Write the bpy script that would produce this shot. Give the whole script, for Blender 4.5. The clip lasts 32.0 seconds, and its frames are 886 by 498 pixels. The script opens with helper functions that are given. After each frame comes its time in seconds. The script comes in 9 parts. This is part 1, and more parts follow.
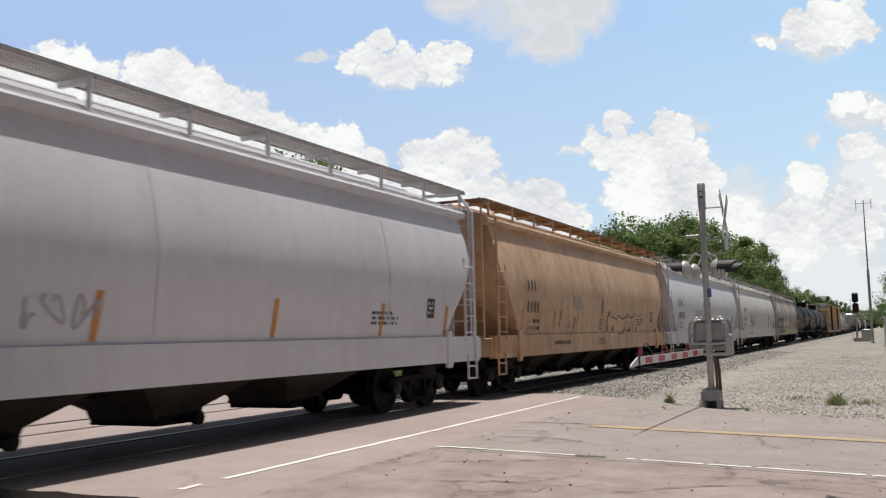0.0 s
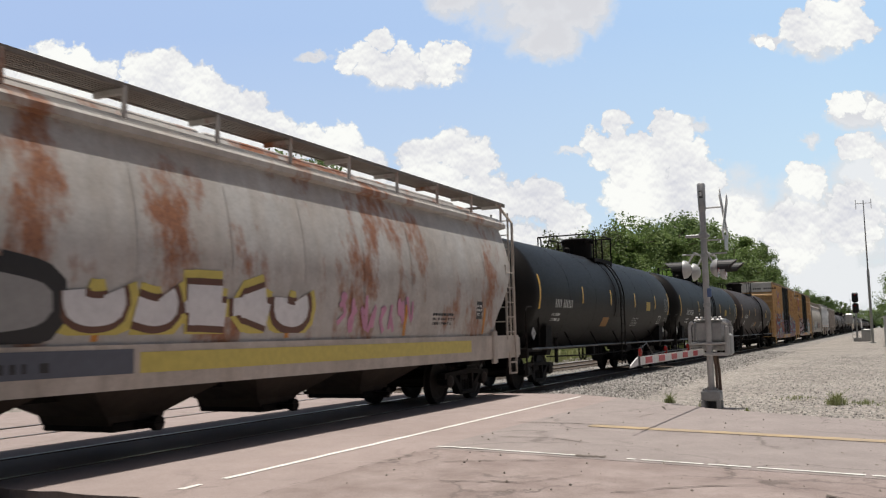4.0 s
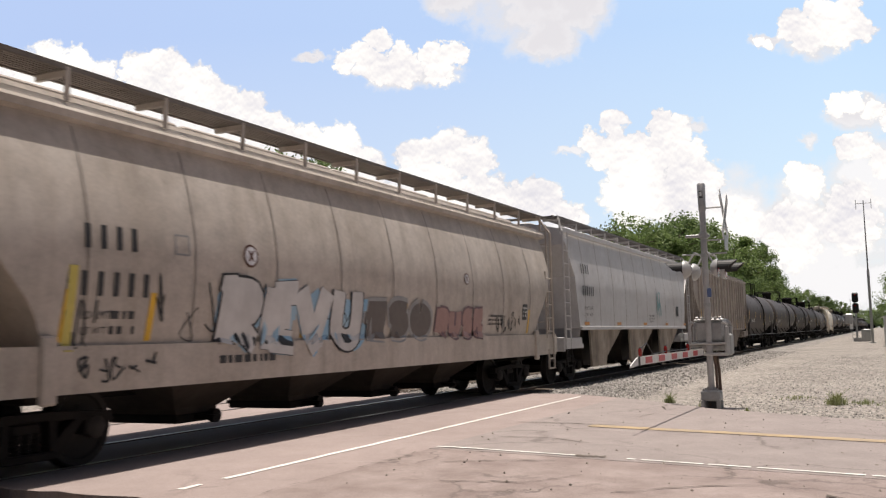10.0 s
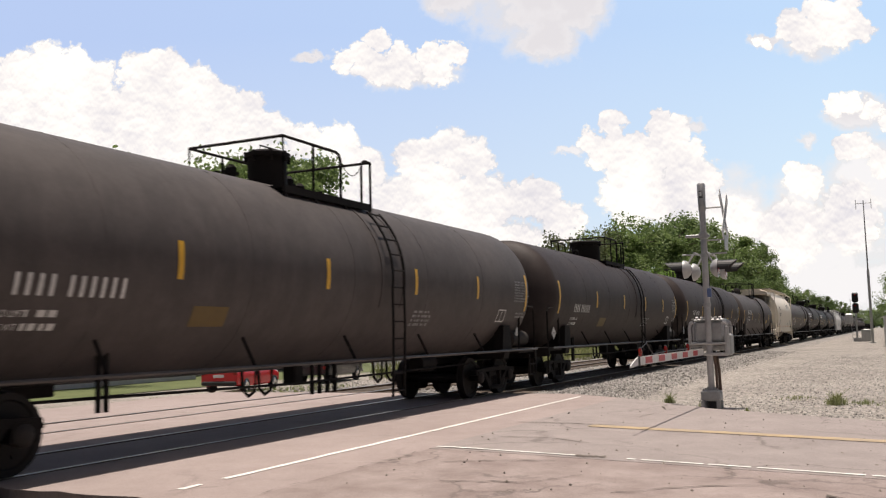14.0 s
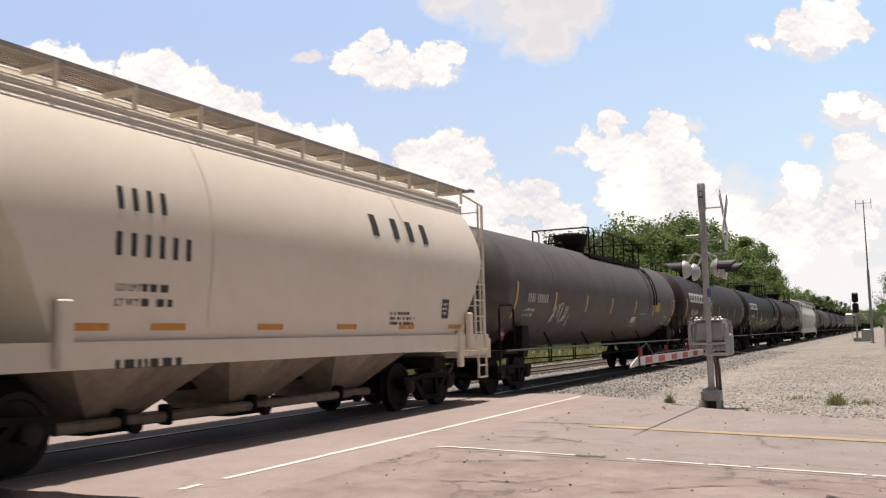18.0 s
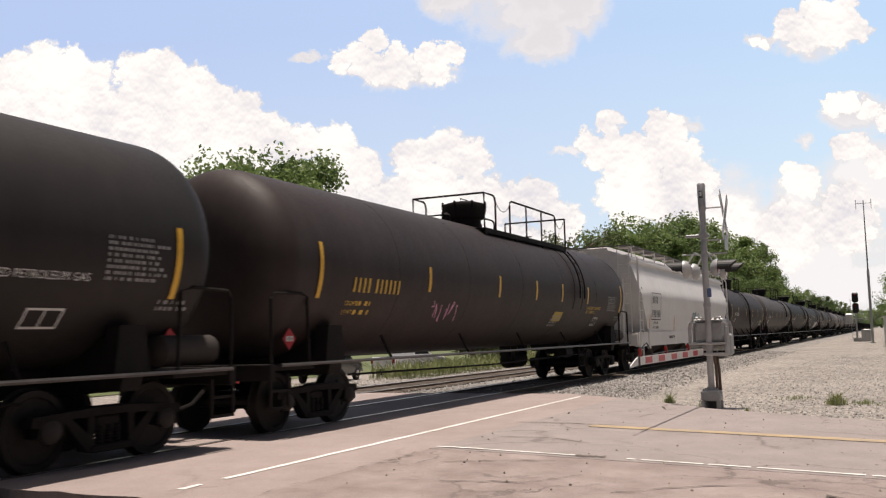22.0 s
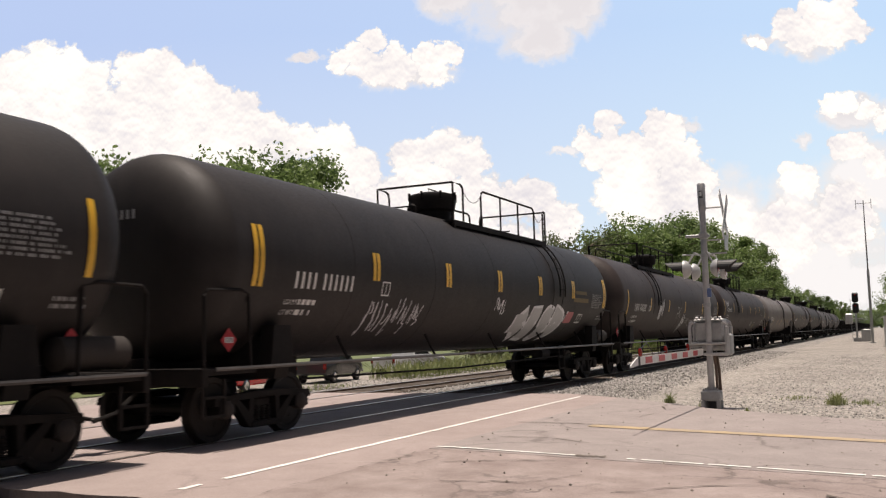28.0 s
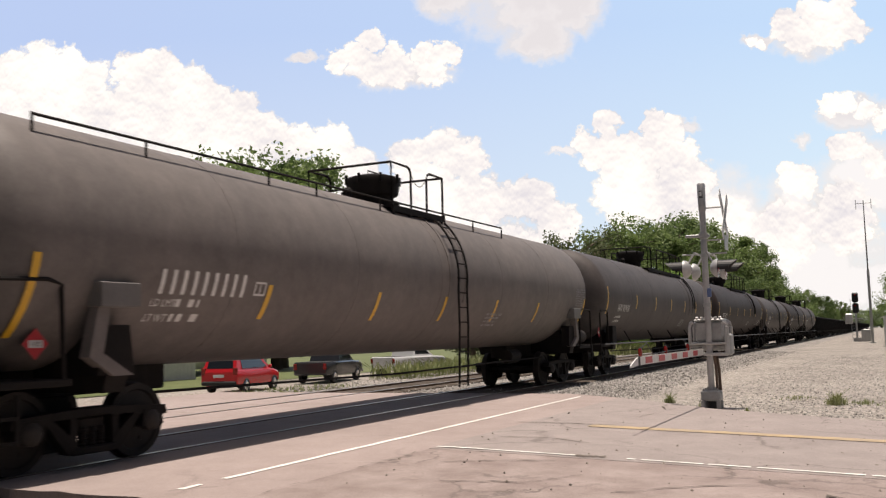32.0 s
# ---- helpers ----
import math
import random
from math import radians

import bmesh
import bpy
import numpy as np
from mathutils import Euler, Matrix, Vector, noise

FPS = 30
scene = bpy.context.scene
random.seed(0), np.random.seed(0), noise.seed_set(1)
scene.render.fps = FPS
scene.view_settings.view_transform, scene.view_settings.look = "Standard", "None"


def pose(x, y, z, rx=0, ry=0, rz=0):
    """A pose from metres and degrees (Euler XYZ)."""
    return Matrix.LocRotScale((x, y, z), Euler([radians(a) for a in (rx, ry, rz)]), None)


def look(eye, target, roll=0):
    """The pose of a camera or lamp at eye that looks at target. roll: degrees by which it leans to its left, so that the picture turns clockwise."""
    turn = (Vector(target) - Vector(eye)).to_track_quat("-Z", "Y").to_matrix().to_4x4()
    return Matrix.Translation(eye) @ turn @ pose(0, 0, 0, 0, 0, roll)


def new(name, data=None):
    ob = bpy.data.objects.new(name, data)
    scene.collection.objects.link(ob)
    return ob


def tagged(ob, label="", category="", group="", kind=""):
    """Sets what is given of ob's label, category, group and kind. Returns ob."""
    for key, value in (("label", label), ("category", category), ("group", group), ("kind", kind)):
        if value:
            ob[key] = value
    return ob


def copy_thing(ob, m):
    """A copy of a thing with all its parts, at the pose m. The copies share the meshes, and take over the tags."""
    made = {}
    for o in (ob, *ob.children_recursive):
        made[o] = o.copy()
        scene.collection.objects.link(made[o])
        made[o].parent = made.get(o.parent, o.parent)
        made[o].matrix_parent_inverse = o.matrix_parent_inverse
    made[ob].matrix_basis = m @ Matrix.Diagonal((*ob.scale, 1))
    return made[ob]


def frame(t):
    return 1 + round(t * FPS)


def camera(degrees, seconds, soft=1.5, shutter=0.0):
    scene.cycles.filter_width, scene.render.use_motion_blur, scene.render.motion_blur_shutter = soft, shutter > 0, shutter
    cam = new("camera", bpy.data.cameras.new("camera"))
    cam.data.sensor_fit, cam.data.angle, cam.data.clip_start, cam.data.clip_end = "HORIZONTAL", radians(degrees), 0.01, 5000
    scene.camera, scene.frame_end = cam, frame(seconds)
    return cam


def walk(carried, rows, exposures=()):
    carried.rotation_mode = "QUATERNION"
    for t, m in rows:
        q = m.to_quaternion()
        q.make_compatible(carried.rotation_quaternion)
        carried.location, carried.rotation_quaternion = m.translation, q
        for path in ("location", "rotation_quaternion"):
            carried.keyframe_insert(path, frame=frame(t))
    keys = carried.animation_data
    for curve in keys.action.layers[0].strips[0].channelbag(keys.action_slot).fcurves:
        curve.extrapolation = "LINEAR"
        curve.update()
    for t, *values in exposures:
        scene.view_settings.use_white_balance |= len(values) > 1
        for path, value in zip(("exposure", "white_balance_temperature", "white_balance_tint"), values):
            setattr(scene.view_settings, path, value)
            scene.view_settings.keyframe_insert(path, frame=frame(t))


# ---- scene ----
import functools

# the camera stands on a tripod beside the crossing; the rail head is z = 0 and the track runs along x
EYE = Vector((0.0, 0.0, 1.385))
PITCH, HEADING, LEAN = radians(5.52), radians(25.662), 1.433
AIM = Vector((math.cos(PITCH) * math.cos(HEADING), math.cos(PITCH) * math.sin(HEADING), math.sin(PITCH)))
SHOT = look(EYE, EYE + AIM * 10, -LEAN)
cam = camera(51.82, 32.0, soft=1.25, shutter=0.1)
walk(cam, [(0.0, SHOT), (32.0, SHOT)], exposures=[(0.0, -0.1, 6480, 8), (3.5, -0.1, 6530, 8.5), (6.0, 0.0, 6680, 10.5), (7.2, 0.04, 6720, 11.5), (8.0, 0.26, 6740, 11.5), (9.2, 0.26, 6780, 12), (10.0, 0.08, 6800, 12), (12.2, 0.1, 6800, 12), (13.2, 0.05, 6850, 12.5), (18.0, 0.06, 6930, 13.5), (23.0, 0.02, 6980, 14), (24.0, -0.02, 7000, 14), (25.2, 0.05, 7000, 14), (32.0, 0.07, 7050, 14)])

TRACK_Y = 9.352          # centre line of the near track
TRACK2_Y = 13.15         # centre line of the far track
SUN_WAY = Vector((0.035, 0.008, 1.0)).normalized()

# ---- light ----
world = bpy.data.worlds.new("sky")
scene.world = world
world.use_nodes = True
wn = world.node_tree.nodes
sky = wn.new("ShaderNodeTexSky")
sky.sky_type = "NISHITA"
sky.sun_disc = False
sky.sun_elevation = math.asin(SUN_WAY.z)
sky.sun_rotation = math.atan2(SUN_WAY.x, SUN_WAY.y)
sky.air_density, sky.dust_density, sky.ozone_density = 0.8, 4.5, 1.0
wn["Background"].inputs["Strength"].default_value = 0.046
world.node_tree.links.new(sky.outputs[0], wn["Background"].inputs["Color"])
sun = new("sun", bpy.data.lights.new("sun", "SUN"))
sun.data.energy, sun.data.angle, sun.data.color = 4.7, radians(0.6), (1.0, 0.945, 0.89)
sun.matrix_world = look(SUN_WAY * 60, (0, 0, 0))

# ---- materials ----
def nodes_of(name):
    m = bpy.data.materials.new(name)
    m.use_nodes = True
    nt = m.node_tree
    return m, nt, nt.nodes["Principled BSDF"]


def wire(nt, a, b):
    nt.links.new(a, b)


def add(nt, kind, **sets):
    n = nt.nodes.new("ShaderNode" + kind)
    for key, value in sets.items():
        n.inputs[key.replace("_", " ")].default_value = value
    return n


def noise_at(nt, scale, detail=4.0, rough=0.6, stretch=(1, 1, 1), source="Object"):
    co = nt.nodes.new("ShaderNodeTexCoord")
    mp = nt.nodes.new("ShaderNodeMapping")
    mp.inputs["Scale"].default_value = stretch
    wire(nt, co.outputs[source], mp.inputs["Vector"])
    n = add(nt, "TexNoise", Scale=scale, Detail=detail, Roughness=rough)
    wire(nt, mp.outputs[0], n.inputs["Vector"])
    return n.outputs["Fac"]


def ramp(nt, fac, stops, ease="LINEAR"):
    r = nt.nodes.new("ShaderNodeValToRGB")
    r.color_ramp.interpolation = ease
    el = r.color_ramp.elements
    while len(el) < len(stops):
        el.new(0.5)
    for e, (pos, col) in zip(el, stops):
        e.position = pos
        e.color = (*col, 1) if len(col) == 3 else col
    wire(nt, fac, r.inputs["Fac"])
    return r.outputs["Color"]


def blend(nt, fac, a, b, kind="MIX"):
    n = nt.nodes.new("ShaderNodeMix")
    n.data_type, n.blend_type = "RGBA", kind
    for sock, v in ((n.inputs[0], fac), (n.inputs[6], a), (n.inputs[7], b)):
        if isinstance(v, (int, float)):
            sock.default_value = v
        elif isinstance(v, tuple):
            sock.default_value = (*v, 1)
        else:
            wire(nt, v, sock)
    return n.outputs[2]


def calc(nt, op, a, b=0.0):
    n = nt.nodes.new("ShaderNodeMath")
    n.operation = op
    for sock, v in ((n.inputs[0], a), (n.inputs[1], b)):
        if isinstance(v, (int, float)):
            sock.default_value = v
        else:
            wire(nt, v, sock)
    return n.outputs[0]


def bump(nt, b, height, strength, dist):
    n = add(nt, "Bump", Strength=strength, Distance=dist)
    wire(nt, height, n.inputs["Height"])
    wire(nt, n.outputs[0], b.inputs["Normal"])


@functools.lru_cache(None)
def paint(name, col, dirt=(0.16, 0.13, 0.1), amount=0.35, rough=0.5, metal=0.0, rust=0.0, streak=True, grain=1.0, low=0.53, shine=0.5, dust=0.0):
    """Weathered paint: broad dirt, vertical streaks, fine grain and, where asked, rust patches."""
    m, nt, b = nodes_of(name)
    big = noise_at(nt, 0.55, 5, 0.6)
    fine = noise_at(nt, 22, 3, 0.6)
    run = noise_at(nt, 1.0, 5, 0.65, (3.2, 3.2, 0.22)) if streak else noise_at(nt, 3.0, 5)
    dirty = ramp(nt, big, [(0.38, (0, 0, 0)), (0.72, (1, 1, 1))])
    streaks = ramp(nt, run, [(0.45, (0, 0, 0)), (0.75, (1, 1, 1))])
    c = blend(nt, calc(nt, "MULTIPLY", dirty, amount), col, dirt)
    c = blend(nt, calc(nt, "MULTIPLY", streaks, amount * 0.8), c, dirt)
    mid = noise_at(nt, 3.5, 6, 0.7)
    c = blend(nt, 0.35 * grain, c, ramp(nt, mid, [(0.3, (0.3, 0.3, 0.3)), (0.7, (0.7, 0.7, 0.7))]), "OVERLAY")
    c = blend(nt, 0.25 * grain, c, ramp(nt, fine, [(0.3, (0.35, 0.35, 0.35)), (0.7, (0.65, 0.65, 0.65))]), "OVERLAY")
    if rust:
        rn = noise_at(nt, 0.75, 8, 0.68, (1.0, 1.0, 0.55))
        rm = ramp(nt, rn, [(low, (0, 0, 0)), (low + 0.09, (1, 1, 1))])
        rc = ramp(nt, fine, [(0.3, (0.2, 0.06, 0.02)), (0.7, (0.36, 0.14, 0.05))])
        c = blend(nt, calc(nt, "MULTIPLY", rm, rust), c, rc)
    wire(nt, c, b.inputs["Base Color"])
    b.inputs["Metallic"].default_value = metal
    b.inputs["Specular IOR Level"].default_value = shine
    b.inputs["Sheen Weight"].default_value = dust
    b.inputs["Sheen Roughness"].default_value = 0.45
    b.inputs["Sheen Tint"].default_value = (1.0, 0.88, 0.8, 1)
    rr = ramp(nt, fine, [(0.2, (rough - 0.08,) * 3), (0.8, (min(1, rough + 0.12),) * 3)])
    wire(nt, rr, b.inputs["Roughness"])
    bump(nt, b, blend(nt, 0.35, big, mid), 0.22, 0.035)
    return m


@functools.lru_cache(None)
def plain(name, col, rough=0.55, metal=0.0, vary=0.25):
    m, nt, b = nodes_of(name)
    f = noise_at(nt, 9, 4)
    wire(nt, blend(nt, vary, col, ramp(nt, f, [(0.3, tuple(c * 0.55 for c in col)), (0.75, tuple(min(1, c * 1.3) for c in col))])), b.inputs["Base Color"])
    b.inputs["Roughness"].default_value = rough
    b.inputs["Metallic"].default_value = metal
    return m


def asphalt(name, lo, hi, crack=0.0, patch=0.5, seams=None):
    """Worn paving: two scales of mottling, aggregate grain and cracks."""
    m, nt, b = nodes_of(name)
    big = noise_at(nt, 0.22, 6, 0.62)
    mid = noise_at(nt, 1.6, 5, 0.65)
    fine = noise_at(nt, 60, 3, 0.7)
    c = ramp(nt, big, [(0.3, lo), (0.7, hi)])
    c = blend(nt, patch, c, ramp(nt, mid, [(0.3, lo), (0.68, hi)]))
    c = blend(nt, 0.45, c, ramp(nt, fine, [(0.25, (0.25, 0.25, 0.25)), (0.75, (0.72, 0.72, 0.72))]), "OVERLAY")
    h = fine
    if crack:
        co = nt.nodes.new("ShaderNodeTexCoord")
        wob = add(nt, "TexNoise", Scale=1.1, Detail=6.0, Roughness=0.7)
        wire(nt, co.outputs["Object"], wob.inputs["Vector"])
        mixv = nt.nodes.new("ShaderNodeVectorMath")
        mixv.operation = "MULTIPLY_ADD"
        mixv.inputs[1].default_value = (1.3, 1.3, 0)
        wire(nt, wob.outputs["Color"], mixv.inputs[0])
        wire(nt, co.outputs["Object"], mixv.inputs[2])
        vo = nt.nodes.new("ShaderNodeTexVoronoi")
        vo.feature = "DISTANCE_TO_EDGE"
        vo.inputs["Scale"].default_value = 0.42
        wire(nt, mixv.outputs[0], vo.inputs["Vector"])
        line = ramp(nt, vo.outputs["Distance"], [(0.0, (1, 1, 1)), (0.016, (0, 0, 0))])
        gaps = ramp(nt, noise_at(nt, 0.5, 3), [(0.42, (0, 0, 0)), (0.6, (1, 1, 1))])
        k = calc(nt, "MULTIPLY", calc(nt, "MULTIPLY", line, gaps), crack)
        c = blend(nt, k, c, (0.05, 0.042, 0.035))
        h = calc(nt, "SUBTRACT", fine, calc(nt, "MULTIPLY", k, 1.5))
        spot = ramp(nt, noise_at(nt, 2.3, 7, 0.75), [(0.62, (0, 0, 0)), (0.68, (1, 1, 1))])
        c = blend(nt, calc(nt, "MULTIPLY", spot, 0.5 * crack), c, (0.12, 0.09, 0.075))
        pit = ramp(nt, noise_at(nt, 9.0, 6, 0.7), [(0.56, (0, 0, 0)), (0.66, (1, 1, 1))])
        worn = ramp(nt, noise_at(nt, 0.8, 4, 0.6), [(0.42, (0, 0, 0)), (0.6, (1, 1, 1))])
        c = blend(nt, calc(nt, "MULTIPLY", calc(nt, "MULTIPLY", pit, worn), 0.55 * crack), c, (0.13, 0.1, 0.085))
    wire(nt, c, b.inputs["Base Color"])
    b.inputs["Roughness"].default_value = 0.9
    bump(nt, b, h, 0.35, 0.012)
    return m


def gravel_mat(name, lo, hi, scale):
    m, nt, b = nodes_of(name)
    co = nt.nodes.new("ShaderNodeTexCoord")
    vo = add(nt, "TexVoronoi", Scale=scale)
    wire(nt, co.outputs["Object"], vo.inputs["Vector"])
    grey = nt.nodes.new("ShaderNodeSeparateColor")
    wire(nt, vo.outputs["Color"], grey.inputs[0])
    c = ramp(nt, grey.outputs[0], [(0.0, lo), (1.0, hi)])
    big = noise_at(nt, 0.3, 5)
    c = blend(nt, 0.25, c, ramp(nt, big, [(0.35, lo), (0.65, hi)]))
    fine = noise_at(nt, 40, 3)
    c = blend(nt, 0.4, c, ramp(nt, fine, [(0.3, (0.3, 0.3, 0.3)), (0.7, (0.7, 0.7, 0.7))]), "OVERLAY")
    wire(nt, c, b.inputs["Base Color"])
    b.inputs["Roughness"].default_value = 0.95
    bump(nt, b, vo.outputs["Distance"], 0.9, 0.05)
    return m


def leaf_mat(name, dark, light):
    m, nt, b = nodes_of(name)
    g = nt.nodes.new("ShaderNodeNewGeometry")
    inf = nt.nodes.new("ShaderNodeObjectInfo")
    c = ramp(nt, g.outputs["Random Per Island"], [(0.0, dark), (1.0, light)])
    c = blend(nt, 0.35, c, ramp(nt, inf.outputs["Random"], [(0.0, dark), (1.0, light)]))
    wire(nt, c, b.inputs["Base Color"])
    b.inputs["Roughness"].default_value = 0.6
    b.inputs["Transmission Weight"].default_value = 0.0
    tr = add(nt, "BsdfTranslucent")
    wire(nt, c, tr.inputs["Color"])
    mx = add(nt, "MixShader", Fac=0.42)
    wire(nt, b.outputs[0], mx.inputs[1])
    wire(nt, tr.outputs[0], mx.inputs[2])
    wire(nt, mx.outputs[0], nt.nodes["Material Output"].inputs["Surface"])
    return m


ROAD = asphalt("worn_road", (0.222, 0.19, 0.176), (0.352, 0.304, 0.286), crack=0.55)
APRON = asphalt("cracked_apron", (0.187, 0.142, 0.126), (0.368, 0.304, 0.28), crack=0.7, patch=0.7)
PANEL = asphalt("crossing_paving", (0.268, 0.215, 0.196), (0.38, 0.313, 0.291), crack=0.25, patch=0.5)
GRAVEL = gravel_mat("gravel_lot", (0.12, 0.107, 0.093), (0.46, 0.42, 0.375), 12)
BALLAST = gravel_mat("ballast", (0.11, 0.1, 0.09), (0.4, 0.375, 0.345), 13)
DIRT = gravel_mat("dark_gravel", (0.08, 0.07, 0.06), (0.26, 0.23, 0.2), 14)
GRASS = asphalt("lawn", (0.06, 0.085, 0.025), (0.15, 0.17, 0.065), 0.0)
WHITE_LINE = asphalt("road_line_white", (0.62, 0.6, 0.55), (0.85, 0.84, 0.8), 0.0, 0.6)
YELLOW_LINE = asphalt("road_line_yellow", (0.3, 0.25, 0.2), (0.5, 0.36, 0.19), 0.0, 0.9)
RAIL_SIDE = paint("rail_rust", (0.12, 0.07, 0.05), amount=0.5, rough=0.8)
RAIL_TOP = plain("rail_head", (0.45, 0.43, 0.41), 0.33, 1.0)
TIE = paint("tie_wood", (0.09, 0.07, 0.055), amount=0.4, rough=0.9)
BLACK = paint("truck_black", (0.0075, 0.0066, 0.0064), (0.024, 0.019, 0.0165), 0.55, 0.75, shine=0.18)
WHEEL = paint("wheel_steel", (0.012, 0.0105, 0.0098), (0.03, 0.023, 0.0195), 0.5, 0.6, 0.05, shine=0.25)
GALV = paint("galvanised", (0.42, 0.43, 0.43), (0.25, 0.23, 0.2), 0.35, 0.5, 0.35)
ALU = paint("aluminium_grey", (0.5, 0.5, 0.5), (0.28, 0.27, 0.25), 0.4, 0.45, 0.5)
SIGNAL_BLACK = plain("signal_black", (0.012, 0.012, 0.013), 0.55)
RED_LENS = plain("red_lens", (0.25, 0.015, 0.012), 0.15)
STRIPE = plain("reflective_yellow", (0.72, 0.42, 0.03), 0.4)
STRIPE_O = plain("reflective_orange", (0.6, 0.25, 0.04), 0.5)
DECAL_W = plain("stencil_white", (0.66, 0.66, 0.64), 0.6)
DECAL_GREY = plain("stencil_grey", (0.28, 0.28, 0.28), 0.6)
DECAL_K = plain("stencil_black", (0.035, 0.035, 0.037), 0.6)
DECAL_Y = plain("stencil_yellow", (0.62, 0.4, 0.05), 0.6)
DECAL_R = plain("placard_red", (0.5, 0.03, 0.04), 0.5)
BARK = paint("bark", (0.12, 0.09, 0.065), amount=0.5, rough=0.95)
LEAF_A = leaf_mat("leaves_deep", (0.065, 0.115, 0.035), (0.25, 0.34, 0.115))
LEAF_B = leaf_mat("leaves_bright", (0.08, 0.16, 0.025), (0.24, 0.38, 0.07))
LEAF_C = leaf_mat("leaves_dry", (0.06, 0.085, 0.03), (0.16, 0.18, 0.08))
WEED = leaf_mat("weed_green", (0.09, 0.13, 0.035), (0.28, 0.29, 0.13))

# ---- mesh building ----
class M:
    """A plain list of corners and faces."""

    def __init__(self):
        self.v, self.f = [], []

    def face(self, pts):
        n = len(self.v)
        self.v += [tuple(p) for p in pts]
        self.f.append(tuple(range(n, n + len(pts))))
        return self

    def grid(self, rows, close=False):
        """Rows of points, joined by quads."""
        n, w = len(self.v), len(rows[0])
        for r in rows:
            self.v += [tuple(p) for p in r]
        for i in range(len(rows) - 1):
            for j in range(w if close else w - 1):
                k = (j + 1) % w
                self.f.append((n + i * w + j, n + i * w + k, n + (i + 1) * w + k, n + (i + 1) * w + j))
        return self

    def box(self, x0, x1, y0, y1, z0, z1, b=0.0):
        if b <= 0:
            n = len(self.v)
            self.v += [(x, y, z) for x in (x0, x1) for y in (y0, y1) for z in (z0, z1)]
            self.f += [tuple(n + i for i in q) for q in ((0, 1, 3, 2), (4, 6, 7, 5), (0, 4, 5, 1), (2, 3, 7, 6), (0, 2, 6, 4), (1, 5, 7, 3))]
            return self
        b = min(b, (x1 - x0) / 2.2, (y1 - y0) / 2.2, (z1 - z0) / 2.2)
        rows = []
        for z, i in ((z0, b), (z0 + b, 0), (z1 - b, 0), (z1, b)):
            a0, a1, c0, c1 = x0 + i, x1 - i, y0 + i, y1 - i
            rows.append([(a0 + b, c0, z), (a1 - b, c0, z), (a1, c0 + b, z), (a1, c1 - b, z), (a1 - b, c1, z), (a0 + b, c1, z), (a0, c1 - b, z), (a0, c0 + b, z)])
        n = len(self.v)
        self.grid(rows, True)
        self.f += [tuple(n + 7 - i for i in range(8)), tuple(n + 24 + i for i in range(8))]
        return self

    def tube(self, pts, r, n=6, close=False):
        """A round bar along points."""
        pts = [Vector(p) for p in pts]
        rows = []
        for i, p in enumerate(pts):
            d = (pts[min(i + 1, len(pts) - 1)] - pts[max(i - 1, 0)]).normalized()
            a = d.cross(Vector((0, 0, 1)) if abs(d.z) < 0.9 else Vector((1, 0, 0))).normalized()
            c = d.cross(a)
            rr = r[i] if isinstance(r, (list, tuple)) else r
            rows.append([p + (a * math.cos(t) + c * math.sin(t)) * rr for t in [2 * math.pi * k / n for k in range(n)]])
        m = len(self.v)
        self.grid(rows, True)
        self.f += [tuple(m + n - 1 - i for i in range(n)), tuple(m + (len(rows) - 1) * n + i for i in range(n))]
        return self

    def lathe(self, prof, axis, n=20, at=(0, 0, 0)):
        """prof: (along, radius) turned round the axis 'x', 'y' or 'z'."""
        rows = []
        for s, r in prof:
            row = []
            for k in range(n):
                c, d = r * math.cos(2 * math.pi * k / n), r * math.sin(2 * math.pi * k / n)
                p = {"x": (s, c, d), "y": (c, s, d), "z": (c, d, s)}[axis]
                row.append((p[0] + at[0], p[1] + at[1], p[2] + at[2]))
            rows.append(row)
        m = len(self.v)
        self.grid(rows, True)
        self.f += [tuple(m + n - 1 - i for i in range(n)), tuple(m + (len(rows) - 1) * n + i for i in range(n))]
        return self

    def prism(self, prof, y0, y1):
        """A flat outline in x, z, thick from y0 to y1."""
        n, k = len(self.v), len(prof)
        self.v += [(x, y0, z) for x, z in prof] + [(x, y1, z) for x, z in prof]
        self.f += [tuple(n + i for i in range(k)), tuple(n + 2 * k - 1 - i for i in range(k))]
        self.f += [(n + i, n + (i + 1) % k, n + k + (i + 1) % k, n + k + i) for i in range(k)]
        return self

    def prism_x(self, prof, x0, x1):
        """A flat outline in y, z, drawn out from x0 to x1."""
        n, k = len(self.v), len(prof)
        self.v += [(x0, y, z) for y, z in prof] + [(x1, y, z) for y, z in prof]
        self.f += [tuple(n + i for i in range(k)), tuple(n + 2 * k - 1 - i for i in range(k))]
        self.f += [(n + i, n + (i + 1) % k, n + k + (i + 1) % k, n + k + i) for i in range(k)]
        return self

    def mesh(self, name, smooth=0.0):
        me = bpy.data.meshes.new(name)
        me.from_pydata(self.v, [], self.f)
        if smooth:
            me.polygons.foreach_set("use_smooth", [True] * len(me.polygons))
            me.set_sharp_from_angle(angle=radians(smooth))
        return me


KEPT = {}


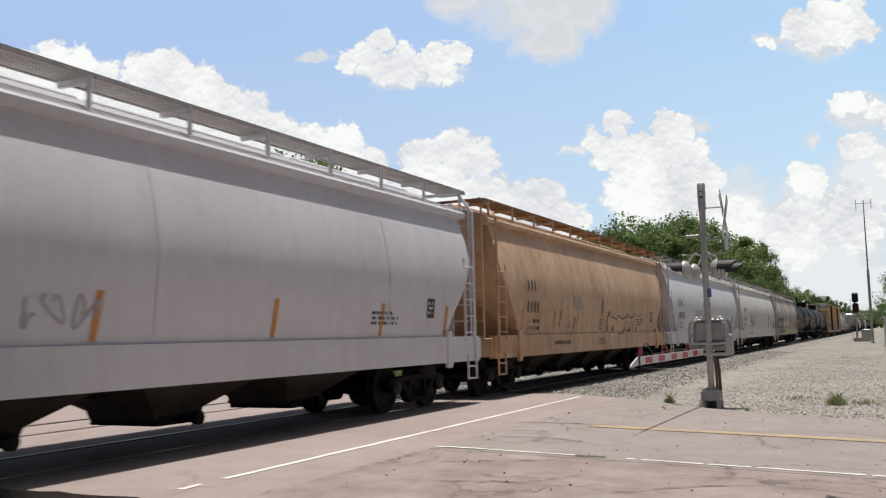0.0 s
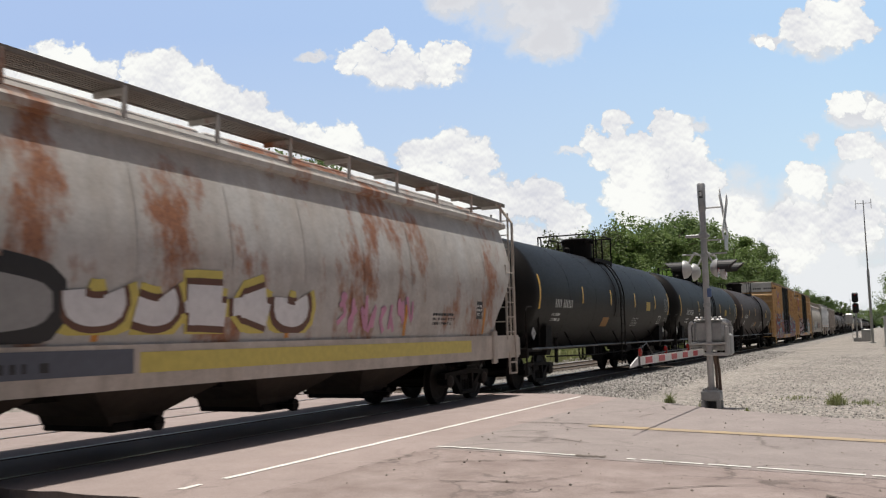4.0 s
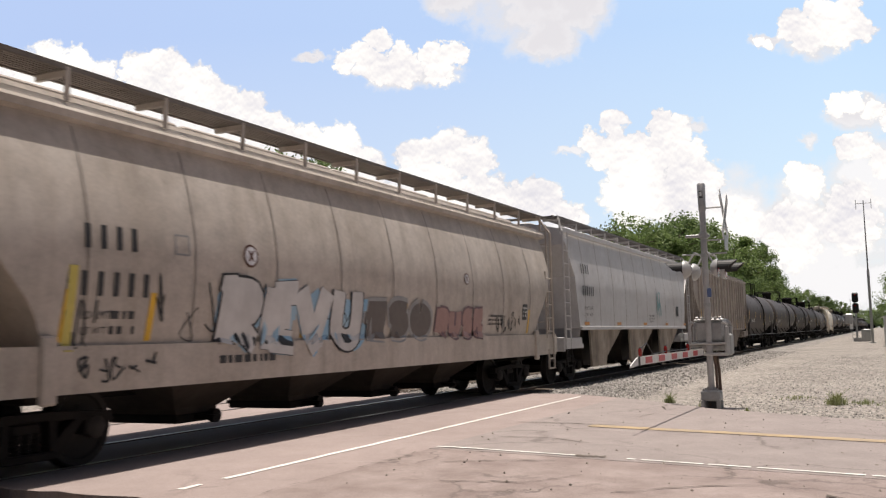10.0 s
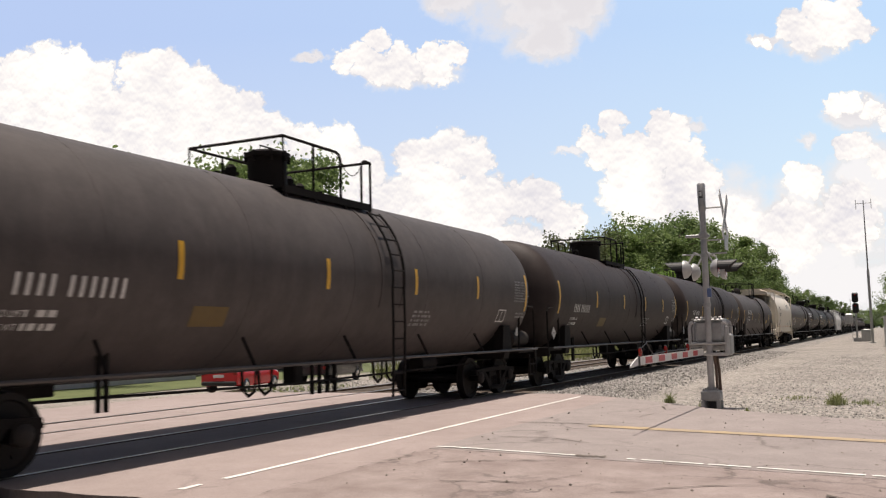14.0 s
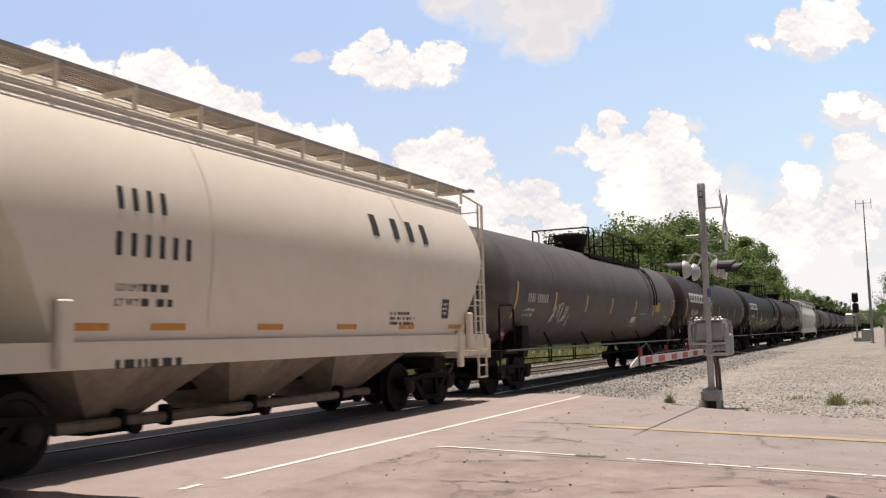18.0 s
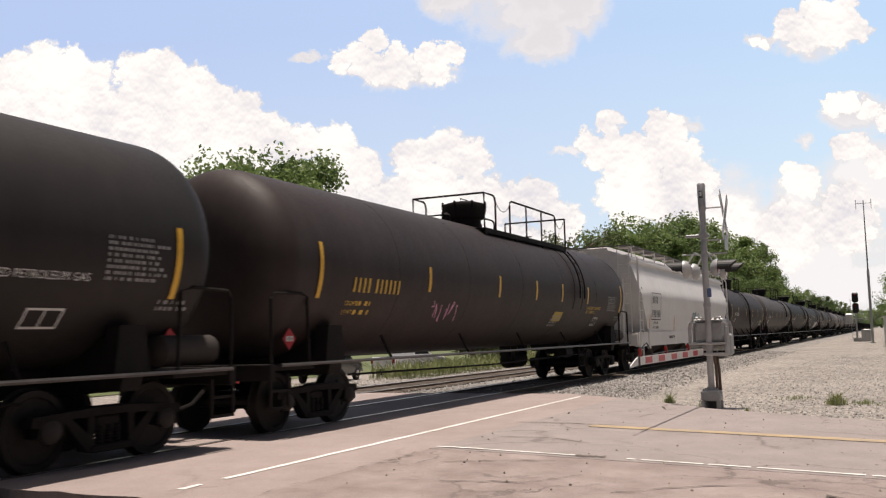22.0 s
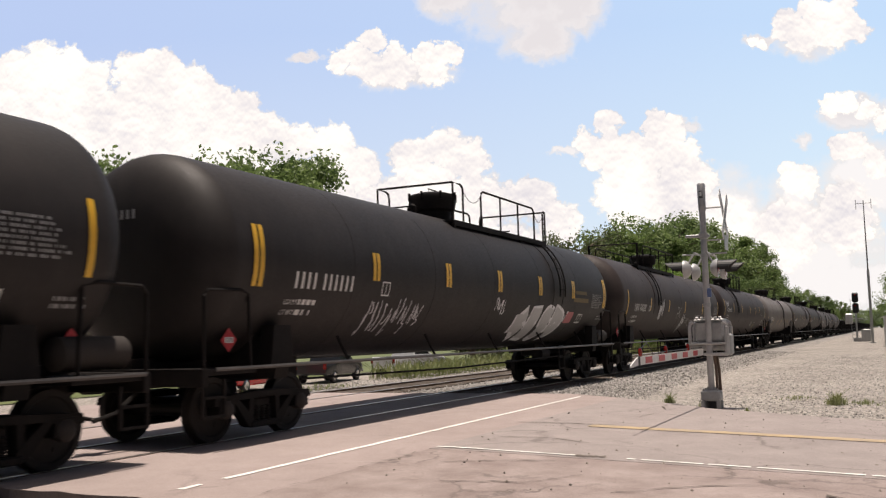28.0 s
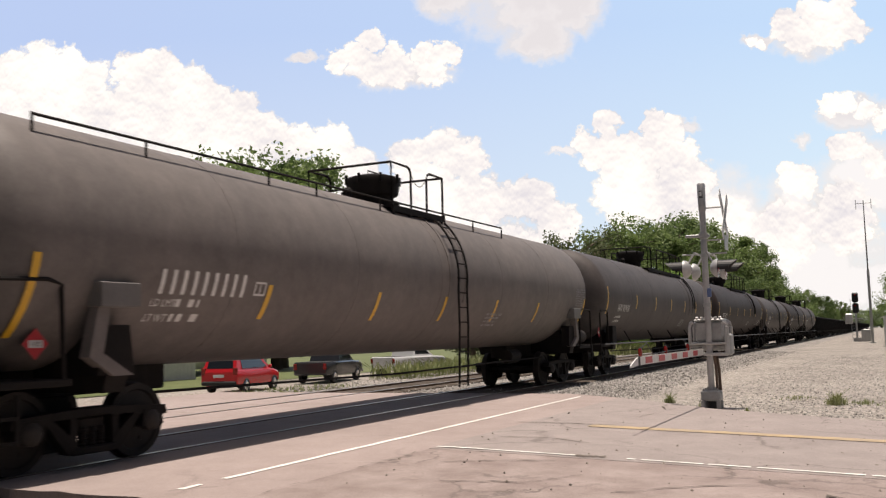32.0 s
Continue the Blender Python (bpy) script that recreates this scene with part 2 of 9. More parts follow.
def part(name, shape, material, parent, label="", at=None, smooth=0.0):
    """Links a shape as one mesh object under a thing or a part."""
    me = shape.mesh(name, smooth) if isinstance(shape, M) else shape
    if not me.materials:
        me.materials.append(material)
    elif me.materials[0] != material:
        key = (me.name, material.name)
        if key not in KEPT:
            KEPT[key] = me.copy()
            KEPT[key].materials[0] = material
        me = KEPT[key]
    ob = new(name, me)
    ob.parent = parent
    if at is not None:
        ob.matrix_basis = at
    if name.rsplit("_", 1)[-1] in ("print", "mark", "number", "lettering", "stencil", "panel", "fill", "outline", "halo", "graffiti") and len(me.polygons) > 1:
        tagged(ob, kind="stuff")
    return tagged(ob, label) if label else ob


def thing(name, at, label, category, group="", kind=""):
    return_ob = new(name)
    return_ob.empty_display_size = 0.3
    return_ob.matrix_basis = at
    return tagged(return_ob, label, category, group, kind)


def solid(name, shape, material, label, category="", kind="", group="", smooth=0.0, at=None):
    me = shape.mesh(name, smooth) if isinstance(shape, M) else shape
    if not me.materials:
        me.materials.append(material)
    ob = new(name, me)
    if at is not None:
        ob.matrix_basis = at
    return tagged(ob, label, category, group, kind)


def kept(key, build, smooth=0.0):
    """One mesh for alike parts."""
    if key not in KEPT:
        KEPT[key] = build().mesh(str(key[0] if isinstance(key, tuple) else key), smooth)
    return KEPT[key]

# ---- ground, crossing, tracks ----
def lie(y):
    """Height of the paving, which falls away from the track towards the camera."""
    return -0.012 if y >= 5 else max(-0.172, -0.172 + 0.032 * y)


def slab(x_at, y0, y1, steps, depth=0.25, lift=0.0, cols=1):
    """Paving between x_at(y) = (x0, x1), from y0 to y1, with a skirt."""
    m = M()
    ys = [y0 + (y1 - y0) * i / steps for i in range(steps + 1)]
    rows = []
    for y in ys:
        a, b = x_at(y)
        rows.append([(a, y, lie(y) - depth)] + [(a + (b - a) * k / cols, y, lie(y) + lift) for k in range(cols + 1)] + [(b, y, lie(y) - depth)])
    m.grid(rows)
    for r in (rows[0], rows[-1]):
        m.face(r)
    return m


def west_edge(y):
    """Broken outer edge of the crossing pavement."""
    return 6.46 + max(0.0, 5.6 - y) * 0.26 + 0.03 * math.sin(y * 7.1) + 0.02 * math.sin(y * 17.3)


def ground_height(x, y):
    if y > 25:
        return -0.9
    if y > 17:
        return -0.45 if y < 20 else -0.6
    if y > 7:
        return -0.32
    return -0.19 if x > 12 else -0.26


gm = M()
gx = [-700, -60, 4, 12.5, 40, 90, 200, 500, 1200, 4000]
gy = [-700, -60, -8, 2, 7, 9, 17, 19, 22.5, 26, 60, 300, 4000]
gm.grid([[(x, y, ground_height(x, y)) for x in gx] for y in gy])
solid("ground", gm, GRAVEL, "pale crushed-stone ground beside the railway", "ground", "structure")

lawn = M().grid([[(x, y, -0.86 + 0.02 * math.sin(x * 0.3 + y)) for x in (-80, 0, 20, 40, 80, 200, 900)] for y in (32, 36, 50, 120, 600)])
solid("lawn", lawn, GRASS, "mown green lawn behind the tracks", "ground", "structure")

solid("apron", slab(lambda y: (west_edge(y) if y > 4.4 else 1.5, 10.45), -14, 5.28, 60, cols=3), APRON, "old cracked pavement apron with stains", "pavement", "structure")


def road_edge(y):
    for (ya, xa), (yb, xb) in (((-40, 15.2), (0.15, 16.7)), ((0.15, 16.7), (3.1, 17.8)), ((3.1, 17.8), (6.75, 20.8)), ((6.75, 20.8), (90, 21.0))):
        if ya <= y <= yb:
            return xa + (xb - xa) * (y - ya) / (yb - ya)
    return 15.2


solid("road", slab(lambda y: (10.45, road_edge(y)), -40, 5.28, 60, lift=0.004, cols=4), ROAD, "worn pale asphalt road leading over the crossing", "road", "structure")
for name, y0, y1 in (("crossing_pavement", 5.28, 8.555), ("crossing_pavement", 8.7, 10.0), ("crossing_pavement", 10.15, 12.352), ("crossing_pavement", 12.5, 13.8), ("crossing_pavement", 13.95, 17.2)):
    solid(name, slab(lambda y: (west_edge(y), min(road_edge(y), 20.9)), y0, y1, 16, cols=2), PANEL, "smooth pinkish crossing pavement between the rails", "pavement", "structure")
far_road = M().grid([[(6.0, y, z), (20.0, y, z)] for y, z in ((17.2, -0.02), (20, -0.3), (26, -0.82), (30, -0.84), (90, -0.84))])
solid("far_road", far_road, PANEL, "pale road continuing beyond the tracks", "road", "structure")
solid("verge", M().grid([[(x, y, -0.2 + 0.03 * math.sin(x * 3 + y * 2)) for x in (-6, 1, 3, 5, 6.6)] for y in (4.4, 5, 6, 7, 8.4)]), DIRT, "dark loose gravel beside the pavement edge", "ground", "structure")


def strip(x0, x1, y0, y1, lift=0.006, n=10, wob=0.0):
    m = M()
    long_x = abs(x1 - x0) > abs(y1 - y0)
    rows = []
    for i in range(n + 1):
        k = i / n
        e0, e1 = wob * random.uniform(-1, 1), wob * random.uniform(-1, 1)
        if long_x:
            x = x0 + (x1 - x0) * k
            rows.append([(x, y0 + e0, lie(y0) + lift), (x, y1 + e1, lie(y1) + lift)])
        else:
            y = y0 + (y1 - y0) * k
            rows.append([(x0 + e0, y, lie(y) + lift), (x1 + e1, y, lie(y) + lift)])
    return m.grid(rows)


solid("road_line", strip(7.62, 19.8, 6.175, 6.265, n=50, wob=0.008), WHITE_LINE, "white painted line along the crossing", "road marking", "structure")
solid("road_line", strip(6.95, 7.25, 6.17, 6.25, n=3, wob=0.01), WHITE_LINE, "worn end of the white painted line", "road marking", "structure")
for y0, y1 in ((5.25, 3.42), (2.8, 2.7), (2.63, 1.93), (1.88, 1.42), (1.36, 0.28), (0.22, -1.4), (-1.6, -8)):
    solid("road_line", strip(10.585, 10.65, y1, y0, lift=0.012, n=14, wob=0.008), WHITE_LINE, "worn white edge line of the road", "road marking", "structure")
solid("road_line", strip(13.66, 13.96, -9, 4.2, lift=0.012, n=40, wob=0.02), YELLOW_LINE, "faded yellow centre line of the road", "road marking", "structure")


def crack(pts, w):
    m = M()
    rows = []
    fine = []
    for (xa, ya), (xb, yb) in zip(pts, pts[1:]):
        fine += [(xa + (xb - xa) * k / 8, ya + (yb - ya) * k / 8) for k in range(8)]
    for x, y in fine + [pts[-1]]:
        j, s = random.uniform(-0.03, 0.03), 0.5 * w * random.uniform(0.3, 1.3)
        rows.append([(x + j - s, y + j, lie(y) + 0.011), (x + j + s, y + j, lie(y) + 0.011)])
    return m.grid(rows)


TAR = plain("crack_dark", (0.12, 0.098, 0.08), 0.9)
for pts, w in (([(15.25, 3.9), (16.6, 3.72), (18.15, 3.56)], 0.07), ([(17.0, 3.72), (17.6, 3.9), (18.1, 3.95)], 0.1), ([(13.9, 5.4), (14.0, 4.3), (14.1, 3.9)], 0.05), ([(10.62, 3.42), (10.6, 3.25), (10.64, 3.05)], 0.16), ([(9.2, 0.6), (9.0, 0.2), (8.6, -0.4)], 0.1), ([(11.9, 4.9), (12.1, 4.3), (11.8, 3.6)], 0.03),
               ([(6.8, 5.26), (8.2, 5.3), (9.2, 5.24), (10.4, 5.3)], 0.09), ([(8.3, 4.1), (8.6, 3.3), (9.3, 2.9)], 0.03), ([(8.4, 2.4), (9.0, 1.9), (9.5, 1.2)], 0.03), ([(9.4, 4.6), (9.9, 4.0), (10.1, 3.5)], 0.04)):
    solid("pavement_crack", crack(pts, w), TAR, "dark open crack in the pavement", "crack", "structure")


def rail(y, x0, x1):
    """Rail with foot, web and head."""
    prof = [(-0.075, -0.17), (0.075, -0.17), (0.075, -0.155), (0.012, -0.14), (0.012, -0.045), (0.036, -0.035), (0.036, -0.006), (-0.036, -0.006), (-0.036, -0.035), (-0.012, -0.045), (-0.012, -0.14), (-0.075, -0.155)]
    return M().prism_x([(a + y, b) for a, b in prof], x0, x1)


for yc in (TRACK_Y, TRACK2_Y):
    for off in (-0.754, 0.754):
        r = solid("rail", rail(yc + off, -60, 1400), RAIL_SIDE, "rusty steel rail with a polished head", "rail", "structure")
        part("rail_head", M().box(-60, 1400, yc + off - 0.034, yc + off + 0.034, -0.006, 0.0), RAIL_TOP, r)

# ballast bed with sloping shoulders, right of the crossing
bed = M()
rows = []
for x in [20.9 + 1.2 * i for i in range(60)] + [100 + 30 * i for i in range(14)] + [700, 1400]:
    e = random.uniform(-0.15, 0.15)
    rows.append([(x, 4.6 + e, -0.26), (x, 6.0 + e, -0.2 + random.uniform(-0.03, 0.03)), (x, 7.3 + e * 0.5, -0.1 + random.uniform(-0.02, 0.02)), (x, 8.0, -0.09), (x, 9.35, -0.11), (x, 10.7, -0.09), (x, 11.8, -0.1), (x, 13.15, -0.11), (x, 14.6, -0.09), (x, 15.6, -0.12), (x, 17.6 + e, -0.5)])
bed.grid(rows)
solid("ballast_bed", bed, BALLAST, "grey crushed-stone ballast bed under the tracks", "ballast", "structure", smooth=60)
bed2 = M().grid([[(x, 7.6, -0.3), (x, 8.2, -0.1), (x, 11, -0.1), (x, 15, -0.1), (x, 17, -0.5)] for x in (-60, -20, 0, 6.4)])
solid("ballast_bed", bed2, BALLAST, "grey crushed-stone ballast bed under the tracks", "ballast", "structure")

tie_mesh = M().box(-0.115, 0.115, -1.3, 1.3, -0.19, -0.055, 0.012).mesh("tie")
for yc in (TRACK_Y, TRACK2_Y):
    parent = tagged(new("ties"), "dark timber ties in the ballast", "ties", "", "structure")
    for i in range(110):
        part("tie", tie_mesh, TIE, parent, at=pose(21.3 + 0.52 * i, yc + random.uniform(-0.03, 0.03), random.uniform(-0.006, 0.006), 0, 0, random.uniform(-0.6, 0.6)))


def stones(name, count, spot, size, mat, label):
    """Loose stones, each a small uneven lump, in one mesh."""
    rng = random.Random(name + str(count))
    base = [Vector(p).normalized() for p in ((1, 0, 0.1), (-1, 0.1, 0), (0, 1, -0.1), (0.1, -1, 0), (0, 0, 1), (0, 0.1, -1))]
    tri = ((0, 2, 4), (2, 1, 4), (1, 3, 4), (3, 0, 4), (2, 0, 5), (1, 2, 5), (3, 1, 5), (0, 3, 5))
    v, f = [], []
    for _ in range(count):
        x, y, z = spot(rng)
        s = size(rng)
        a = rng.uniform(0, 6.3)
        c, d = math.cos(a), math.sin(a)
        n = len(v)
        for b in base:
            q = s * rng.uniform(0.6, 1.25)
            v.append((x + (b.x * c - b.y * d) * q, y + (b.x * d + b.y * c) * q, z + b.z * q * 0.75))
        f += [tuple(n + i for i in t) for t in tri]
    me = bpy.data.meshes.new(name)
    me.from_pydata(v, [], f)
    return solid(name, me, mat, label, "stones", "stuff")


def stone_mat(name, lo, hi):
    m, nt, b = nodes_of(name)
    g = nt.nodes.new("ShaderNodeNewGeometry")
    c = ramp(nt, g.outputs["Random Per Island"], [(0.0, lo), (0.6, tuple((a + 2 * b2) / 3 for a, b2 in zip(lo, hi))), (1.0, hi)])
    c = blend(nt, 0.4, c, ramp(nt, noise_at(nt, 30, 3), [(0.3, (0.3, 0.3, 0.3)), (0.7, (0.7, 0.7, 0.7))]), "OVERLAY")
    wire(nt, c, b.inputs["Base Color"])
    b.inputs["Roughness"].default_value = 0.92
    return m


STONE = stone_mat("stone_grey", (0.1, 0.093, 0.085), (0.48, 0.455, 0.425))


def bank(rng):
    x = 20.9 + 45 * rng.random() ** 2.0
    y = rng.uniform(3.6, 8.2)
    z = -0.26 + max(0, min(1, (y - 4.6) / 2.7)) * 0.16
    return x, y, z + rng.uniform(-0.01, 0.03)


def between(rng):
    x = 20.9 + 40 * rng.random() ** 1.6
    return x, rng.choice((rng.uniform(10.2, 12.2), rng.uniform(8.7, 10.0), rng.uniform(14.0, 17.0))), -0.09 + rng.uniform(-0.01, 0.02)


def lot(rng):
    x = 17.5 + 40 * rng.random() ** 1.8
    return x, rng.uniform(-3, 4.2) + (x - 17.5) * -0.03, -0.19 + rng.uniform(-0.01, 0.012)


def scraps(rng):
    x, y = rng.uniform(7.2, 17), rng.uniform(-2, 5.2)
    return x, y, lie(y) + 0.006


stones("ballast_stones", 16000, bank, lambda r: r.uniform(0.018, 0.045), STONE, "loose grey ballast stones on the bank")
stones("ballast_stones", 5000, between, lambda r: r.uniform(0.018, 0.042), STONE, "loose grey ballast stones between the rails")
stones("gravel_stones", 13000, lot, lambda r: r.uniform(0.01, 0.03), STONE, "small pale stones on the gravel lot")
stones("pavement_grit", 260, scraps, lambda r: r.choice((0.006, 0.008, 0.012, 0.02)), stone_mat("grit_dark", (0.05, 0.04, 0.035), (0.3, 0.26, 0.22)), "scattered grit and small debris on the pavement")
stones("verge_stones", 1600, lambda r: (6.5 - 2.0 * r.random() ** 1.8, r.uniform(4.5, 8.3), -0.17 + r.uniform(-0.01, 0.03)), lambda r: r.uniform(0.012, 0.035), stone_mat("stone_dark", (0.05, 0.045, 0.04), (0.3, 0.27, 0.24)), "dark stones beside the pavement edge")

def ladder_shape(width, z0, z1, rungs, r=0.018):
    """Ladder in the x, z plane, its left rail at x = 0."""
    m = M()
    for x in (0, width):
        m.box(x - r, x + r, -r, r, z0, z1)
    for i in range(rungs):
        z = z0 + (z1 - z0) * (i + 0.5) / rungs
        m.tube([(0, -0.01, z), (width, -0.01, z)], 0.014, 5)
    return m



# ---- lettering and painted marks that lie on a car's side ----
def flat_side(y):
    return lambda x, z: (x, -y, z)


def round_side(radius, zc):
    return lambda x, z: (x, -math.sqrt(max(0.01, radius * radius - (z - zc) ** 2)), z)


def lay(m, side, x0, x1, z0, z1, lean=0.0, off=0.008):
    """A painted patch on the side; lean shifts its top along x."""
    n = max(1, int(abs(z1 - z0) / 0.07))
    k = max(1, int(abs(x1 - x0) / 2.5))
    rows = []
    for i in range(n + 1):
        z = z0 + (z1 - z0) * i / n
        s = lean * i / n
        row = []
        for j in range(k + 1):
            p = side(x0 + (x1 - x0) * j / k + s, z)
            row.append((p[0], p[1] - off, p[2]))
        rows.append(row)
    m.grid(rows)
    return m


def bars(side, x, z, text, h, gap=0.28, w=0.65, off=0.009):
    """A line of plain bars, one for each character; a blank leaves a space."""
    m = M()
    for ch in text:
        if ch != " ":
            lay(m, side, x, x + h * w * 0.36, z, z + h, off=off)
        x += h * w if ch != " " else h * 0.45
    return m


def small_print(side, x, z, width, rows, h, rng, off=0.009):
    """Rows of short bars in the place of small print."""
    m = M()
    for r in range(rows):
        zz = z - r * h * 1.75
        a = x
        while a < x + width * rng.uniform(0.7, 1.0):
            w = h * rng.uniform(0.4, 1.6)
            lay(m, side, a, min(a + w, x + width), zz, zz + h, off=off)
            a += w + h * rng.choice((0.5, 0.7, 1.6))
    return m


def weights(car, side, x, z, h, mat, rng, off=0.009, figures=("", "")):
    """The load limit and light weight: two lettered heads, with bars for figures that cannot be read."""
    for i, head in enumerate(("LD LMT", "LT WT")):
        zz = z - i * h * 1.9
        part("weight_lettering", words(side, x, zz, head, h * 1.35, off), mat, car)
        if figures[i]:
            part("weight_lettering", words(side, x + h * 4.9, zz, figures[i], h * 1.35, off), mat, car)
            continue
        part("weight_print", small_print(side, x + h * 4.6, zz, h * 6.5, 1, h, rng, off), mat, car)


def stroke(side, pts, width, off=0.01, floor=-9.0):
    """A painted line along points (x, z) of the side."""
    m = M()
    fine = []
    for i in range(len(pts) - 1):
        p0, p1, p2, p3 = pts[max(0, i - 1)], pts[i], pts[i + 1], pts[min(len(pts) - 1, i + 2)]
        steps = max(4, int(math.hypot(p2[0] - p1[0], p2[1] - p1[1]) / 0.1))
        for k in range(steps):
            t = k / steps
            fine.append(tuple(0.5 * (2 * p1[a] + (p2[a] - p0[a]) * t + (2 * p0[a] - 5 * p1[a] + 4 * p2[a] - p3[a]) * t * t + (3 * p1[a] - p0[a] - 3 * p2[a] + p3[a]) * t ** 3) for a in (0, 1)))
    fine.append(pts[-1])
    rows = []
    for i, p in enumerate(fine):
        q, o = fine[min(i + 1, len(fine) - 1)], fine[max(i - 1, 0)]
        dx, dz = q[0] - o[0], q[1] - o[1]
        n = math.hypot(dx, dz) or 1
        row = []
        across = max(1, int(width / 0.09))
        for j in range(across + 1):
            k = width * (j / across - 0.5)
            a = side(p[0] + dz / n * k, max(floor, p[1] - dx / n * k))
            row.append((a[0], a[1] - off - 0.00005 * i, a[2]))
        rows.append(row)
    return m.grid(rows)


def scrawl(car, side, x, z, width, height, count, mat, seed, thick=0.05, label="spray-painted scrawl"):
    """Sprayed loops with no meaning."""
    rng = random.Random(seed)
    m = M()
    step = width / count
    for i in range(count):
        x0 = x + i * step
        pts = [(x0 + rng.uniform(0, 0.9) * step, z + rng.uniform(0, 1) * height) for _ in range(rng.randint(4, 6))]
        s = stroke(side, pts, thick * rng.uniform(0.7, 1.2), 0.011 + 0.0004 * i)
        n = len(m.v)
        m.v += s.v
        m.f += [tuple(n + k for k in q) for q in s.f]
    return part("graffiti", m, mat, car, label)


def words(side, x, z, text, size, off=0.009, align="LEFT"):
    """Lettering in the built-in font, bent to the side. z is the base of the first line."""
    cu = bpy.data.curves.new("words", "FONT")
    cu.body, cu.size, cu.align_x, cu.resolution_u = text, size, align, 2
    ob = bpy.data.objects.new("words", cu)
    scene.collection.objects.link(ob)
    bpy.context.view_layer.update()
    me = bpy.data.meshes.new_from_object(ob.evaluated_get(bpy.context.evaluated_depsgraph_get()))
    bpy.data.objects.remove(ob)
    bpy.data.curves.remove(cu)
    for v in me.vertices:
        p = side(x + v.co.x, z + v.co.y)
        v.co = (p[0], p[1] - off, p[2])
    return me



def spray(name, a, b):
    """Spray paint that fades unevenly from one colour to another."""
    m, nt, bs = nodes_of(name)
    wire(nt, ramp(nt, noise_at(nt, 1.3, 4, 0.6), [(0.4, a), (0.62, b)]), bs.inputs["Base Color"])
    bs.inputs["Roughness"].default_value = 0.6
    bs.inputs["Specular IOR Level"].default_value = 0.2
    return m


def fill_skin(side, x0, x1, z0, z1, off):
    """A ragged sprayed area that follows an uneven side."""
    rng = random.Random(int(x0 * 100 + z1 * 10))
    nx, nz = max(2, int((x1 - x0) / 0.05)), max(2, int((z1 - z0) / 0.05))
    rag = [rng.uniform(-0.04, 0.04) for _ in range(nx + 1)]
    rows = []
    for i in range(nz + 1):
        row = []
        for j in range(nx + 1):
            p = side(x0 + (x1 - x0) * j / nx, z0 + (z1 + rag[j] + 0.06 * math.sin(j * 0.21) - z0) * i / nz)
            row.append((p[0], p[1] - off, p[2]))
        rows.append(row)
    return M().grid(rows)

# ---- sky with clouds, far behind everything ----
CLOUD_FAR = 2600.0
FLAT = Vector((math.cos(HEADING), math.sin(HEADING), 0))
RIGHT = Vector((math.sin(HEADING), -math.cos(HEADING), 0))


def cloud_pose(t):
    p = FLAT * CLOUD_FAR - RIGHT * (0.95 * t)
    return Matrix.Translation((p.x, p.y, 0)) @ Matrix(((RIGHT.x, 0, -FLAT.x, 0), (RIGHT.y, 0, -FLAT.y, 0), (0, 1, 0, 0), (0, 0, 0, 1)))


def heap_field(nt, across, rise, blobs):
    """Highest of many rounded mounds: 1 in the middle of a mound, 0 at its rim."""
    field = None
    for x, y, rx, ry in blobs:
        dx = calc(nt, "MULTIPLY", calc(nt, "SUBTRACT", across, x), 1 / rx)
        dy = calc(nt, "MULTIPLY", calc(nt, "SUBTRACT", rise, y), 1 / ry)
        f = calc(nt, "SUBTRACT", 1.0, calc(nt, "ADD", calc(nt, "MULTIPLY", dx, dx), calc(nt, "MULTIPLY", dy, dy)))
        field = f if field is None else calc(nt, "MAXIMUM", field, f)
    return calc(nt, "MAXIMUM", field, -2.0)


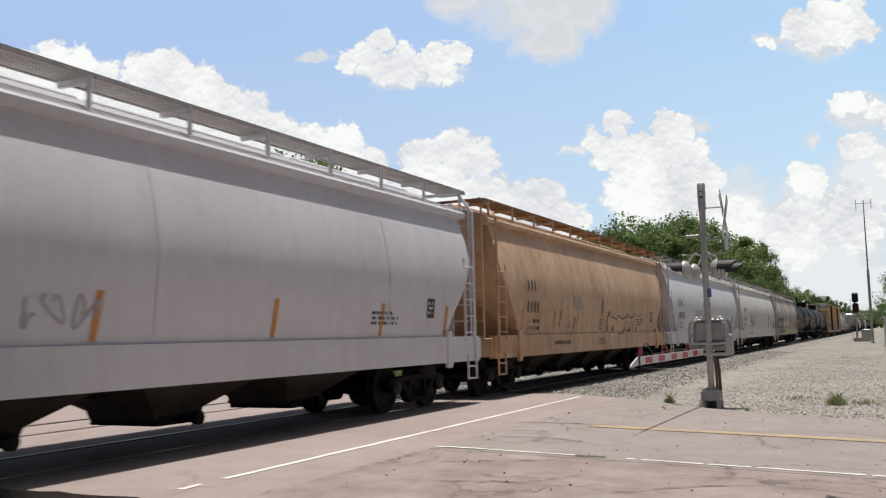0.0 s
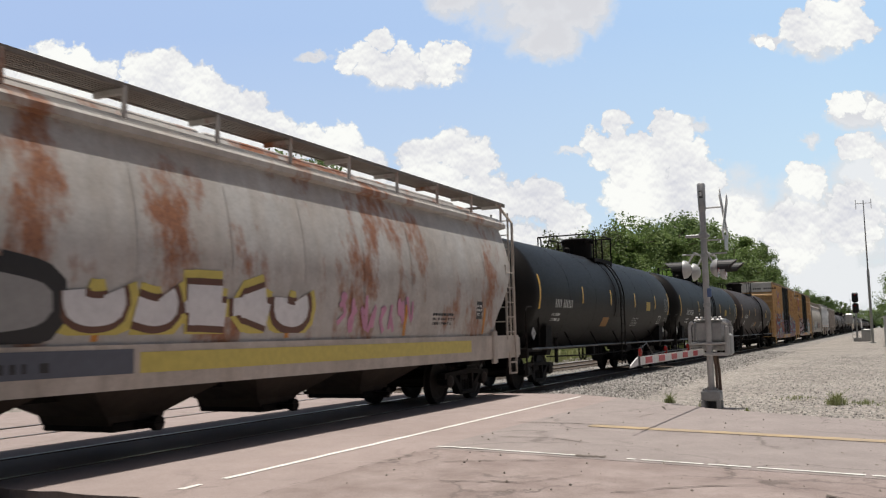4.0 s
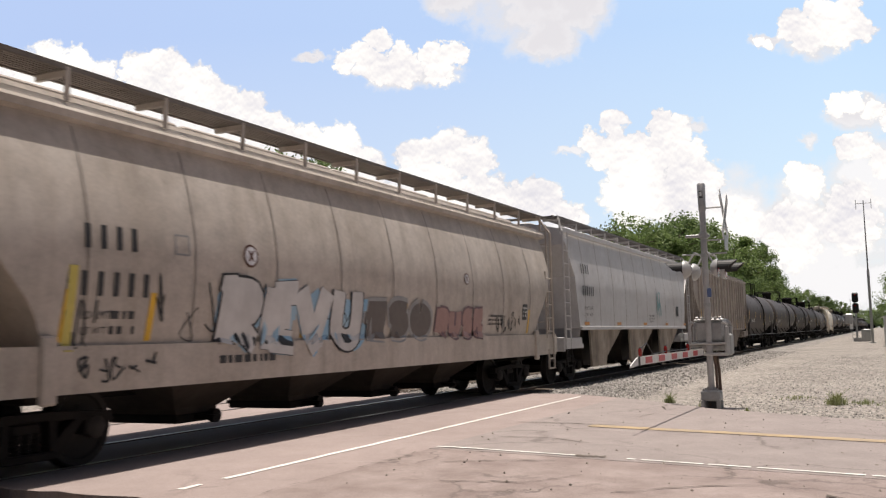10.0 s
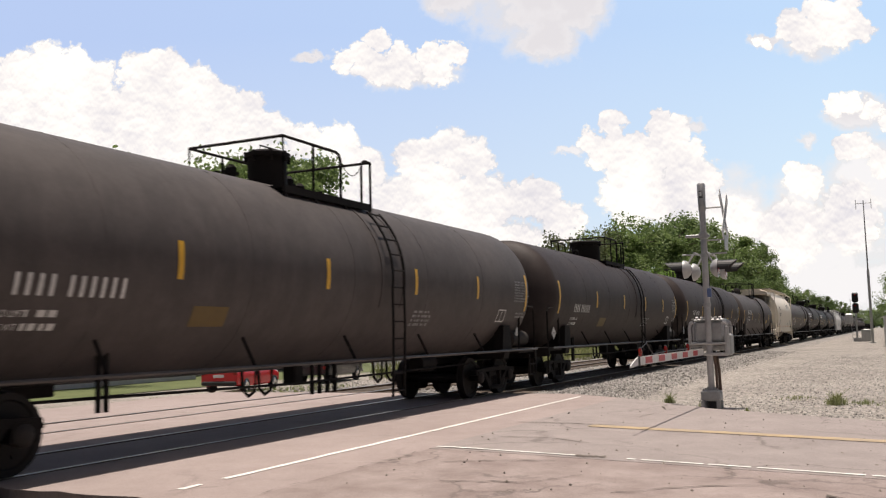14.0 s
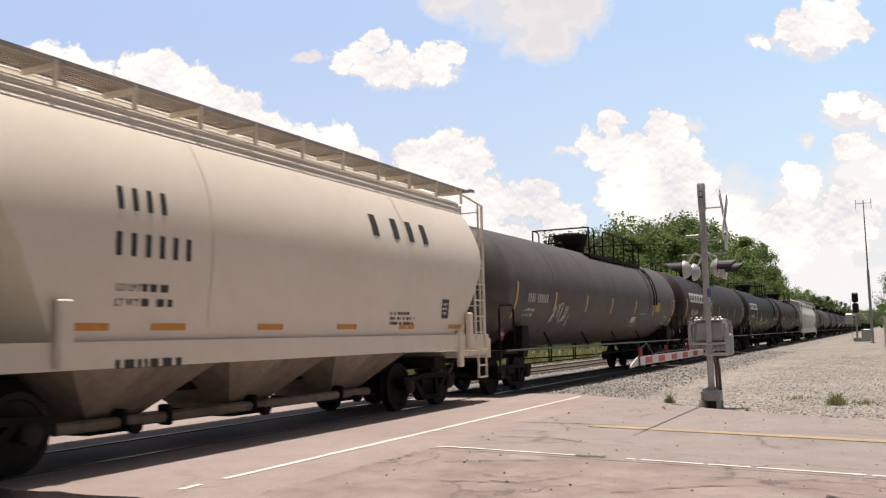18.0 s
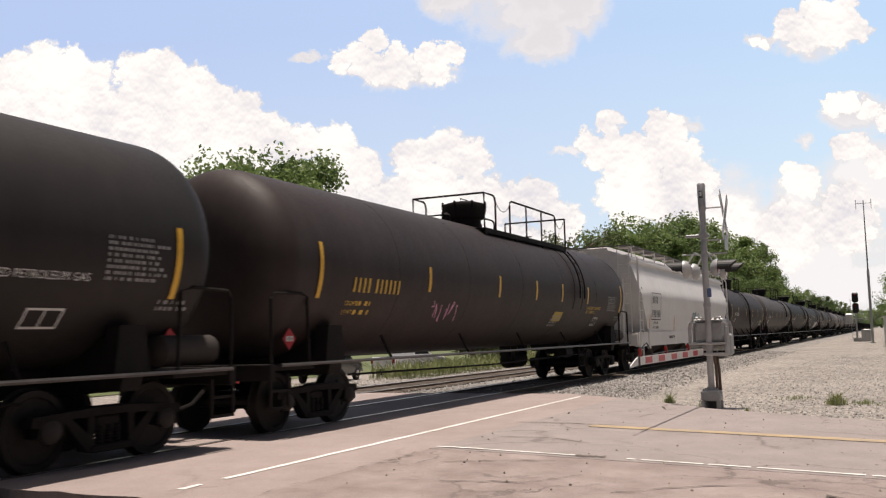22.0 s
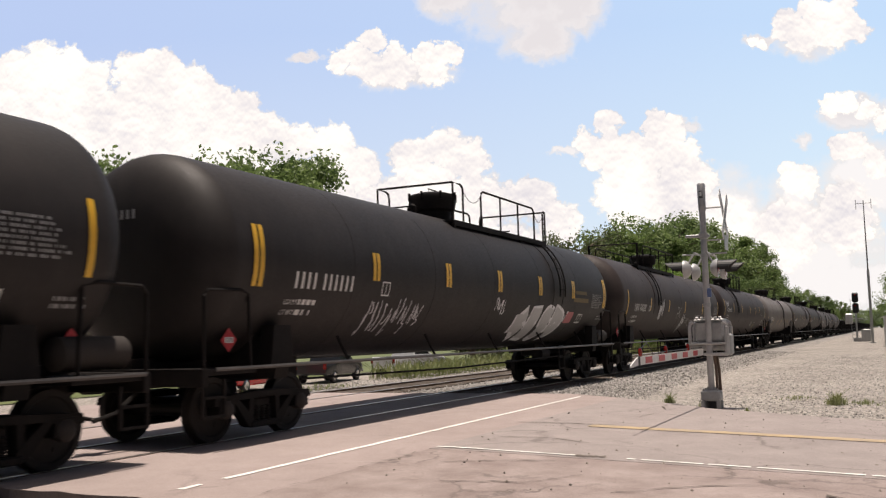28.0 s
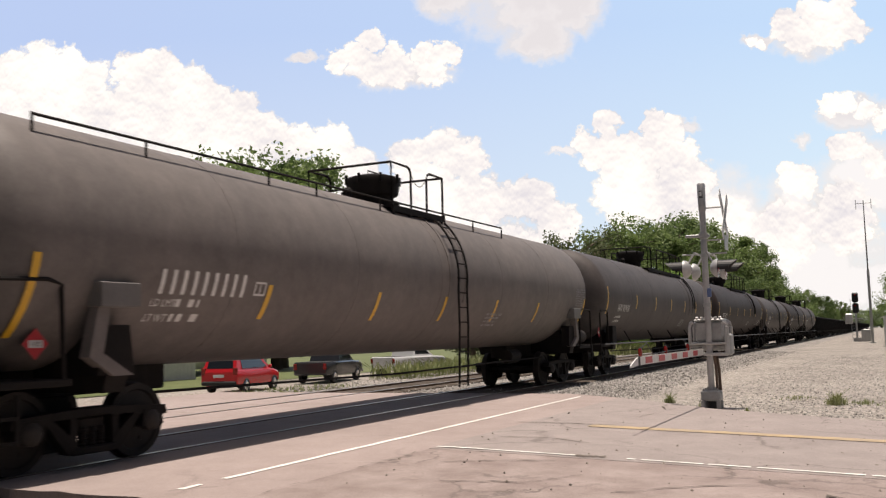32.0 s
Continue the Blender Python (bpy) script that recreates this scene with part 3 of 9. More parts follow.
def cloud_mat():
    """Cumulus heaps with billowing edges, softer sheets behind, in metres across and up the backdrop."""
    m, nt, b = nodes_of("cumulus")
    nt.nodes.remove(b)
    co = nt.nodes.new("ShaderNodeTexCoord")
    sep = nt.nodes.new("ShaderNodeSeparateXYZ")
    wire(nt, co.outputs["Object"], sep.inputs[0])
    n1 = add(nt, "TexNoise", Scale=0.011, Detail=5.0, Roughness=0.52)
    wire(nt, co.outputs["Object"], n1.inputs["Vector"])
    n2 = add(nt, "TexNoise", Scale=0.004, Detail=5.0, Roughness=0.55)
    wire(nt, co.outputs["Object"], n2.inputs["Vector"])

    def billow(shift, scale, detail):
        warp = nt.nodes.new("ShaderNodeVectorMath")
        warp.operation = "MULTIPLY_ADD"
        warp.inputs[1].default_value = (26, 26, 0)
        wire(nt, n1.outputs["Color"], warp.inputs[0])
        off = nt.nodes.new("ShaderNodeVectorMath")
        off.inputs[1].default_value = (0, shift, 0)
        wire(nt, co.outputs["Object"], off.inputs[0])
        wire(nt, off.outputs[0], warp.inputs[2])
        vo = add(nt, "TexVoronoi", Scale=scale, Detail=detail, Roughness=0.5, Lacunarity=2.3)
        vo.feature = "F1"
        vo.normalize = True
        wire(nt, warp.outputs[0], vo.inputs["Vector"])
        return vo.outputs["Distance"]

    bend = nt.nodes.new("ShaderNodeVectorMath")
    bend.operation = "MULTIPLY_ADD"
    bend.inputs[1].default_value = (95, 80, 0)
    bend_noise = add(nt, "TexNoise", Scale=0.02, Detail=4.0, Roughness=0.6)
    wire(nt, co.outputs["Object"], bend_noise.inputs["Vector"])
    wire(nt, bend_noise.outputs["Color"], bend.inputs[0])
    wire(nt, co.outputs["Object"], bend.inputs[2])
    bent = nt.nodes.new("ShaderNodeSeparateXYZ")
    wire(nt, bend.outputs[0], bent.inputs[0])
    bx, by = calc(nt, "SUBTRACT", bent.outputs[0], 47.0), calc(nt, "SUBTRACT", bent.outputs[1], 40.0)
    b0, b1 = billow(0.0, 0.026, 2.0), billow(9.0, 0.026, 2.0)
    rough = calc(nt, "ADD", calc(nt, "MULTIPLY", calc(nt, "SUBTRACT", 0.32, b0), 1.0), calc(nt, "MULTIPLY", calc(nt, "SUBTRACT", n1.outputs["Fac"], 0.5), 1.1))
    firm = calc(nt, "ADD", calc(nt, "MULTIPLY", heap_field(nt, bx, by, HEAPS), 0.95), calc(nt, "MULTIPLY", rough, 1.0))
    faint = calc(nt, "ADD", calc(nt, "SUBTRACT", heap_field(nt, bx, by, VEILS), 0.12), calc(nt, "MULTIPLY", calc(nt, "SUBTRACT", n2.outputs["Fac"], 0.5), 1.5))
    faint = calc(nt, "ADD", faint, calc(nt, "MULTIPLY", calc(nt, "SUBTRACT", n1.outputs["Fac"], 0.5), 1.0))
    a1 = ramp(nt, firm, [(0.0, (0, 0, 0)), (0.36, (1, 1, 1))], "EASE")
    a2 = ramp(nt, faint, [(0.0, (0, 0, 0)), (0.75, (0.96, 0.96, 0.96))], "EASE")
    # crests catch the light from above, hollows lie in soft grey
    lit = calc(nt, "ADD", 0.62, calc(nt, "ADD", calc(nt, "MULTIPLY", calc(nt, "SUBTRACT", b1, b0), 1.3), calc(nt, "MULTIPLY", calc(nt, "SUBTRACT", n2.outputs["Fac"], 0.5), 2.0)))
    white = ramp(nt, lit, [(0.15, (0.655, 0.665, 0.73)), (0.48, (0.795, 0.797, 0.82)), (0.8, (0.94, 0.945, 0.925))])
    veil = ramp(nt, faint, [(0.25, (0.84, 0.85, 0.875)), (0.9, (0.7, 0.7, 0.735))])
    low = ramp(nt, calc(nt, "MULTIPLY", sep.outputs[1], 1 / 1000.0), [(0.5, (0, 0, 0)), (0.62, (1, 1, 1))])
    veil = blend(nt, low, (0.83, 0.845, 0.875), veil)
    # hazy air, paler towards the horizon and brighter on one side
    lift = calc(nt, "MULTIPLY", sep.outputs[1], 1 / 1000.0)
    side = calc(nt, "ADD", calc(nt, "MULTIPLY", sep.outputs[0], 1 / 2600.0), 0.5)
    air = ramp(nt, lift, [(0.0, (0.8, 0.87, 0.95)), (0.35, (0.61, 0.765, 1.0)), (0.9, (0.475, 0.655, 1.0))])
    air = blend(nt, 1.0, air, ramp(nt, side, [(0.1, (0.97, 0.94, 0.94)), (0.5, (1.0, 1.0, 0.97)), (0.95, (1.08, 1.12, 1.02))]), "MULTIPLY")
    col = blend(nt, a2, air, veil)
    col = blend(nt, a1, col, white)
    alpha = calc(nt, "MAXIMUM", calc(nt, "MAXIMUM", a1, a2), 0.86)
    em = add(nt, "Emission", Strength=1.1)
    wire(nt, col, em.inputs["Color"])
    tr = nt.nodes.new("ShaderNodeBsdfTransparent")
    mx = nt.nodes.new("ShaderNodeMixShader")
    wire(nt, alpha, mx.inputs[0])
    wire(nt, tr.outputs[0], mx.inputs[1])
    wire(nt, em.outputs[0], mx.inputs[2])
    wire(nt, mx.outputs[0], nt.nodes["Material Output"].inputs["Surface"])
    return m


def in_sky(u, v):
    """Metres across and up the cloud sheet for a place in the view (u to the right, v down)."""
    dx, dy = u - 784.0, v - 441.0
    c, s = math.cos(radians(LEAN)), math.sin(radians(LEAN))
    lx, ly = c * dx - s * dy, s * dx + c * dy
    fw = 1614 * math.cos(PITCH) + ly * math.sin(PITCH)
    up = 1614 * math.sin(PITCH) - ly * math.cos(PITCH)
    return lx / fw * CLOUD_FAR, EYE.z + up / fw * CLOUD_FAR


def blob(u, v, ru, rv):
    x, y = in_sky(u, v)
    return x, y, ru * CLOUD_FAR / 1614, rv * CLOUD_FAR / 1614


def ridge(r, *tops):
    """Mounds whose crowns touch the given places of the view."""
    return [blob(u + 14, v + r * 0.92, r, r) for u, v in tops]


HEAPS = ridge(44, (-20, 100), (30, 84), (76, 66), (120, 78), (165, 100), (240, 84), (285, 80), (340, 108), (378, 140), (432, 160), (468, 190), (530, 214), (590, 220), (640, 262), (730, 240), (787, 224), (828, 240), (900, 322), (950, 312), (990, 352))
HEAPS += ridge(70, (0, 130), (90, 115), (170, 140), (260, 125), (340, 165), (420, 215), (490, 250), (580, 262), (760, 275), (840, 300))
HEAPS += ridge(90, (60, 150), (190, 170), (320, 190), (430, 250), (560, 290), (690, 310), (800, 300), (900, 380))
HEAPS += ridge(26, (600, 82), (632, 72), (665, 46), (702, 72), (755, 70), (800, 66)) + ridge(40, (655, 80), (710, 84), (765, 84))
HEAPS += ridge(26, (1040, 226), (1078, 192), (1120, 226), (1162, 194), (1195, 206), (1225, 240)) + ridge(42, (1095, 250), (1150, 245), (1205, 262), (1240, 285))
HEAPS += ridge(34, (1395, 18), (1440, -6), (1490, -8), (1512, 22)) + ridge(40, (1420, 26), (1470, 24)) + ridge(9, (1334, 66), (1349, 68))
HEAPS += ridge(22, (1470, 166), (1500, 163), (1535, 176), (1570, 190)) + ridge(26, (1490, 236), (1520, 236), (1550, 262)) + ridge(30, (1405, 284), (1430, 292))
HEAPS += ridge(34, (1062, 236), (1088, 226), (1140, 232), (1172, 228), (1210, 240)) + ridge(70, (1120, 282), (1195, 296), (1285, 340), (1390, 350), (1500, 320))
VEILS = [blob(*q) for q in ((120, 380, 420, 170), (620, 420, 360, 130), (725, 128, 120, 44), (560, 100, 36, 14), (930, 0, 150, 122), (1030, 5, 90, 84), (830, -5, 110, 56), (975, 60, 90, 66), (1010, 268, 40, 12),
    (1180, 330, 120, 90), (1300, 390, 150, 110), (1450, 420, 190, 140), (1540, 320, 110, 120), (1450, 70, 90, 50), (1365, 72, 46, 16), (1530, 205, 90, 44), (1440, 250, 26, 18), (1240, 222, 26, 20), (1480, 520, 240, 90))]
sheet = M().grid([[(x, y, 0) for x in (-2600, 0, 2600)] for y in (-40, 1700)])
CLOUDS = solid("backdrop_clouds", sheet, cloud_mat(), "heaped white summer clouds drifting over pale blue sky", "clouds", "structure")
CLOUDS.visible_shadow = True
CLOUDS.matrix_basis = cloud_pose(0.0)


# ---- trees ----
def tree_parts(seed, height, spread, crown_low=0.25, leaves=2600, leaf=0.34, thin=0.0):
    """Trunk and limbs in one mesh, leaf clumps in another; the tree stands at its foot."""
    rng = random.Random(seed)
    wood = M()
    base = height * 0.022
    lean = (rng.uniform(-0.05, 0.05), rng.uniform(-0.05, 0.05))
    spine = [Vector((lean[0] * height * k + rng.uniform(-0.15, 0.15) * k, lean[1] * height * k + rng.uniform(-0.15, 0.15) * k, height * 0.82 * k)) for k in (0, 0.15, 0.35, 0.55, 0.75, 1.0)]
    wood.tube(spine, [base * 1.25, base, base * 0.8, base * 0.6, base * 0.4, base * 0.15], 8)
    tips = []
    for i in range(15):
        k = rng.uniform(crown_low, 0.98)
        j = min(4, int(k * 5))
        p = spine[j].lerp(spine[j + 1], k * 5 - j)
        a = rng.uniform(0, 6.283)
        reach = spread * (1.05 - 0.65 * abs(k - 0.5)) * rng.uniform(0.5, 1.0)
        q = p + Vector((math.cos(a) * reach, math.sin(a) * reach, reach * rng.uniform(0.1, 0.65)))
        mid = p.lerp(q, 0.5) + Vector((0, 0, reach * 0.08))
        wood.tube([p, mid, q], [base * 0.42, base * 0.26, base * 0.08], 5)
        tips += [(q, reach * 0.42), (mid, reach * 0.36)]
        for _ in range(2):
            q2 = mid + Vector((rng.uniform(-1, 1), rng.uniform(-1, 1), rng.uniform(-0.1, 0.8))) * reach * 0.5
            wood.tube([mid, q2], [base * 0.15, base * 0.05], 4)
            tips.append((q2, reach * 0.32))
    tips.append((spine[-1] + Vector((0, 0, height * 0.06)), spread * 0.35))
    lv, lf = [], []
    for _ in range(leaves):
        c, r = rng.choice(tips)
        d = Vector((rng.gauss(0, 1), rng.gauss(0, 1), rng.gauss(0, 0.8)))
        d = d.normalized() * r * rng.random() ** 0.45
        p = c + d
        if p.z < height * 0.06:
            continue
        s = leaf * rng.uniform(0.55, 1.25)
        n = Vector((rng.gauss(0, 1), rng.gauss(0, 1), rng.gauss(0.6, 1))).normalized()
        a = n.orthogonal().normalized()
        b2 = n.cross(a)
        t = rng.uniform(0, 6.28)
        a, b2 = a * math.cos(t) + b2 * math.sin(t), b2 * math.cos(t) - a * math.sin(t)
        k = len(lv)
        lv += [p - a * s * 0.5, p + b2 * s * 0.34 + n * s * 0.1, p + a * s * 0.55, p - b2 * s * 0.34 + n * s * 0.06]
        lf.append((k, k + 1, k + 2, k + 3))
    me = bpy.data.meshes.new("crown")
    me.from_pydata([tuple(v) for v in lv], [], lf)
    return wood.mesh("trunk", 40), me


def tree(kind, at, label, leafy):
    ob = thing("tree", at, label, "tree", "trees behind the tracks")
    part("trunk", TREES[kind][0], BARK, ob)
    cr = TREES[kind][1]
    part("crown", cr, leafy, ob)
    return ob


TREES = [tree_parts(101, 10, 3.4, 0.12, 15000, 0.215), tree_parts(102, 10, 3.0, 0.15, 14000, 0.21), tree_parts(103, 10, 2.5, 0.15, 12000, 0.21), tree_parts(104, 10, 3.2, 0.3, 3600, 0.24), tree_parts(105, 10, 4.0, 0.05, 15000, 0.235)]


def scaled(x, y, z, s, turn, wide=1.0):
    return Matrix.Translation((x, y, z)) @ Matrix.Rotation(radians(turn), 4, "Z") @ Matrix.Diagonal((s * wide, s * wide, s, 1))


rng = random.Random(5)
for x, top, kind, leafy in ((56, 7.5, 4, LEAF_C), (62, 7.9, 1, LEAF_A), (69, 8.4, 4, LEAF_B), (75, 8.8, 3, LEAF_C), (81, 11.0, 3, LEAF_C), (86, 12.7, 3, LEAF_C), (94, 14.9, 0, LEAF_A), (102, 15.6, 1, LEAF_A), (110, 16.1, 0, LEAF_A), (118, 17.6, 2, LEAF_A), (127, 18.8, 0, LEAF_A), (137, 20.0, 1, LEAF_A), (148, 19.9, 0, LEAF_A), (160, 19.0, 2, LEAF_A), (172, 19.2, 1, LEAF_A), (188, 20.8, 0, LEAF_A), (205, 21.9, 2, LEAF_A), (216, 18.2, 0, LEAF_A), (232, 17.5, 2, LEAF_A), (250, 16.5, 0, LEAF_A), (275, 15.7, 2, LEAF_A), (305, 15.1, 1, LEAF_A), (340, 16.3, 2, LEAF_A), (380, 16.5, 0, LEAF_A), (430, 16.6, 2, LEAF_A), (490, 17.5, 0, LEAF_A), (560, 18.4, 2, LEAF_A), (640, 19.6, 2, LEAF_A), (730, 21.0, 2, LEAF_A)):
    tree(kind, scaled(x, 24 + rng.uniform(-1, 2.0), -0.8, top / 9.8, rng.uniform(0, 360), 1.05 if x < 180 else 0.75), "tall leafy green tree in the wood beside the line", leafy)
for x, s, leafy in ((58, 0.45, LEAF_B), (66, 0.5, LEAF_B), (73, 0.62, LEAF_B), (79, 0.72, LEAF_B), (85, 0.78, LEAF_B), (91, 0.85, LEAF_B), (99, 0.8, LEAF_A), (107, 0.9, LEAF_A), (117, 0.95, LEAF_A), (129, 1.0, LEAF_A), (142, 1.0, LEAF_A), (156, 1.05, LEAF_A), (172, 1.1, LEAF_A), (190, 1.1, LEAF_A), (212, 1.1, LEAF_A), (240, 1.1, LEAF_A), (270, 1.1, LEAF_A)):
    tree(4, scaled(x, 20.5 + rng.uniform(-0.5, 1.0), -0.6, s, rng.uniform(0, 360), 1.1), "bushy young green tree at the edge of the wood", leafy)
for x, y, top, kind in ((58, 45, 17.6, 0), (61, 44.5, 17.9, 4), (64, 46, 17.5, 1), (53, 44, 15.9, 2), (55.5, 46, 16.9, 0), (26, 48, 12.0, 4), (37, 44, 13.4, 1), (35, 42, 12.6, 4), (33, 43, 12.9, 0), (44, 46, 14.2, 4)):
    tree(kind, scaled(x, y, -0.9, top / 9.6, rng.uniform(0, 360)), "broad green tree standing behind the tracks", LEAF_A)
# the wood closes the view along the line
for i in range(16):
    tree(4, scaled(880 + rng.uniform(-60, 60), -60 + 9 * i, -0.9, 1.9 + rng.uniform(-0.4, 0.3), rng.uniform(0, 360), 1.5), "distant green tree at the end of the line", LEAF_A)
for x, y, s in ((95, -2.2, 0.55), (103, -3.4, 0.6), (112, -2.6, 0.7), (124, -3.0, 0.8), (140, -3.5, 0.95), (90, -5, 0.7)):
    tree(4, scaled(x, y, -0.25, s, rng.uniform(0, 360)), "green bush beside the gravel lot", LEAF_A)

# ---- crossing signal with its gate ----
WHITE_PAINT = plain("signal_white", (0.7, 0.7, 0.68), 0.5)
LAMP_ALU = plain("lamp_silver", (0.42, 0.42, 0.42), 0.45, 0.3)
RED_PAINT = plain("signal_red", (0.5, 0.04, 0.05), 0.45)
MX, MY, MZ = 18.87, 3.2, -0.17
sig = thing("crossing_signal", pose(MX, MY, MZ), "grey steel railroad crossing signal with lowered striped gate", "crossing signal")


def up(z):
    return z - MZ


base = part("base", M().box(-0.17, 0.17, -0.19, 0.19, 0.16, 0.37, 0.03).lathe([(0.34, 0.1), (0.44, 0.09)], "z", 14), GALV, sig, "grey cast base on stubby legs", smooth=30)
part("base_core", M().lathe([(0.0, 0.11), (0.18, 0.1)], "z", 10), SIGNAL_BLACK, base)
for a in (-0.14, 0.14):
    for b in (-0.15, 0.15):
        part("base_leg", M().box(a - 0.035, a + 0.035, b - 0.04, b + 0.04, 0.0, 0.17, 0.01), GALV, base)
        part("anchor_bolt", M().lathe([(0.36, 0.02), (0.41, 0.02)], "z", 6, (a * 0.9, b * 0.9, 0)), GALV, base)
part("mast", M().lathe([(0.3, 0.064), (up(3.9), 0.064)], "z", 16), ALU, sig, smooth=40)
for z in (1.9, 2.9, 3.3):
    part("mast_clamp", M().lathe([(up(z) - 0.035, 0.076), (up(z) + 0.035, 0.076)], "z", 14), GALV, sig, smooth=35)
bell = part("bell", M().lathe([(up(3.8), 0.066), (up(3.84), 0.074), (up(4.34), 0.085), (up(4.37), 0.07)], "z", 16), ALU, sig, "grey cylindrical warning bell", smooth=40)
part("bell_opening", M().box(-0.086, -0.06, -0.035, 0.035, up(4.06), up(4.22), 0.012), SIGNAL_BLACK, bell)
part("bell_gong", M().box(-0.095, -0.084, -0.02, 0.022, up(4.1), up(4.19), 0.004), WHITE_PAINT, bell, "pale gong inside the bell opening")
# crossbuck on the side of the approaching traffic
cz = up(3.68)
for bz in (cz + 0.18, up(3.2)):
    part("sign_bracket", M().tube([(0, 0, bz), (0, -0.42, bz)], 0.018, 6), GALV, sig)
for k, s in enumerate((-1, 1)):
    c, d = math.cos(radians(45)), math.sin(radians(45)) * s
    hw, hl = 0.115, 0.62
    pts = [(c * a - d * b * 1.0, cz + d * a + c * b) for a, b in ((-hl, -hw), (hl, -hw), (hl, hw), (-hl, hw))]
    y0 = -0.42 - 0.02 * k
    bl = part("crossbuck_blade", M().prism(pts, y0, y0 + 0.008), WHITE_PAINT, sig, "white crossbuck blade")
    word = words(flat_side(0), 0, 0, "RAIL ROAD" if k == 0 else "CROSSING", 0.15, 0.0, "CENTER")
    for v in word.vertices:
        a, b = v.co.x, v.co.z - 0.05
        v.co = (c * a - d * b, y0 - 0.004, cz + d * a + c * b)
    part("blade_lettering", word, DECAL_K, bl, "black sign lettering")
part("track_sign", M().prism([(-0.22, up(2.98)), (0.22, up(2.98)), (0.22, up(3.28)), (-0.22, up(3.28))], -0.44, -0.432), ALU, sig, "small plate under the crossbuck")
# flashing lights, a pair each way
for way in (-1, 1):
    part("cross_arm", M().tube([(-0.5, way * 0.12, up(2.92)), (0.5, way * 0.12, up(2.92))], 0.022, 6).tube([(0, 0, up(2.92)), (0, way * 0.44, up(2.93))], 0.02, 6), GALV, sig)
part("junction_box", M().box(-0.05, 0.05, -0.12, 0.36, up(3.27), up(3.33), 0.015), GALV, sig)
part("side_bracket", M().box(-0.09, 0.09, -0.09, 0.09, up(3.24), up(3.36), 0.02), GALV, sig)
for s in (-1, 1):
    for way in (-1, 1):
        x, y, z = s * 0.48, way * 0.33, up(2.6)
        bowl = [(y - way * 0.15, 0.05), (y - way * 0.13, 0.1), (y - way * 0.07, 0.165), (y - way * 0.01, 0.185), (y, 0.185)]
        lamp = part("flashing_light", M().lathe(bowl if way > 0 else bowl[::-1], "y", 20, (x, 0, z)), LAMP_ALU, sig, "silvery round lamp housing", smooth=40)
        part("lens", M().lathe([(y + way * 0.004, 0.15), (y + way * 0.02, 0.02)], "y", 18, (x, 0, z)), RED_LENS, lamp, "unlit red lens")
        rows = []
        for i in range(13):
            a = radians(-8 + 196 * i / 12)
            c, d = math.cos(a), math.sin(a)
            rows.append([(x + c * 0.155, y, z + d * 0.155), (x + c * 0.15, y + way * (0.2 + 0.17 * max(0.0, d)), z + d * 0.15), (x + c * 0.143, y + way * (0.2 + 0.17 * max(0.0, d)), z + d * 0.143), (x + c * 0.145, y, z + d * 0.145)])
        part("hood", M().grid(rows), SIGNAL_BLACK, lamp, "black hood")
        part("hanger", M().tube([(x, y - way * 0.1, z + 0.13), (x, way * 0.12, up(2.92))], 0.02, 5), GALV, lamp)
part("small_box", M().box(-0.12, -0.06, -0.11, -0.03, up(2.05), up(2.23), 0.012), plain("box_blue", (0.1, 0.15, 0.3), 0.5), sig, "small blue fitting")
# gate mechanism and arm
mech = part("gate_mechanism", M().box(0.06, 0.5, -0.28, 0.28, up(1.15), up(1.58), 0.04), ALU, sig, "dented grey gate motor case")
part("case_lid", M().box(0.04, 0.52, -0.3, 0.3, up(1.57), up(1.62), 0.02), GALV, mech)
part("case_door", M().box(0.045, 0.062, -0.24, 0.24, up(1.2), up(1.54), 0.008), GALV, mech)
for y in (-0.22, -0.13, -0.04, 0.05, 0.14, 0.23):
    part("lid_latch", M().box(0.05, 0.12, y - 0.03, y + 0.03, up(1.62), up(1.665), 0.012), WHITE_PAINT, mech, "pale lid clip")
part("pivot", M().lathe([(-0.4, 0.07), (0.4, 0.07)], "y", 14, (0.12, 0, up(1.05))), GALV, sig, smooth=35)
part("gate_shelf", M().box(-0.08, 0.5, -0.36, 0.46, up(1.1), up(1.145), 0.012), ALU, sig, "flat shelf under the motor case")
for yy, low, wide in ((0.36, 1.14, 0.035), (-0.36, 0.92, 0.05)):
    for x in (-0.06, 0.42):
        part("counterweight_arm", M().tube([(x, yy, up(low)), (x, yy, up(1.45)), (x, yy * 0.94, up(1.53)), (x, yy * 0.8, up(1.56))], wide, 8), ALU, sig, "rounded pale metal arm", smooth=40)
part("counterweight", M().box(0.0, 0.44, -0.42, -0.3, up(0.88), up(1.32), 0.04), GALV, sig, "grey counterweight")
part("lower_bar", M().box(-0.1, -0.04, -0.38, 0.1, up(0.88), up(0.945), 0.015), ALU, sig)
arm = part("gate_arm", M().box(-5.42, -0.2, 0.085, 0.115, up(0.9), up(1.025)), WHITE_PAINT, sig, "red and white striped gate arm lowered over the road")
for x in (-4.86, -3.96, -2.99, -2.04, -1.06):
    part("arm_stripe", M().box(x - 0.22, x + 0.22, 0.081, 0.119, up(0.915), up(1.01)), RED_PAINT, arm, "red reflective stripe")
part("arm_tip", M().box(-5.5, -5.42, 0.08, 0.12, up(0.89), up(1.03)), SIGNAL_BLACK, arm, "black arm tip")
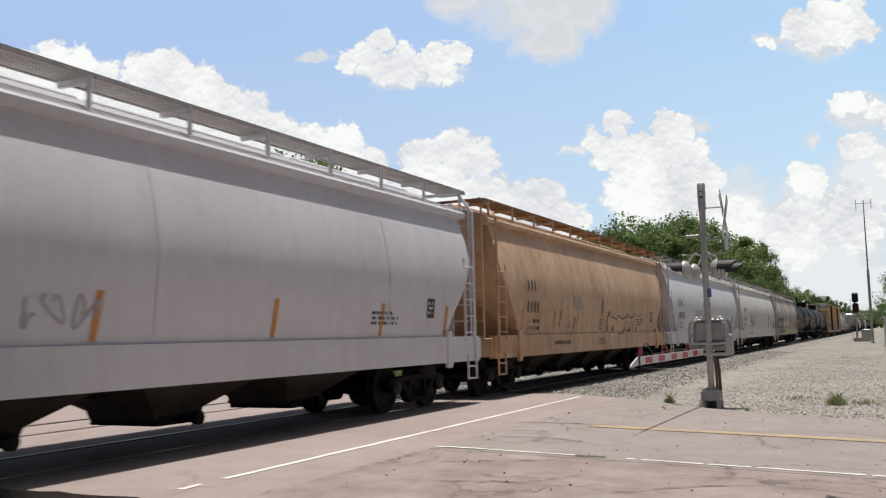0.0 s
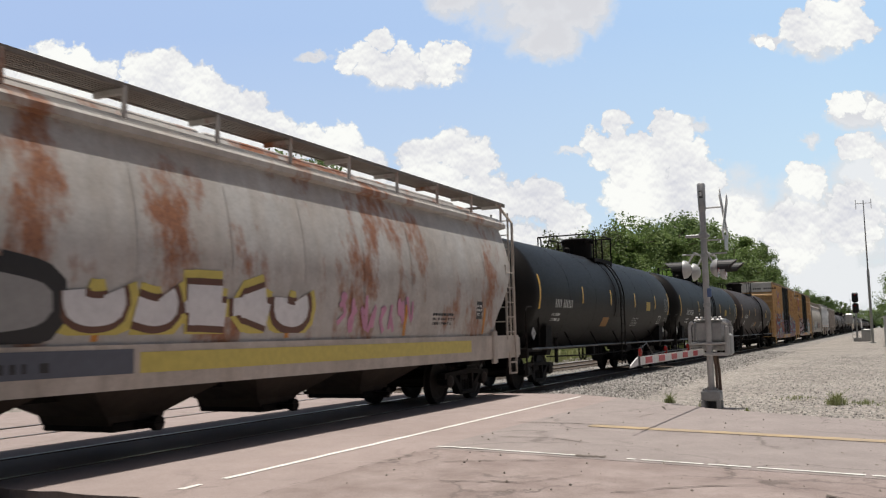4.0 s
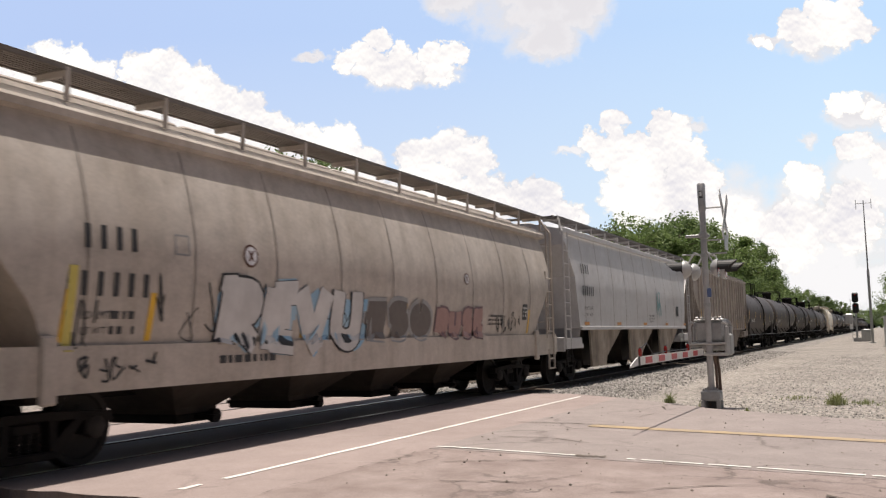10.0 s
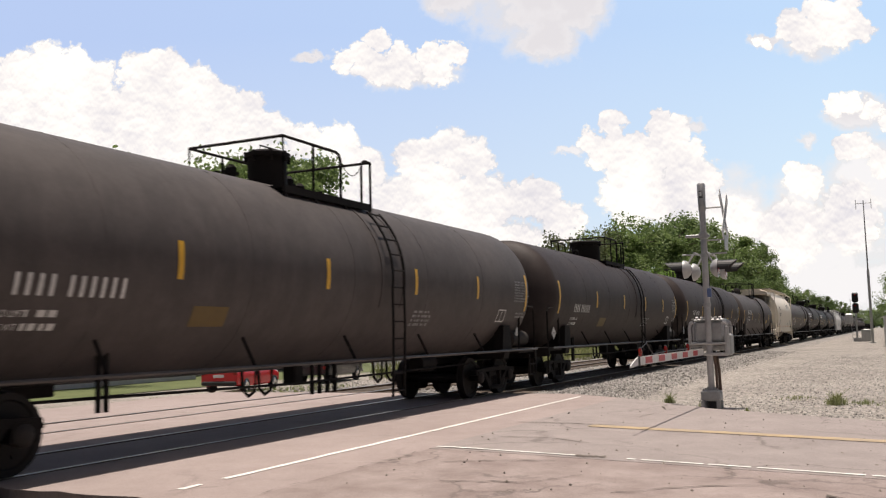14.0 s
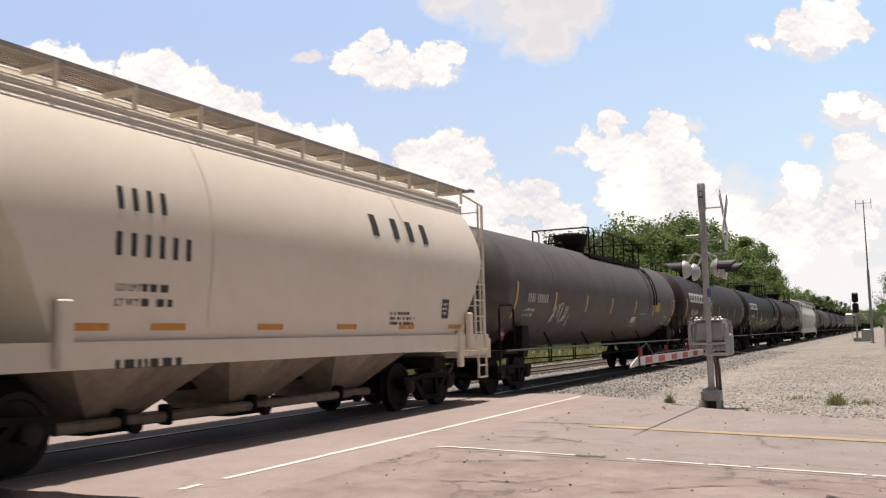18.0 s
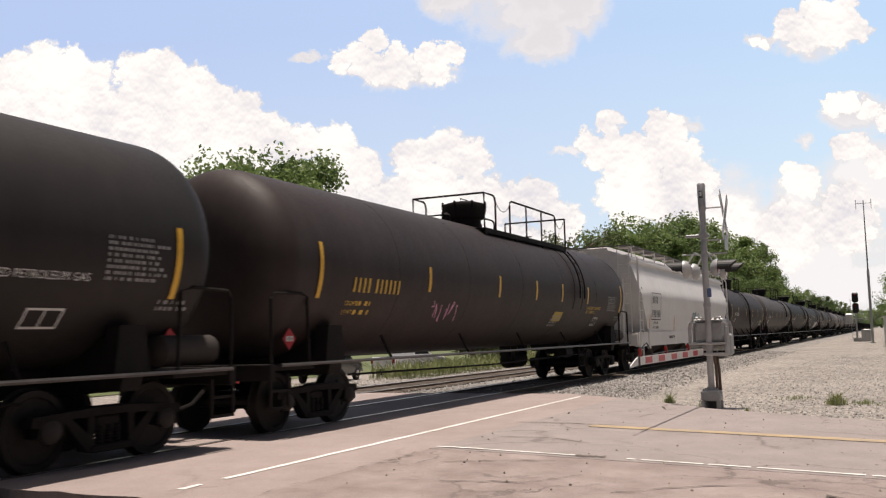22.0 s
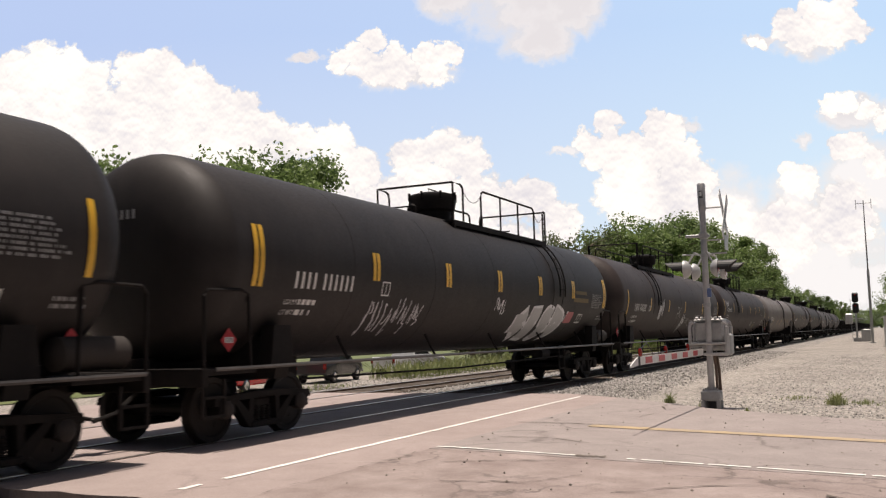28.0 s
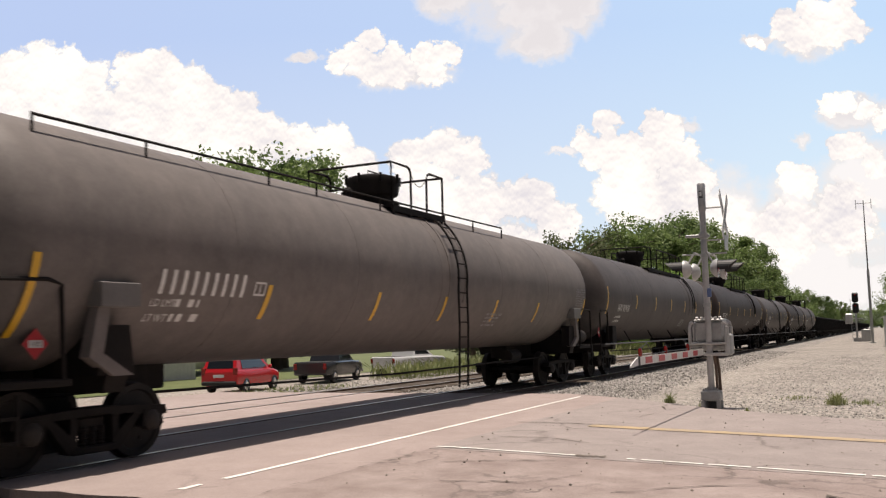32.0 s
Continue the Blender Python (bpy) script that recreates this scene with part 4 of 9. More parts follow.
part("tip_end", M().prism([(-5.5, up(0.9)), (-5.5, up(1.02)), (-5.62, up(1.0)), (-5.95, up(0.91)), (-5.95, up(0.88))], 0.09, 0.11), WHITE_PAINT, arm, "pale tapered end of the arm")
for x in (-5.33, -3.58, -1.7):
    lp = part("arm_light", M().lathe([(up(1.025), 0.02), (up(1.05), 0.03), (up(1.12), 0.03), (up(1.15), 0.018)], "z", 10, (x, 0.1, 0)), RED_LENS, arm, "small red arm lamp")
    part("light_cap", M().lathe([(up(1.148), 0.024), (up(1.165), 0.012)], "z", 8, (x, 0.1, 0)), SIGNAL_BLACK, lp)
part("arm_cable", M().tube([(-5.3, 0.1, up(1.14)), (-4.9, 0.1, up(1.22)), (-4.5, 0.1, up(1.04)), (-3.6, 0.1, up(1.06)), (-1.7, 0.1, up(1.06)), (-0.3, 0.1, up(1.05))], 0.009, 5), SIGNAL_BLACK, arm)
for dy, x in ((-0.1, 0.02), (-0.14, 0.1)):
    part("conduit", M().tube([(x, dy * 0.8, up(0.9)), (x, dy * 1.1, up(0.6)), (x, dy * 1.15, 0.36)], 0.028, 8), RAIL_SIDE, sig, "rusty cable conduit")
solid("signal_footing", M().box(MX - 0.45, MX + 0.4, MY - 0.4, MY + 0.4, -0.3, MZ - 0.002, 0.03), PANEL, "small concrete footing of the crossing signal", "footing", "structure")

# ---- block signal beside the line ----
bs = thing("block_signal", pose(108.0, 2.75, -0.19), "black two-headed railway block signal on a mast", "railway signal")
part("mast", M().lathe([(0.1, 0.08), (5.0, 0.08)], "z", 10), ALU, bs)
for z in (4.75, 3.6):
    hd = part("signal_head", M().box(-0.25, 0.0, -0.32, 0.32, z - 0.55, z + 0.5, 0.12), SIGNAL_BLACK, bs, "black rounded signal head")
    for dz in (0.25, -0.05, -0.3):
        part("hood", M().lathe([(-0.5, 0.13), (-0.24, 0.13)], "x", 10, (0, 0, z + dz)), SIGNAL_BLACK, hd)
    part("lens", M().lathe([(-0.53, 0.1), (-0.51, 0.1)], "x", 10, (0, 0, z + 0.25)), RED_LENS, hd)
part("ladder", ladder_shape(0.4, 0.3, 4.6, 14), ALU, bs, at=pose(0.35, 0.1, 0, 0, 0, 90))
part("platform", M().box(-0.6, 0.7, -0.6, 0.6, 2.4, 2.48), ALU, bs)
part("platform_rail", M().tube([(-0.6, -0.6, 3.4), (0.7, -0.6, 3.4), (0.7, 0.6, 3.4), (-0.6, 0.6, 3.4)], 0.03, 5), ALU, bs)
part("signal_case", M().box(-0.6, 0.5, -1.3, -0.4, 0.0, 1.3, 0.05), GALV, bs, "grey relay case")
part("signal_case", M().box(-0.4, 0.6, 0.35, 1.1, 1.9, 3.0, 0.08), ALU, bs, "pale grey relay case")
part("base", M().box(-0.4, 0.4, -0.4, 0.4, 0, 0.4, 0.05), GALV, bs)

# ---- thin radio mast and pole, cabinet ----
rm = thing("radio_mast", pose(100.0, 1.2, -0.2), "slender grey radio mast with a small antenna", "radio mast")
part("mast", M().lathe([(0, 0.09), (9, 0.07), (14.2, 0.04)], "z", 8), ALU, rm)
part("antenna", M().tube([(0, -0.7, 13.9), (0, 0.7, 13.9)], 0.03, 5).tube([(0, -0.7, 13.3), (0, -0.7, 14.3)], 0.03, 5).tube([(0, 0.7, 13.3), (0, 0.7, 14.3)], 0.03, 5), ALU, rm)
pl = thing("steel_pole", pose(96.0, 1.15, -0.2), "short thick grey steel pole", "pole")
part("shaft", M().lathe([(0, 0.2), (0.1, 0.14), (7.0, 0.12)], "z", 10), ALU, pl)
part("foot_plate", M().box(-0.3, 0.3, -0.3, 0.3, 0, 0.08), GALV, pl)
cab = thing("equipment_shed", pose(80.0, -0.9, -0.2), "pale grey metal equipment shed", "shed")
part("wall", M().box(-2.0, 2.0, -1.4, 1.0, 0, 2.3, 0.03), plain("shed_grey", (0.55, 0.56, 0.55), 0.5), cab)
part("roof", M().prism_x([(-1.6, 2.28), (1.2, 2.28), (-0.2, 2.75)], -2.1, 2.1), GALV, cab)
part("door", M().box(-2.04, -2.0, -0.6, 0.3, 0.05, 2.0), GALV, cab)

# ---- parked vehicles behind the tracks ----
CAR_RED = plain("car_paint_red", (0.5, 0.015, 0.02), 0.22, 0.0, 0.1)
CAR_DARK = plain("car_paint_dark", (0.03, 0.032, 0.036), 0.25, 0.0, 0.1)
CAR_WHITE = plain("car_paint_white", (0.6, 0.61, 0.62), 0.3, 0.0, 0.1)
GLASS_DARK = plain("window_dark", (0.01, 0.012, 0.014), 0.08)
TYRE = plain("tyre_rubber", (0.02, 0.02, 0.02), 0.8)
CHROME = plain("wheel_chrome", (0.6, 0.6, 0.6), 0.25, 1.0)


def pickup(at, mat, label):
    """Pickup truck with its nose towards +x."""
    v = thing("pickup_truck", at, label, "pickup truck")
    rows = []
    for x, z0, z1, w in ((-2.7, 0.55, 1.1, 0.92), (-2.6, 0.45, 1.14, 0.97), (-0.6, 0.4, 1.14, 0.98), (0.9, 0.4, 1.14, 0.98), (2.2, 0.42, 1.08, 0.96), (2.55, 0.45, 0.98, 0.92), (2.7, 0.52, 0.85, 0.85)):
        rows.append([(x, -w, z0 + 0.08), (x, -w, z1 - 0.08), (x, -w + 0.08, z1), (x, w - 0.08, z1), (x, w, z1 - 0.08), (x, w, z0 + 0.08), (x, w - 0.06, z0), (x, -w + 0.06, z0)])
    m = M().grid(rows, True)
    m.face(rows[0]).face(rows[-1])
    part("body", m, mat, v, smooth=40)
    cab_rows = [[(x, -w, z) for x, z, w in ((-0.75, 1.12, 0.9), (-0.6, 1.75, 0.74), (0.45, 1.78, 0.74), (1.25, 1.12, 0.9))], [(x, w, z) for x, z, w in ((-0.75, 1.12, 0.9), (-0.6, 1.75, 0.74), (0.45, 1.78, 0.74), (1.25, 1.12, 0.9))]]
    m = M().grid(cab_rows).face(cab_rows[0]).face(cab_rows[1])
    part("cab", m, mat, v)
    for s in (-1, 1):
        part("side_window", M().face([(-0.6, s * 0.88, 1.2), (-0.5, s * 0.77, 1.66), (0.4, s * 0.77, 1.68), (0.95, s * 0.88, 1.2)]), GLASS_DARK, v)
        part("headlight", M().box(2.5, 2.68, min(s * 0.6, s * 0.86), max(s * 0.6, s * 0.86), 0.72, 0.88, 0.02), CAR_WHITE, v)
        part("tail_light", M().box(-2.73, -2.66, min(s * 0.75, s * 0.93), max(s * 0.75, s * 0.93), 0.75, 1.05, 0.02), RED_LENS, v)
        for x in (-1.65, 1.65):
            w = part("wheel", M().lathe([(s * 0.78, 0.2), (s * 0.78, 0.36), (s * 0.97, 0.37), (s * 1.0, 0.3), (s * 0.98, 0.22)], "y", 20, (x, 0, 0.37)), TYRE, v, smooth=35)
            part("rim", M().lathe([(s * 0.96, 0.24), (s * 1.0, 0.18), (s * 0.985, 0.06)], "y", 14, (x, 0, 0.37)), CHROME, w)
    part("bed_floor", M().box(-2.6, -0.8, -0.85, 0.85, 1.1, 1.146), TYRE, v)
    part("bumper", M().box(2.62, 2.8, -0.9, 0.9, 0.42, 0.62, 0.04), CHROME, v)
    return v




def estate(at, mat, label):
    """Tall five-door car with its nose towards +x."""
    v = thing("parked_car", at, label, "car")
    rows = []
    for x, z0, z1, w in ((-2.25, 0.5, 0.95, 0.8), (-2.2, 0.36, 1.05, 0.9), (-1.6, 0.3, 1.06, 0.93), (0.7, 0.3, 1.04, 0.93), (1.5, 0.32, 0.98, 0.91), (2.05, 0.36, 0.86, 0.84), (2.25, 0.45, 0.7, 0.7)):
        rows.append([(x, -w, z0 + 0.1), (x, -w, z1 - 0.1), (x, -w + 0.07, z1), (x, w - 0.07, z1), (x, w, z1 - 0.1), (x, w, z0 + 0.1), (x, w - 0.1, z0), (x, -w + 0.1, z0)])
    part("body", M().grid(rows, True).face(rows[0]).face(rows[-1]), mat, v, smooth=45)
    line = ((-2.18, 1.02, 0.86), (-2.0, 1.5, 0.74), (-1.75, 1.66, 0.68), (0.0, 1.68, 0.68), (0.45, 1.58, 0.7), (1.2, 1.0, 0.86))
    a, b = [(x, -w, z) for x, z, w in line], [(x, w, z) for x, z, w in line]
    part("cabin", M().grid([a, b]).face(a).face(b), mat, v, smooth=30)
    part("rear_window", M().face([(-2.15, -0.66, 1.12), (-2.15, 0.66, 1.12), (-2.03, 0.6, 1.48), (-2.03, -0.6, 1.48)]), GLASS_DARK, v)
    part("windscreen", M().face([(1.1, -0.72, 1.1), (1.1, 0.72, 1.1), (0.52, 0.6, 1.54), (0.52, -0.6, 1.54)]), GLASS_DARK, v)
    part("number_panel", M().box(-2.29, -2.25, -0.26, 0.26, 0.72, 0.85), CAR_WHITE, v)
    part("bumper", M().box(-2.32, -2.12, -0.86, 0.86, 0.36, 0.56, 0.05), TYRE, v)
    for s in (-1, 1):
        for x0, x1, t0, t1 in ((-1.7, -0.75, -1.65, -0.75), (-0.68, 0.4, -0.68, 0.15)):
            part("side_window", M().face([(x0, s * 0.875, 1.1), (t0, s * 0.735, 1.54), (t1, s * 0.735, 1.56), (x1 + 0.3, s * 0.875, 1.1)]), GLASS_DARK, v)
        part("tail_light", M().box(-2.26, -2.14, min(s * 0.68, s * 0.9), max(s * 0.68, s * 0.9), 0.82, 1.16, 0.03), RED_LENS, v)
        part("headlight", M().box(2.0, 2.2, min(s * 0.52, s * 0.78), max(s * 0.52, s * 0.78), 0.64, 0.78, 0.03), CAR_WHITE, v)
        part("mirror", M().box(0.75, 0.9, min(s * 0.9, s * 1.06), max(s * 0.9, s * 1.06), 1.05, 1.2, 0.03), mat, v)
        for x in (-1.4, 1.4):
            w = part("wheel", M().lathe([(s * 0.74, 0.2), (s * 0.74, 0.33), (s * 0.92, 0.34), (s * 0.95, 0.28), (s * 0.93, 0.22)], "y", 20, (x, 0, 0.34)), TYRE, v, smooth=35)
            part("rim", M().lathe([(s * 0.92, 0.23), (s * 0.955, 0.17), (s * 0.94, 0.05)], "y", 14, (x, 0, 0.34)), CHROME, w)
    return v


estate(pose(34.8, 27.3, -0.89, 0, 0, 10), CAR_RED, "bright red five-door car parked behind the tracks")
pickup(pose(42.9, 27.7, -0.89, 0, 0, 10), CAR_DARK, "dark grey pickup truck parked behind the tracks")
pickup(pose(51.0, 27.0, -0.87, 0, 0, -10), CAR_WHITE, "white pickup truck parked by the weeds")


def house(at, w, d, h, label):
    hs = thing("house", at, label, "house")
    siding = paint("pale_siding", (0.68, 0.68, 0.68), (0.45, 0.44, 0.42), 0.3, 0.7)
    part("wall", M().box(-w / 2, w / 2, -d / 2, d / 2, 0, h), siding, hs)
    for i in range(int(h / 0.25)):
        part("siding_board", M().box(-w / 2 - 0.015, w / 2 + 0.015, -d / 2 - 0.02, -d / 2 - 0.001, i * 0.25 + 0.02, i * 0.25 + 0.22), siding, hs)
    part("roof", M().prism_x([(-d / 2 - 0.4, h - 0.05), (d / 2 + 0.4, h - 0.05), (0, h + d * 0.3)], -w / 2 - 0.3, w / 2 + 0.3), TIE, hs)
    for x in (-w * 0.3, w * 0.1, w * 0.34):
        wd = part("window", M().box(x - 0.5, x + 0.5, -d / 2 - 0.06, -d / 2 - 0.02, 1.0, 2.1), WHITE_PAINT, hs)
        part("pane", M().box(x - 0.42, x + 0.42, -d / 2 - 0.07, -d / 2 - 0.055, 1.08, 2.02), GLASS_DARK, wd)
    part("door", M().box(-w * 0.1 - 0.45, -w * 0.1 + 0.45, -d / 2 - 0.06, -d / 2 - 0.02, 0.1, 2.1), WHITE_PAINT, hs)
    return hs


house(pose(39.2, 43.0, -0.88, 0, 0, 2), 13, 7, 2.6, "single-storey house with pale grey siding")
house(pose(66, 58, -0.88, 0, 0, -8), 12, 8, 2.9, "single-storey house with pale grey siding")


# ---- weeds ----
def weeds(name, at, count, rx, ry, tall, label, seed, stuff=False):
    """Blades and small leaves, thick in the middle and thin at the rim."""
    rng = random.Random(seed)
    m = M()
    for _ in range(count):
        k, a0 = (rng.random(), rng.uniform(0, 6.28))
        x, y = (rng.uniform(-rx, rx), rng.uniform(-ry, ry)) if stuff else (rx * k * math.cos(a0), ry * k * math.sin(a0))
        h, a = tall * rng.uniform(0.3, 1.0) * (1 if stuff else 1.15 - 0.7 * k), rng.uniform(0, 6.28)
        out = rng.uniform(0.15, 0.9)
        bx, by = math.cos(a) * h * out, math.sin(a) * h * out
        w = (0.003 + 0.006 * rng.random() + h * 0.02) * (1.8 if stuff else 1.0)
        px, py = -math.sin(a) * w, math.cos(a) * w
        m.grid([[(x - px * 0.5, y - py * 0.5, 0), (x + px * 0.5, y + py * 0.5, 0)], [(x - px + bx * 0.4, y - py + by * 0.4, h * 0.6), (x + px + bx * 0.4, y + py + by * 0.4, h * 0.6)], [(x + bx, y + by, h), (x + bx * 1.02, y + by * 1.02, h * 0.98)]])
    return solid(name, m, WEED, label, "weeds", "stuff" if stuff else "", at=at)


weeds("weed_tuft", pose(20.5, 4.4, -0.19), 140, 0.14, 0.14, 0.24, "small green weed beside the road", 1)
weeds("weed_tuft", pose(20.4, 1.0, -0.19), 150, 0.3, 0.22, 0.3, "tuft of tall dry green grass in gravel", 2)
weeds("weed_tuft", pose(18.0, 2.42, -0.19), 26, 0.05, 0.05, 0.16, "small green weed beside the signal", 3)
weeds("weed_tuft", pose(20.6, 0.45, -0.19), 120, 0.6, 0.5, 0.12, "low dry grass in gravel", 4)
weeds("weed_tuft", pose(19.5, 3.5, -0.19), 60, 0.2, 0.12, 0.16, "low dry grass at the signal base", 5)
weeds("weed_tuft", pose(22.0, 1.9, -0.19), 110, 0.7, 0.5, 0.1, "low dry grass in gravel", 10)
weeds("weeds", pose(46.5, 20.6, -0.52), 2000, 9.5, 1.4, 0.9, "tall green weeds along the far track", 6, True)
weeds("weeds", pose(75, 19.0, -0.48), 2600, 25, 1.2, 1.2, "tall green weeds along the far track", 7, True)
weeds("weeds", pose(25, 19.0, -0.44), 900, 5, 1.2, 0.25, "short dry grass behind the far track", 8, True)
weeds("weeds", pose(100, -2.0, -0.22), 1800, 14, 1.4, 0.8, "green weeds beside the gravel lot", 9, True)

# ---- rolling stock: shared running gear ----
def side_frame_shape():
    m = M()
    for s in (-1, 1):
        m.prism([(s * 0.2, 0.68), (s * 1.12, 0.63), (s * 1.15, 0.52), (s * 0.95, 0.5), (s * 0.62, 0.57), (s * 0.2, 0.58)], -0.09, 0.09)
        m.prism([(s * 0.72, 0.56), (s * 0.6, 0.57), (s * 0.26, 0.3), (s * 0.26, 0.18), (s * 0.38, 0.18)], -0.08, 0.08)
        m.prism([(s * 0.26, 0.6), (s * 0.35, 0.6), (s * 0.36, 0.26), (s * 0.27, 0.26)], -0.07, 0.07)
        m.prism([(s * 0.74, 0.6), (s * 1.04, 0.6), (s * 1.07, 0.4), (s * 1.02, 0.38), (s * 1.0, 0.5), (s * 0.78, 0.5), (s * 0.76, 0.38), (s * 0.71, 0.4)], -0.1, 0.1)
    m.box(-0.34, 0.34, -0.1, 0.1, 0.16, 0.25, 0.02)
    m.box(-0.24, 0.24, -0.09, 0.09, 0.58, 0.69, 0.02)
    return m


def spring_shape():
    return M().lathe([(0.25 + 0.018 * i, 0.058 if i % 2 else 0.046) for i in range(13)], "z", 8)


def wheelset_shape():
    m = M().lathe([(-1.02, 0.07), (-0.66, 0.09), (0.66, 0.09), (1.02, 0.07)], "y", 10)
    for s in (-1, 1):
        m.lathe([(s * 0.83, 0.13), (s * 0.82, 0.3), (s * 0.815, 0.36), (s * 0.835, 0.38), (s * 0.835, 0.452), (s * 0.72, 0.457), (s * 0.71, 0.482), (s * 0.69, 0.48), (s * 0.69, 0.38), (s * 0.72, 0.34), (s * 0.75, 0.14)], "y", 28)
        # cast pockets that show the turning
        for k in range(3):
            a = 2.094 * k
            c, d = math.cos(a) * 0.24, math.sin(a) * 0.24
            m.box(c - 0.025, c + 0.025, min(s * 0.8, s * 0.835), max(s * 0.8, s * 0.835), d - 0.025, d + 0.025)
    return m


def bolster_shape():
    m = M().box(-0.2, 0.2, -1.02, 1.02, 0.38, 0.58, 0.03)
    m.box(-0.28, 0.28, -0.35, 0.35, 0.56, 0.8, 0.03)
    for s in (-1, 1):
        m.tube([(s * 0.5, -0.75, 0.38), (s * 0.42, 0, 0.33), (s * 0.5, 0.75, 0.38)], 0.035, 5)
    return m


WHEELSETS = []


def truck(car, x):
    """A three-piece truck under a car, its middle at x."""
    t = part("truck", kept("truck", bolster_shape), BLACK, car, at=pose(x, 0, 0))
    for s in (-1, 1):
        part("side_frame", kept("side_frame", side_frame_shape), BLACK, t, at=pose(0, s * 1.0, 0))
        for x in (-0.13, 0.0, 0.13):
            part("spring", kept("spring", spring_shape, 40), BLACK, t, at=pose(x, s * 1.0, 0))
        for e in (-0.889, 0.889):
            part("bearing_cap", kept("bearing_cap", lambda: M().lathe([(-0.1, 0.13), (0.02, 0.13), (0.05, 0.1), (0.07, 0.05)], "y", 12), 35), CAP, t, at=pose(e, s * 1.08, 0.457, 0, 0, 180 if s < 0 else 0))
    for e in (-0.889, 0.889):
        w = part("wheelset", kept("wheelset", wheelset_shape, 35), WHEEL, t, at=pose(e, 0, 0.457))
        WHEELSETS.append((w, e))
    return t


CAP = paint("bearing_cap_dark", (0.03, 0.026, 0.024), (0.06, 0.046, 0.037), 0.5, 0.7, 0.0, shine=0.3)


def coupler_shape():
    m = M().box(-0.05, 0.75, -0.075, 0.075, 0.8, 0.96, 0.02)
    m.box(-0.1, 0.12, -0.15, 0.13, 0.76, 1.0, 0.04)
    m.tube([(0.6, -0.25, 0.8), (0.2, -0.22, 0.5), (-0.15, -0.16, 0.42)], 0.03, 6)
    return m


def couplers(car, length):
    part("coupler", kept("coupler", coupler_shape), BLACK, car)
    part("coupler", kept("coupler", coupler_shape), BLACK, car, at=pose(length, 0, 0, 0, 0, 180))


def stirrup_shape(w=0.42, drop=0.45):
    m = M()
    for x in (0, w):
        m.box(x - 0.02, x + 0.02, -0.02, 0.02, -drop, 0.05)
    for z in (-drop, -drop * 0.45):
        m.box(0, w, -0.025, 0.025, z, z + 0.035)
    return m


def diamond(car, side, x, z, r, mat, text=""):
    """A square placard standing on its corner."""
    m = M()
    pts = [side(x - r, z), side(x, z + r), side(x + r, z), side(x, z - r)]
    m.face([(p[0], min(q[1] for q in pts) - 0.02, p[2]) for p in pts])
    m.face([(p[0], min(q[1] for q in pts) - 0.012, p[2]) for p in pts])
    pl = part("placard", m, mat, car, "diamond hazard placard")
    y = -min(q[1] for q in pts) + 0.022
    if text:
        part("placard_panel", M().face([(x - r * 0.55, -y - 0.002, z - r * 0.24), (x + r * 0.55, -y - 0.002, z - r * 0.24), (x + r * 0.55, -y - 0.002, z + r * 0.24), (x - r * 0.55, -y - 0.002, z + r * 0.24)]), DECAL_W, pl)
        part("placard_number", words(flat_side(y), x, z - r * 0.14, text, r * 0.42, 0.006, "CENTER"), DECAL_K, pl)
    return pl

# ---- tank cars ----
HEAD_DEEP, HEAD_BEND = 0.62, 0.55


def tank_shell(radius, zc, head):
    """Shell with dished heads along x, from head start to end."""
    x0, x1 = head
    d = HEAD_DEEP
    bend = [(d * (1 - math.cos(math.pi / 2 * i / 14)), radius * math.sin(math.pi / 2 * i / 14) ** HEAD_BEND) for i in range(1, 15)]
    prof = [(x0, 0.05)] + [(x0 + a, r) for a, r in bend]
    prof += [(x0 + d + (x1 - x0 - 2 * d) * i / 10, radius) for i in range(1, 10)]
    prof += [(x1 - a, r) for a, r in reversed(bend)] + [(x1, 0.05)]
    return M().lathe(prof, "x", 48, (0, 0, zc))


def hoop(x, w, radius, zc, a0=0, a1=360, off=0.012):
    rows = []
    n = max(6, int(abs(a1 - a0) / 9))
    for i in range(n + 1):
        a = radians(a0 + (a1 - a0) * i / n)
        rows.append([(x + dx, -math.cos(a) * (radius + o), zc + math.sin(a) * (radius + o)) for dx, o in ((-w / 2, 0), (-w / 2, off), (w / 2, off), (w / 2, 0))])
    return M().grid(rows)


def head_print(x0, radius, zc, rng):
    """A line of bars and rows of small print on the front head."""
    m = M()

    def at(y, z):
        r = min(radius * 0.97, math.hypot(y, z - zc))
        a = math.asin(min(1.0, (r / radius) ** (1 / HEAD_BEND)))
        return (x0 + HEAD_DEEP * (1 - math.cos(a)) - 0.012, y, z)

    def patch(y, z, w, h):
        m.grid([[at(y - w * i / 3, z + h * k) for i in range(4)] for k in (0, 1)])

    for i in range(10):
        if i != 4:
            patch(0.8 - 0.105 * i, zc + 0.5, 0.05, 0.13)
    for r in range(4):
        y = 0.8
        while y > 0.8 - rng.uniform(0.4, 0.95):
            w = rng.uniform(0.05, 0.16)
            patch(y, zc + 0.36 - r * 0.11, w, 0.035)
            y -= w + 0.04
    return m


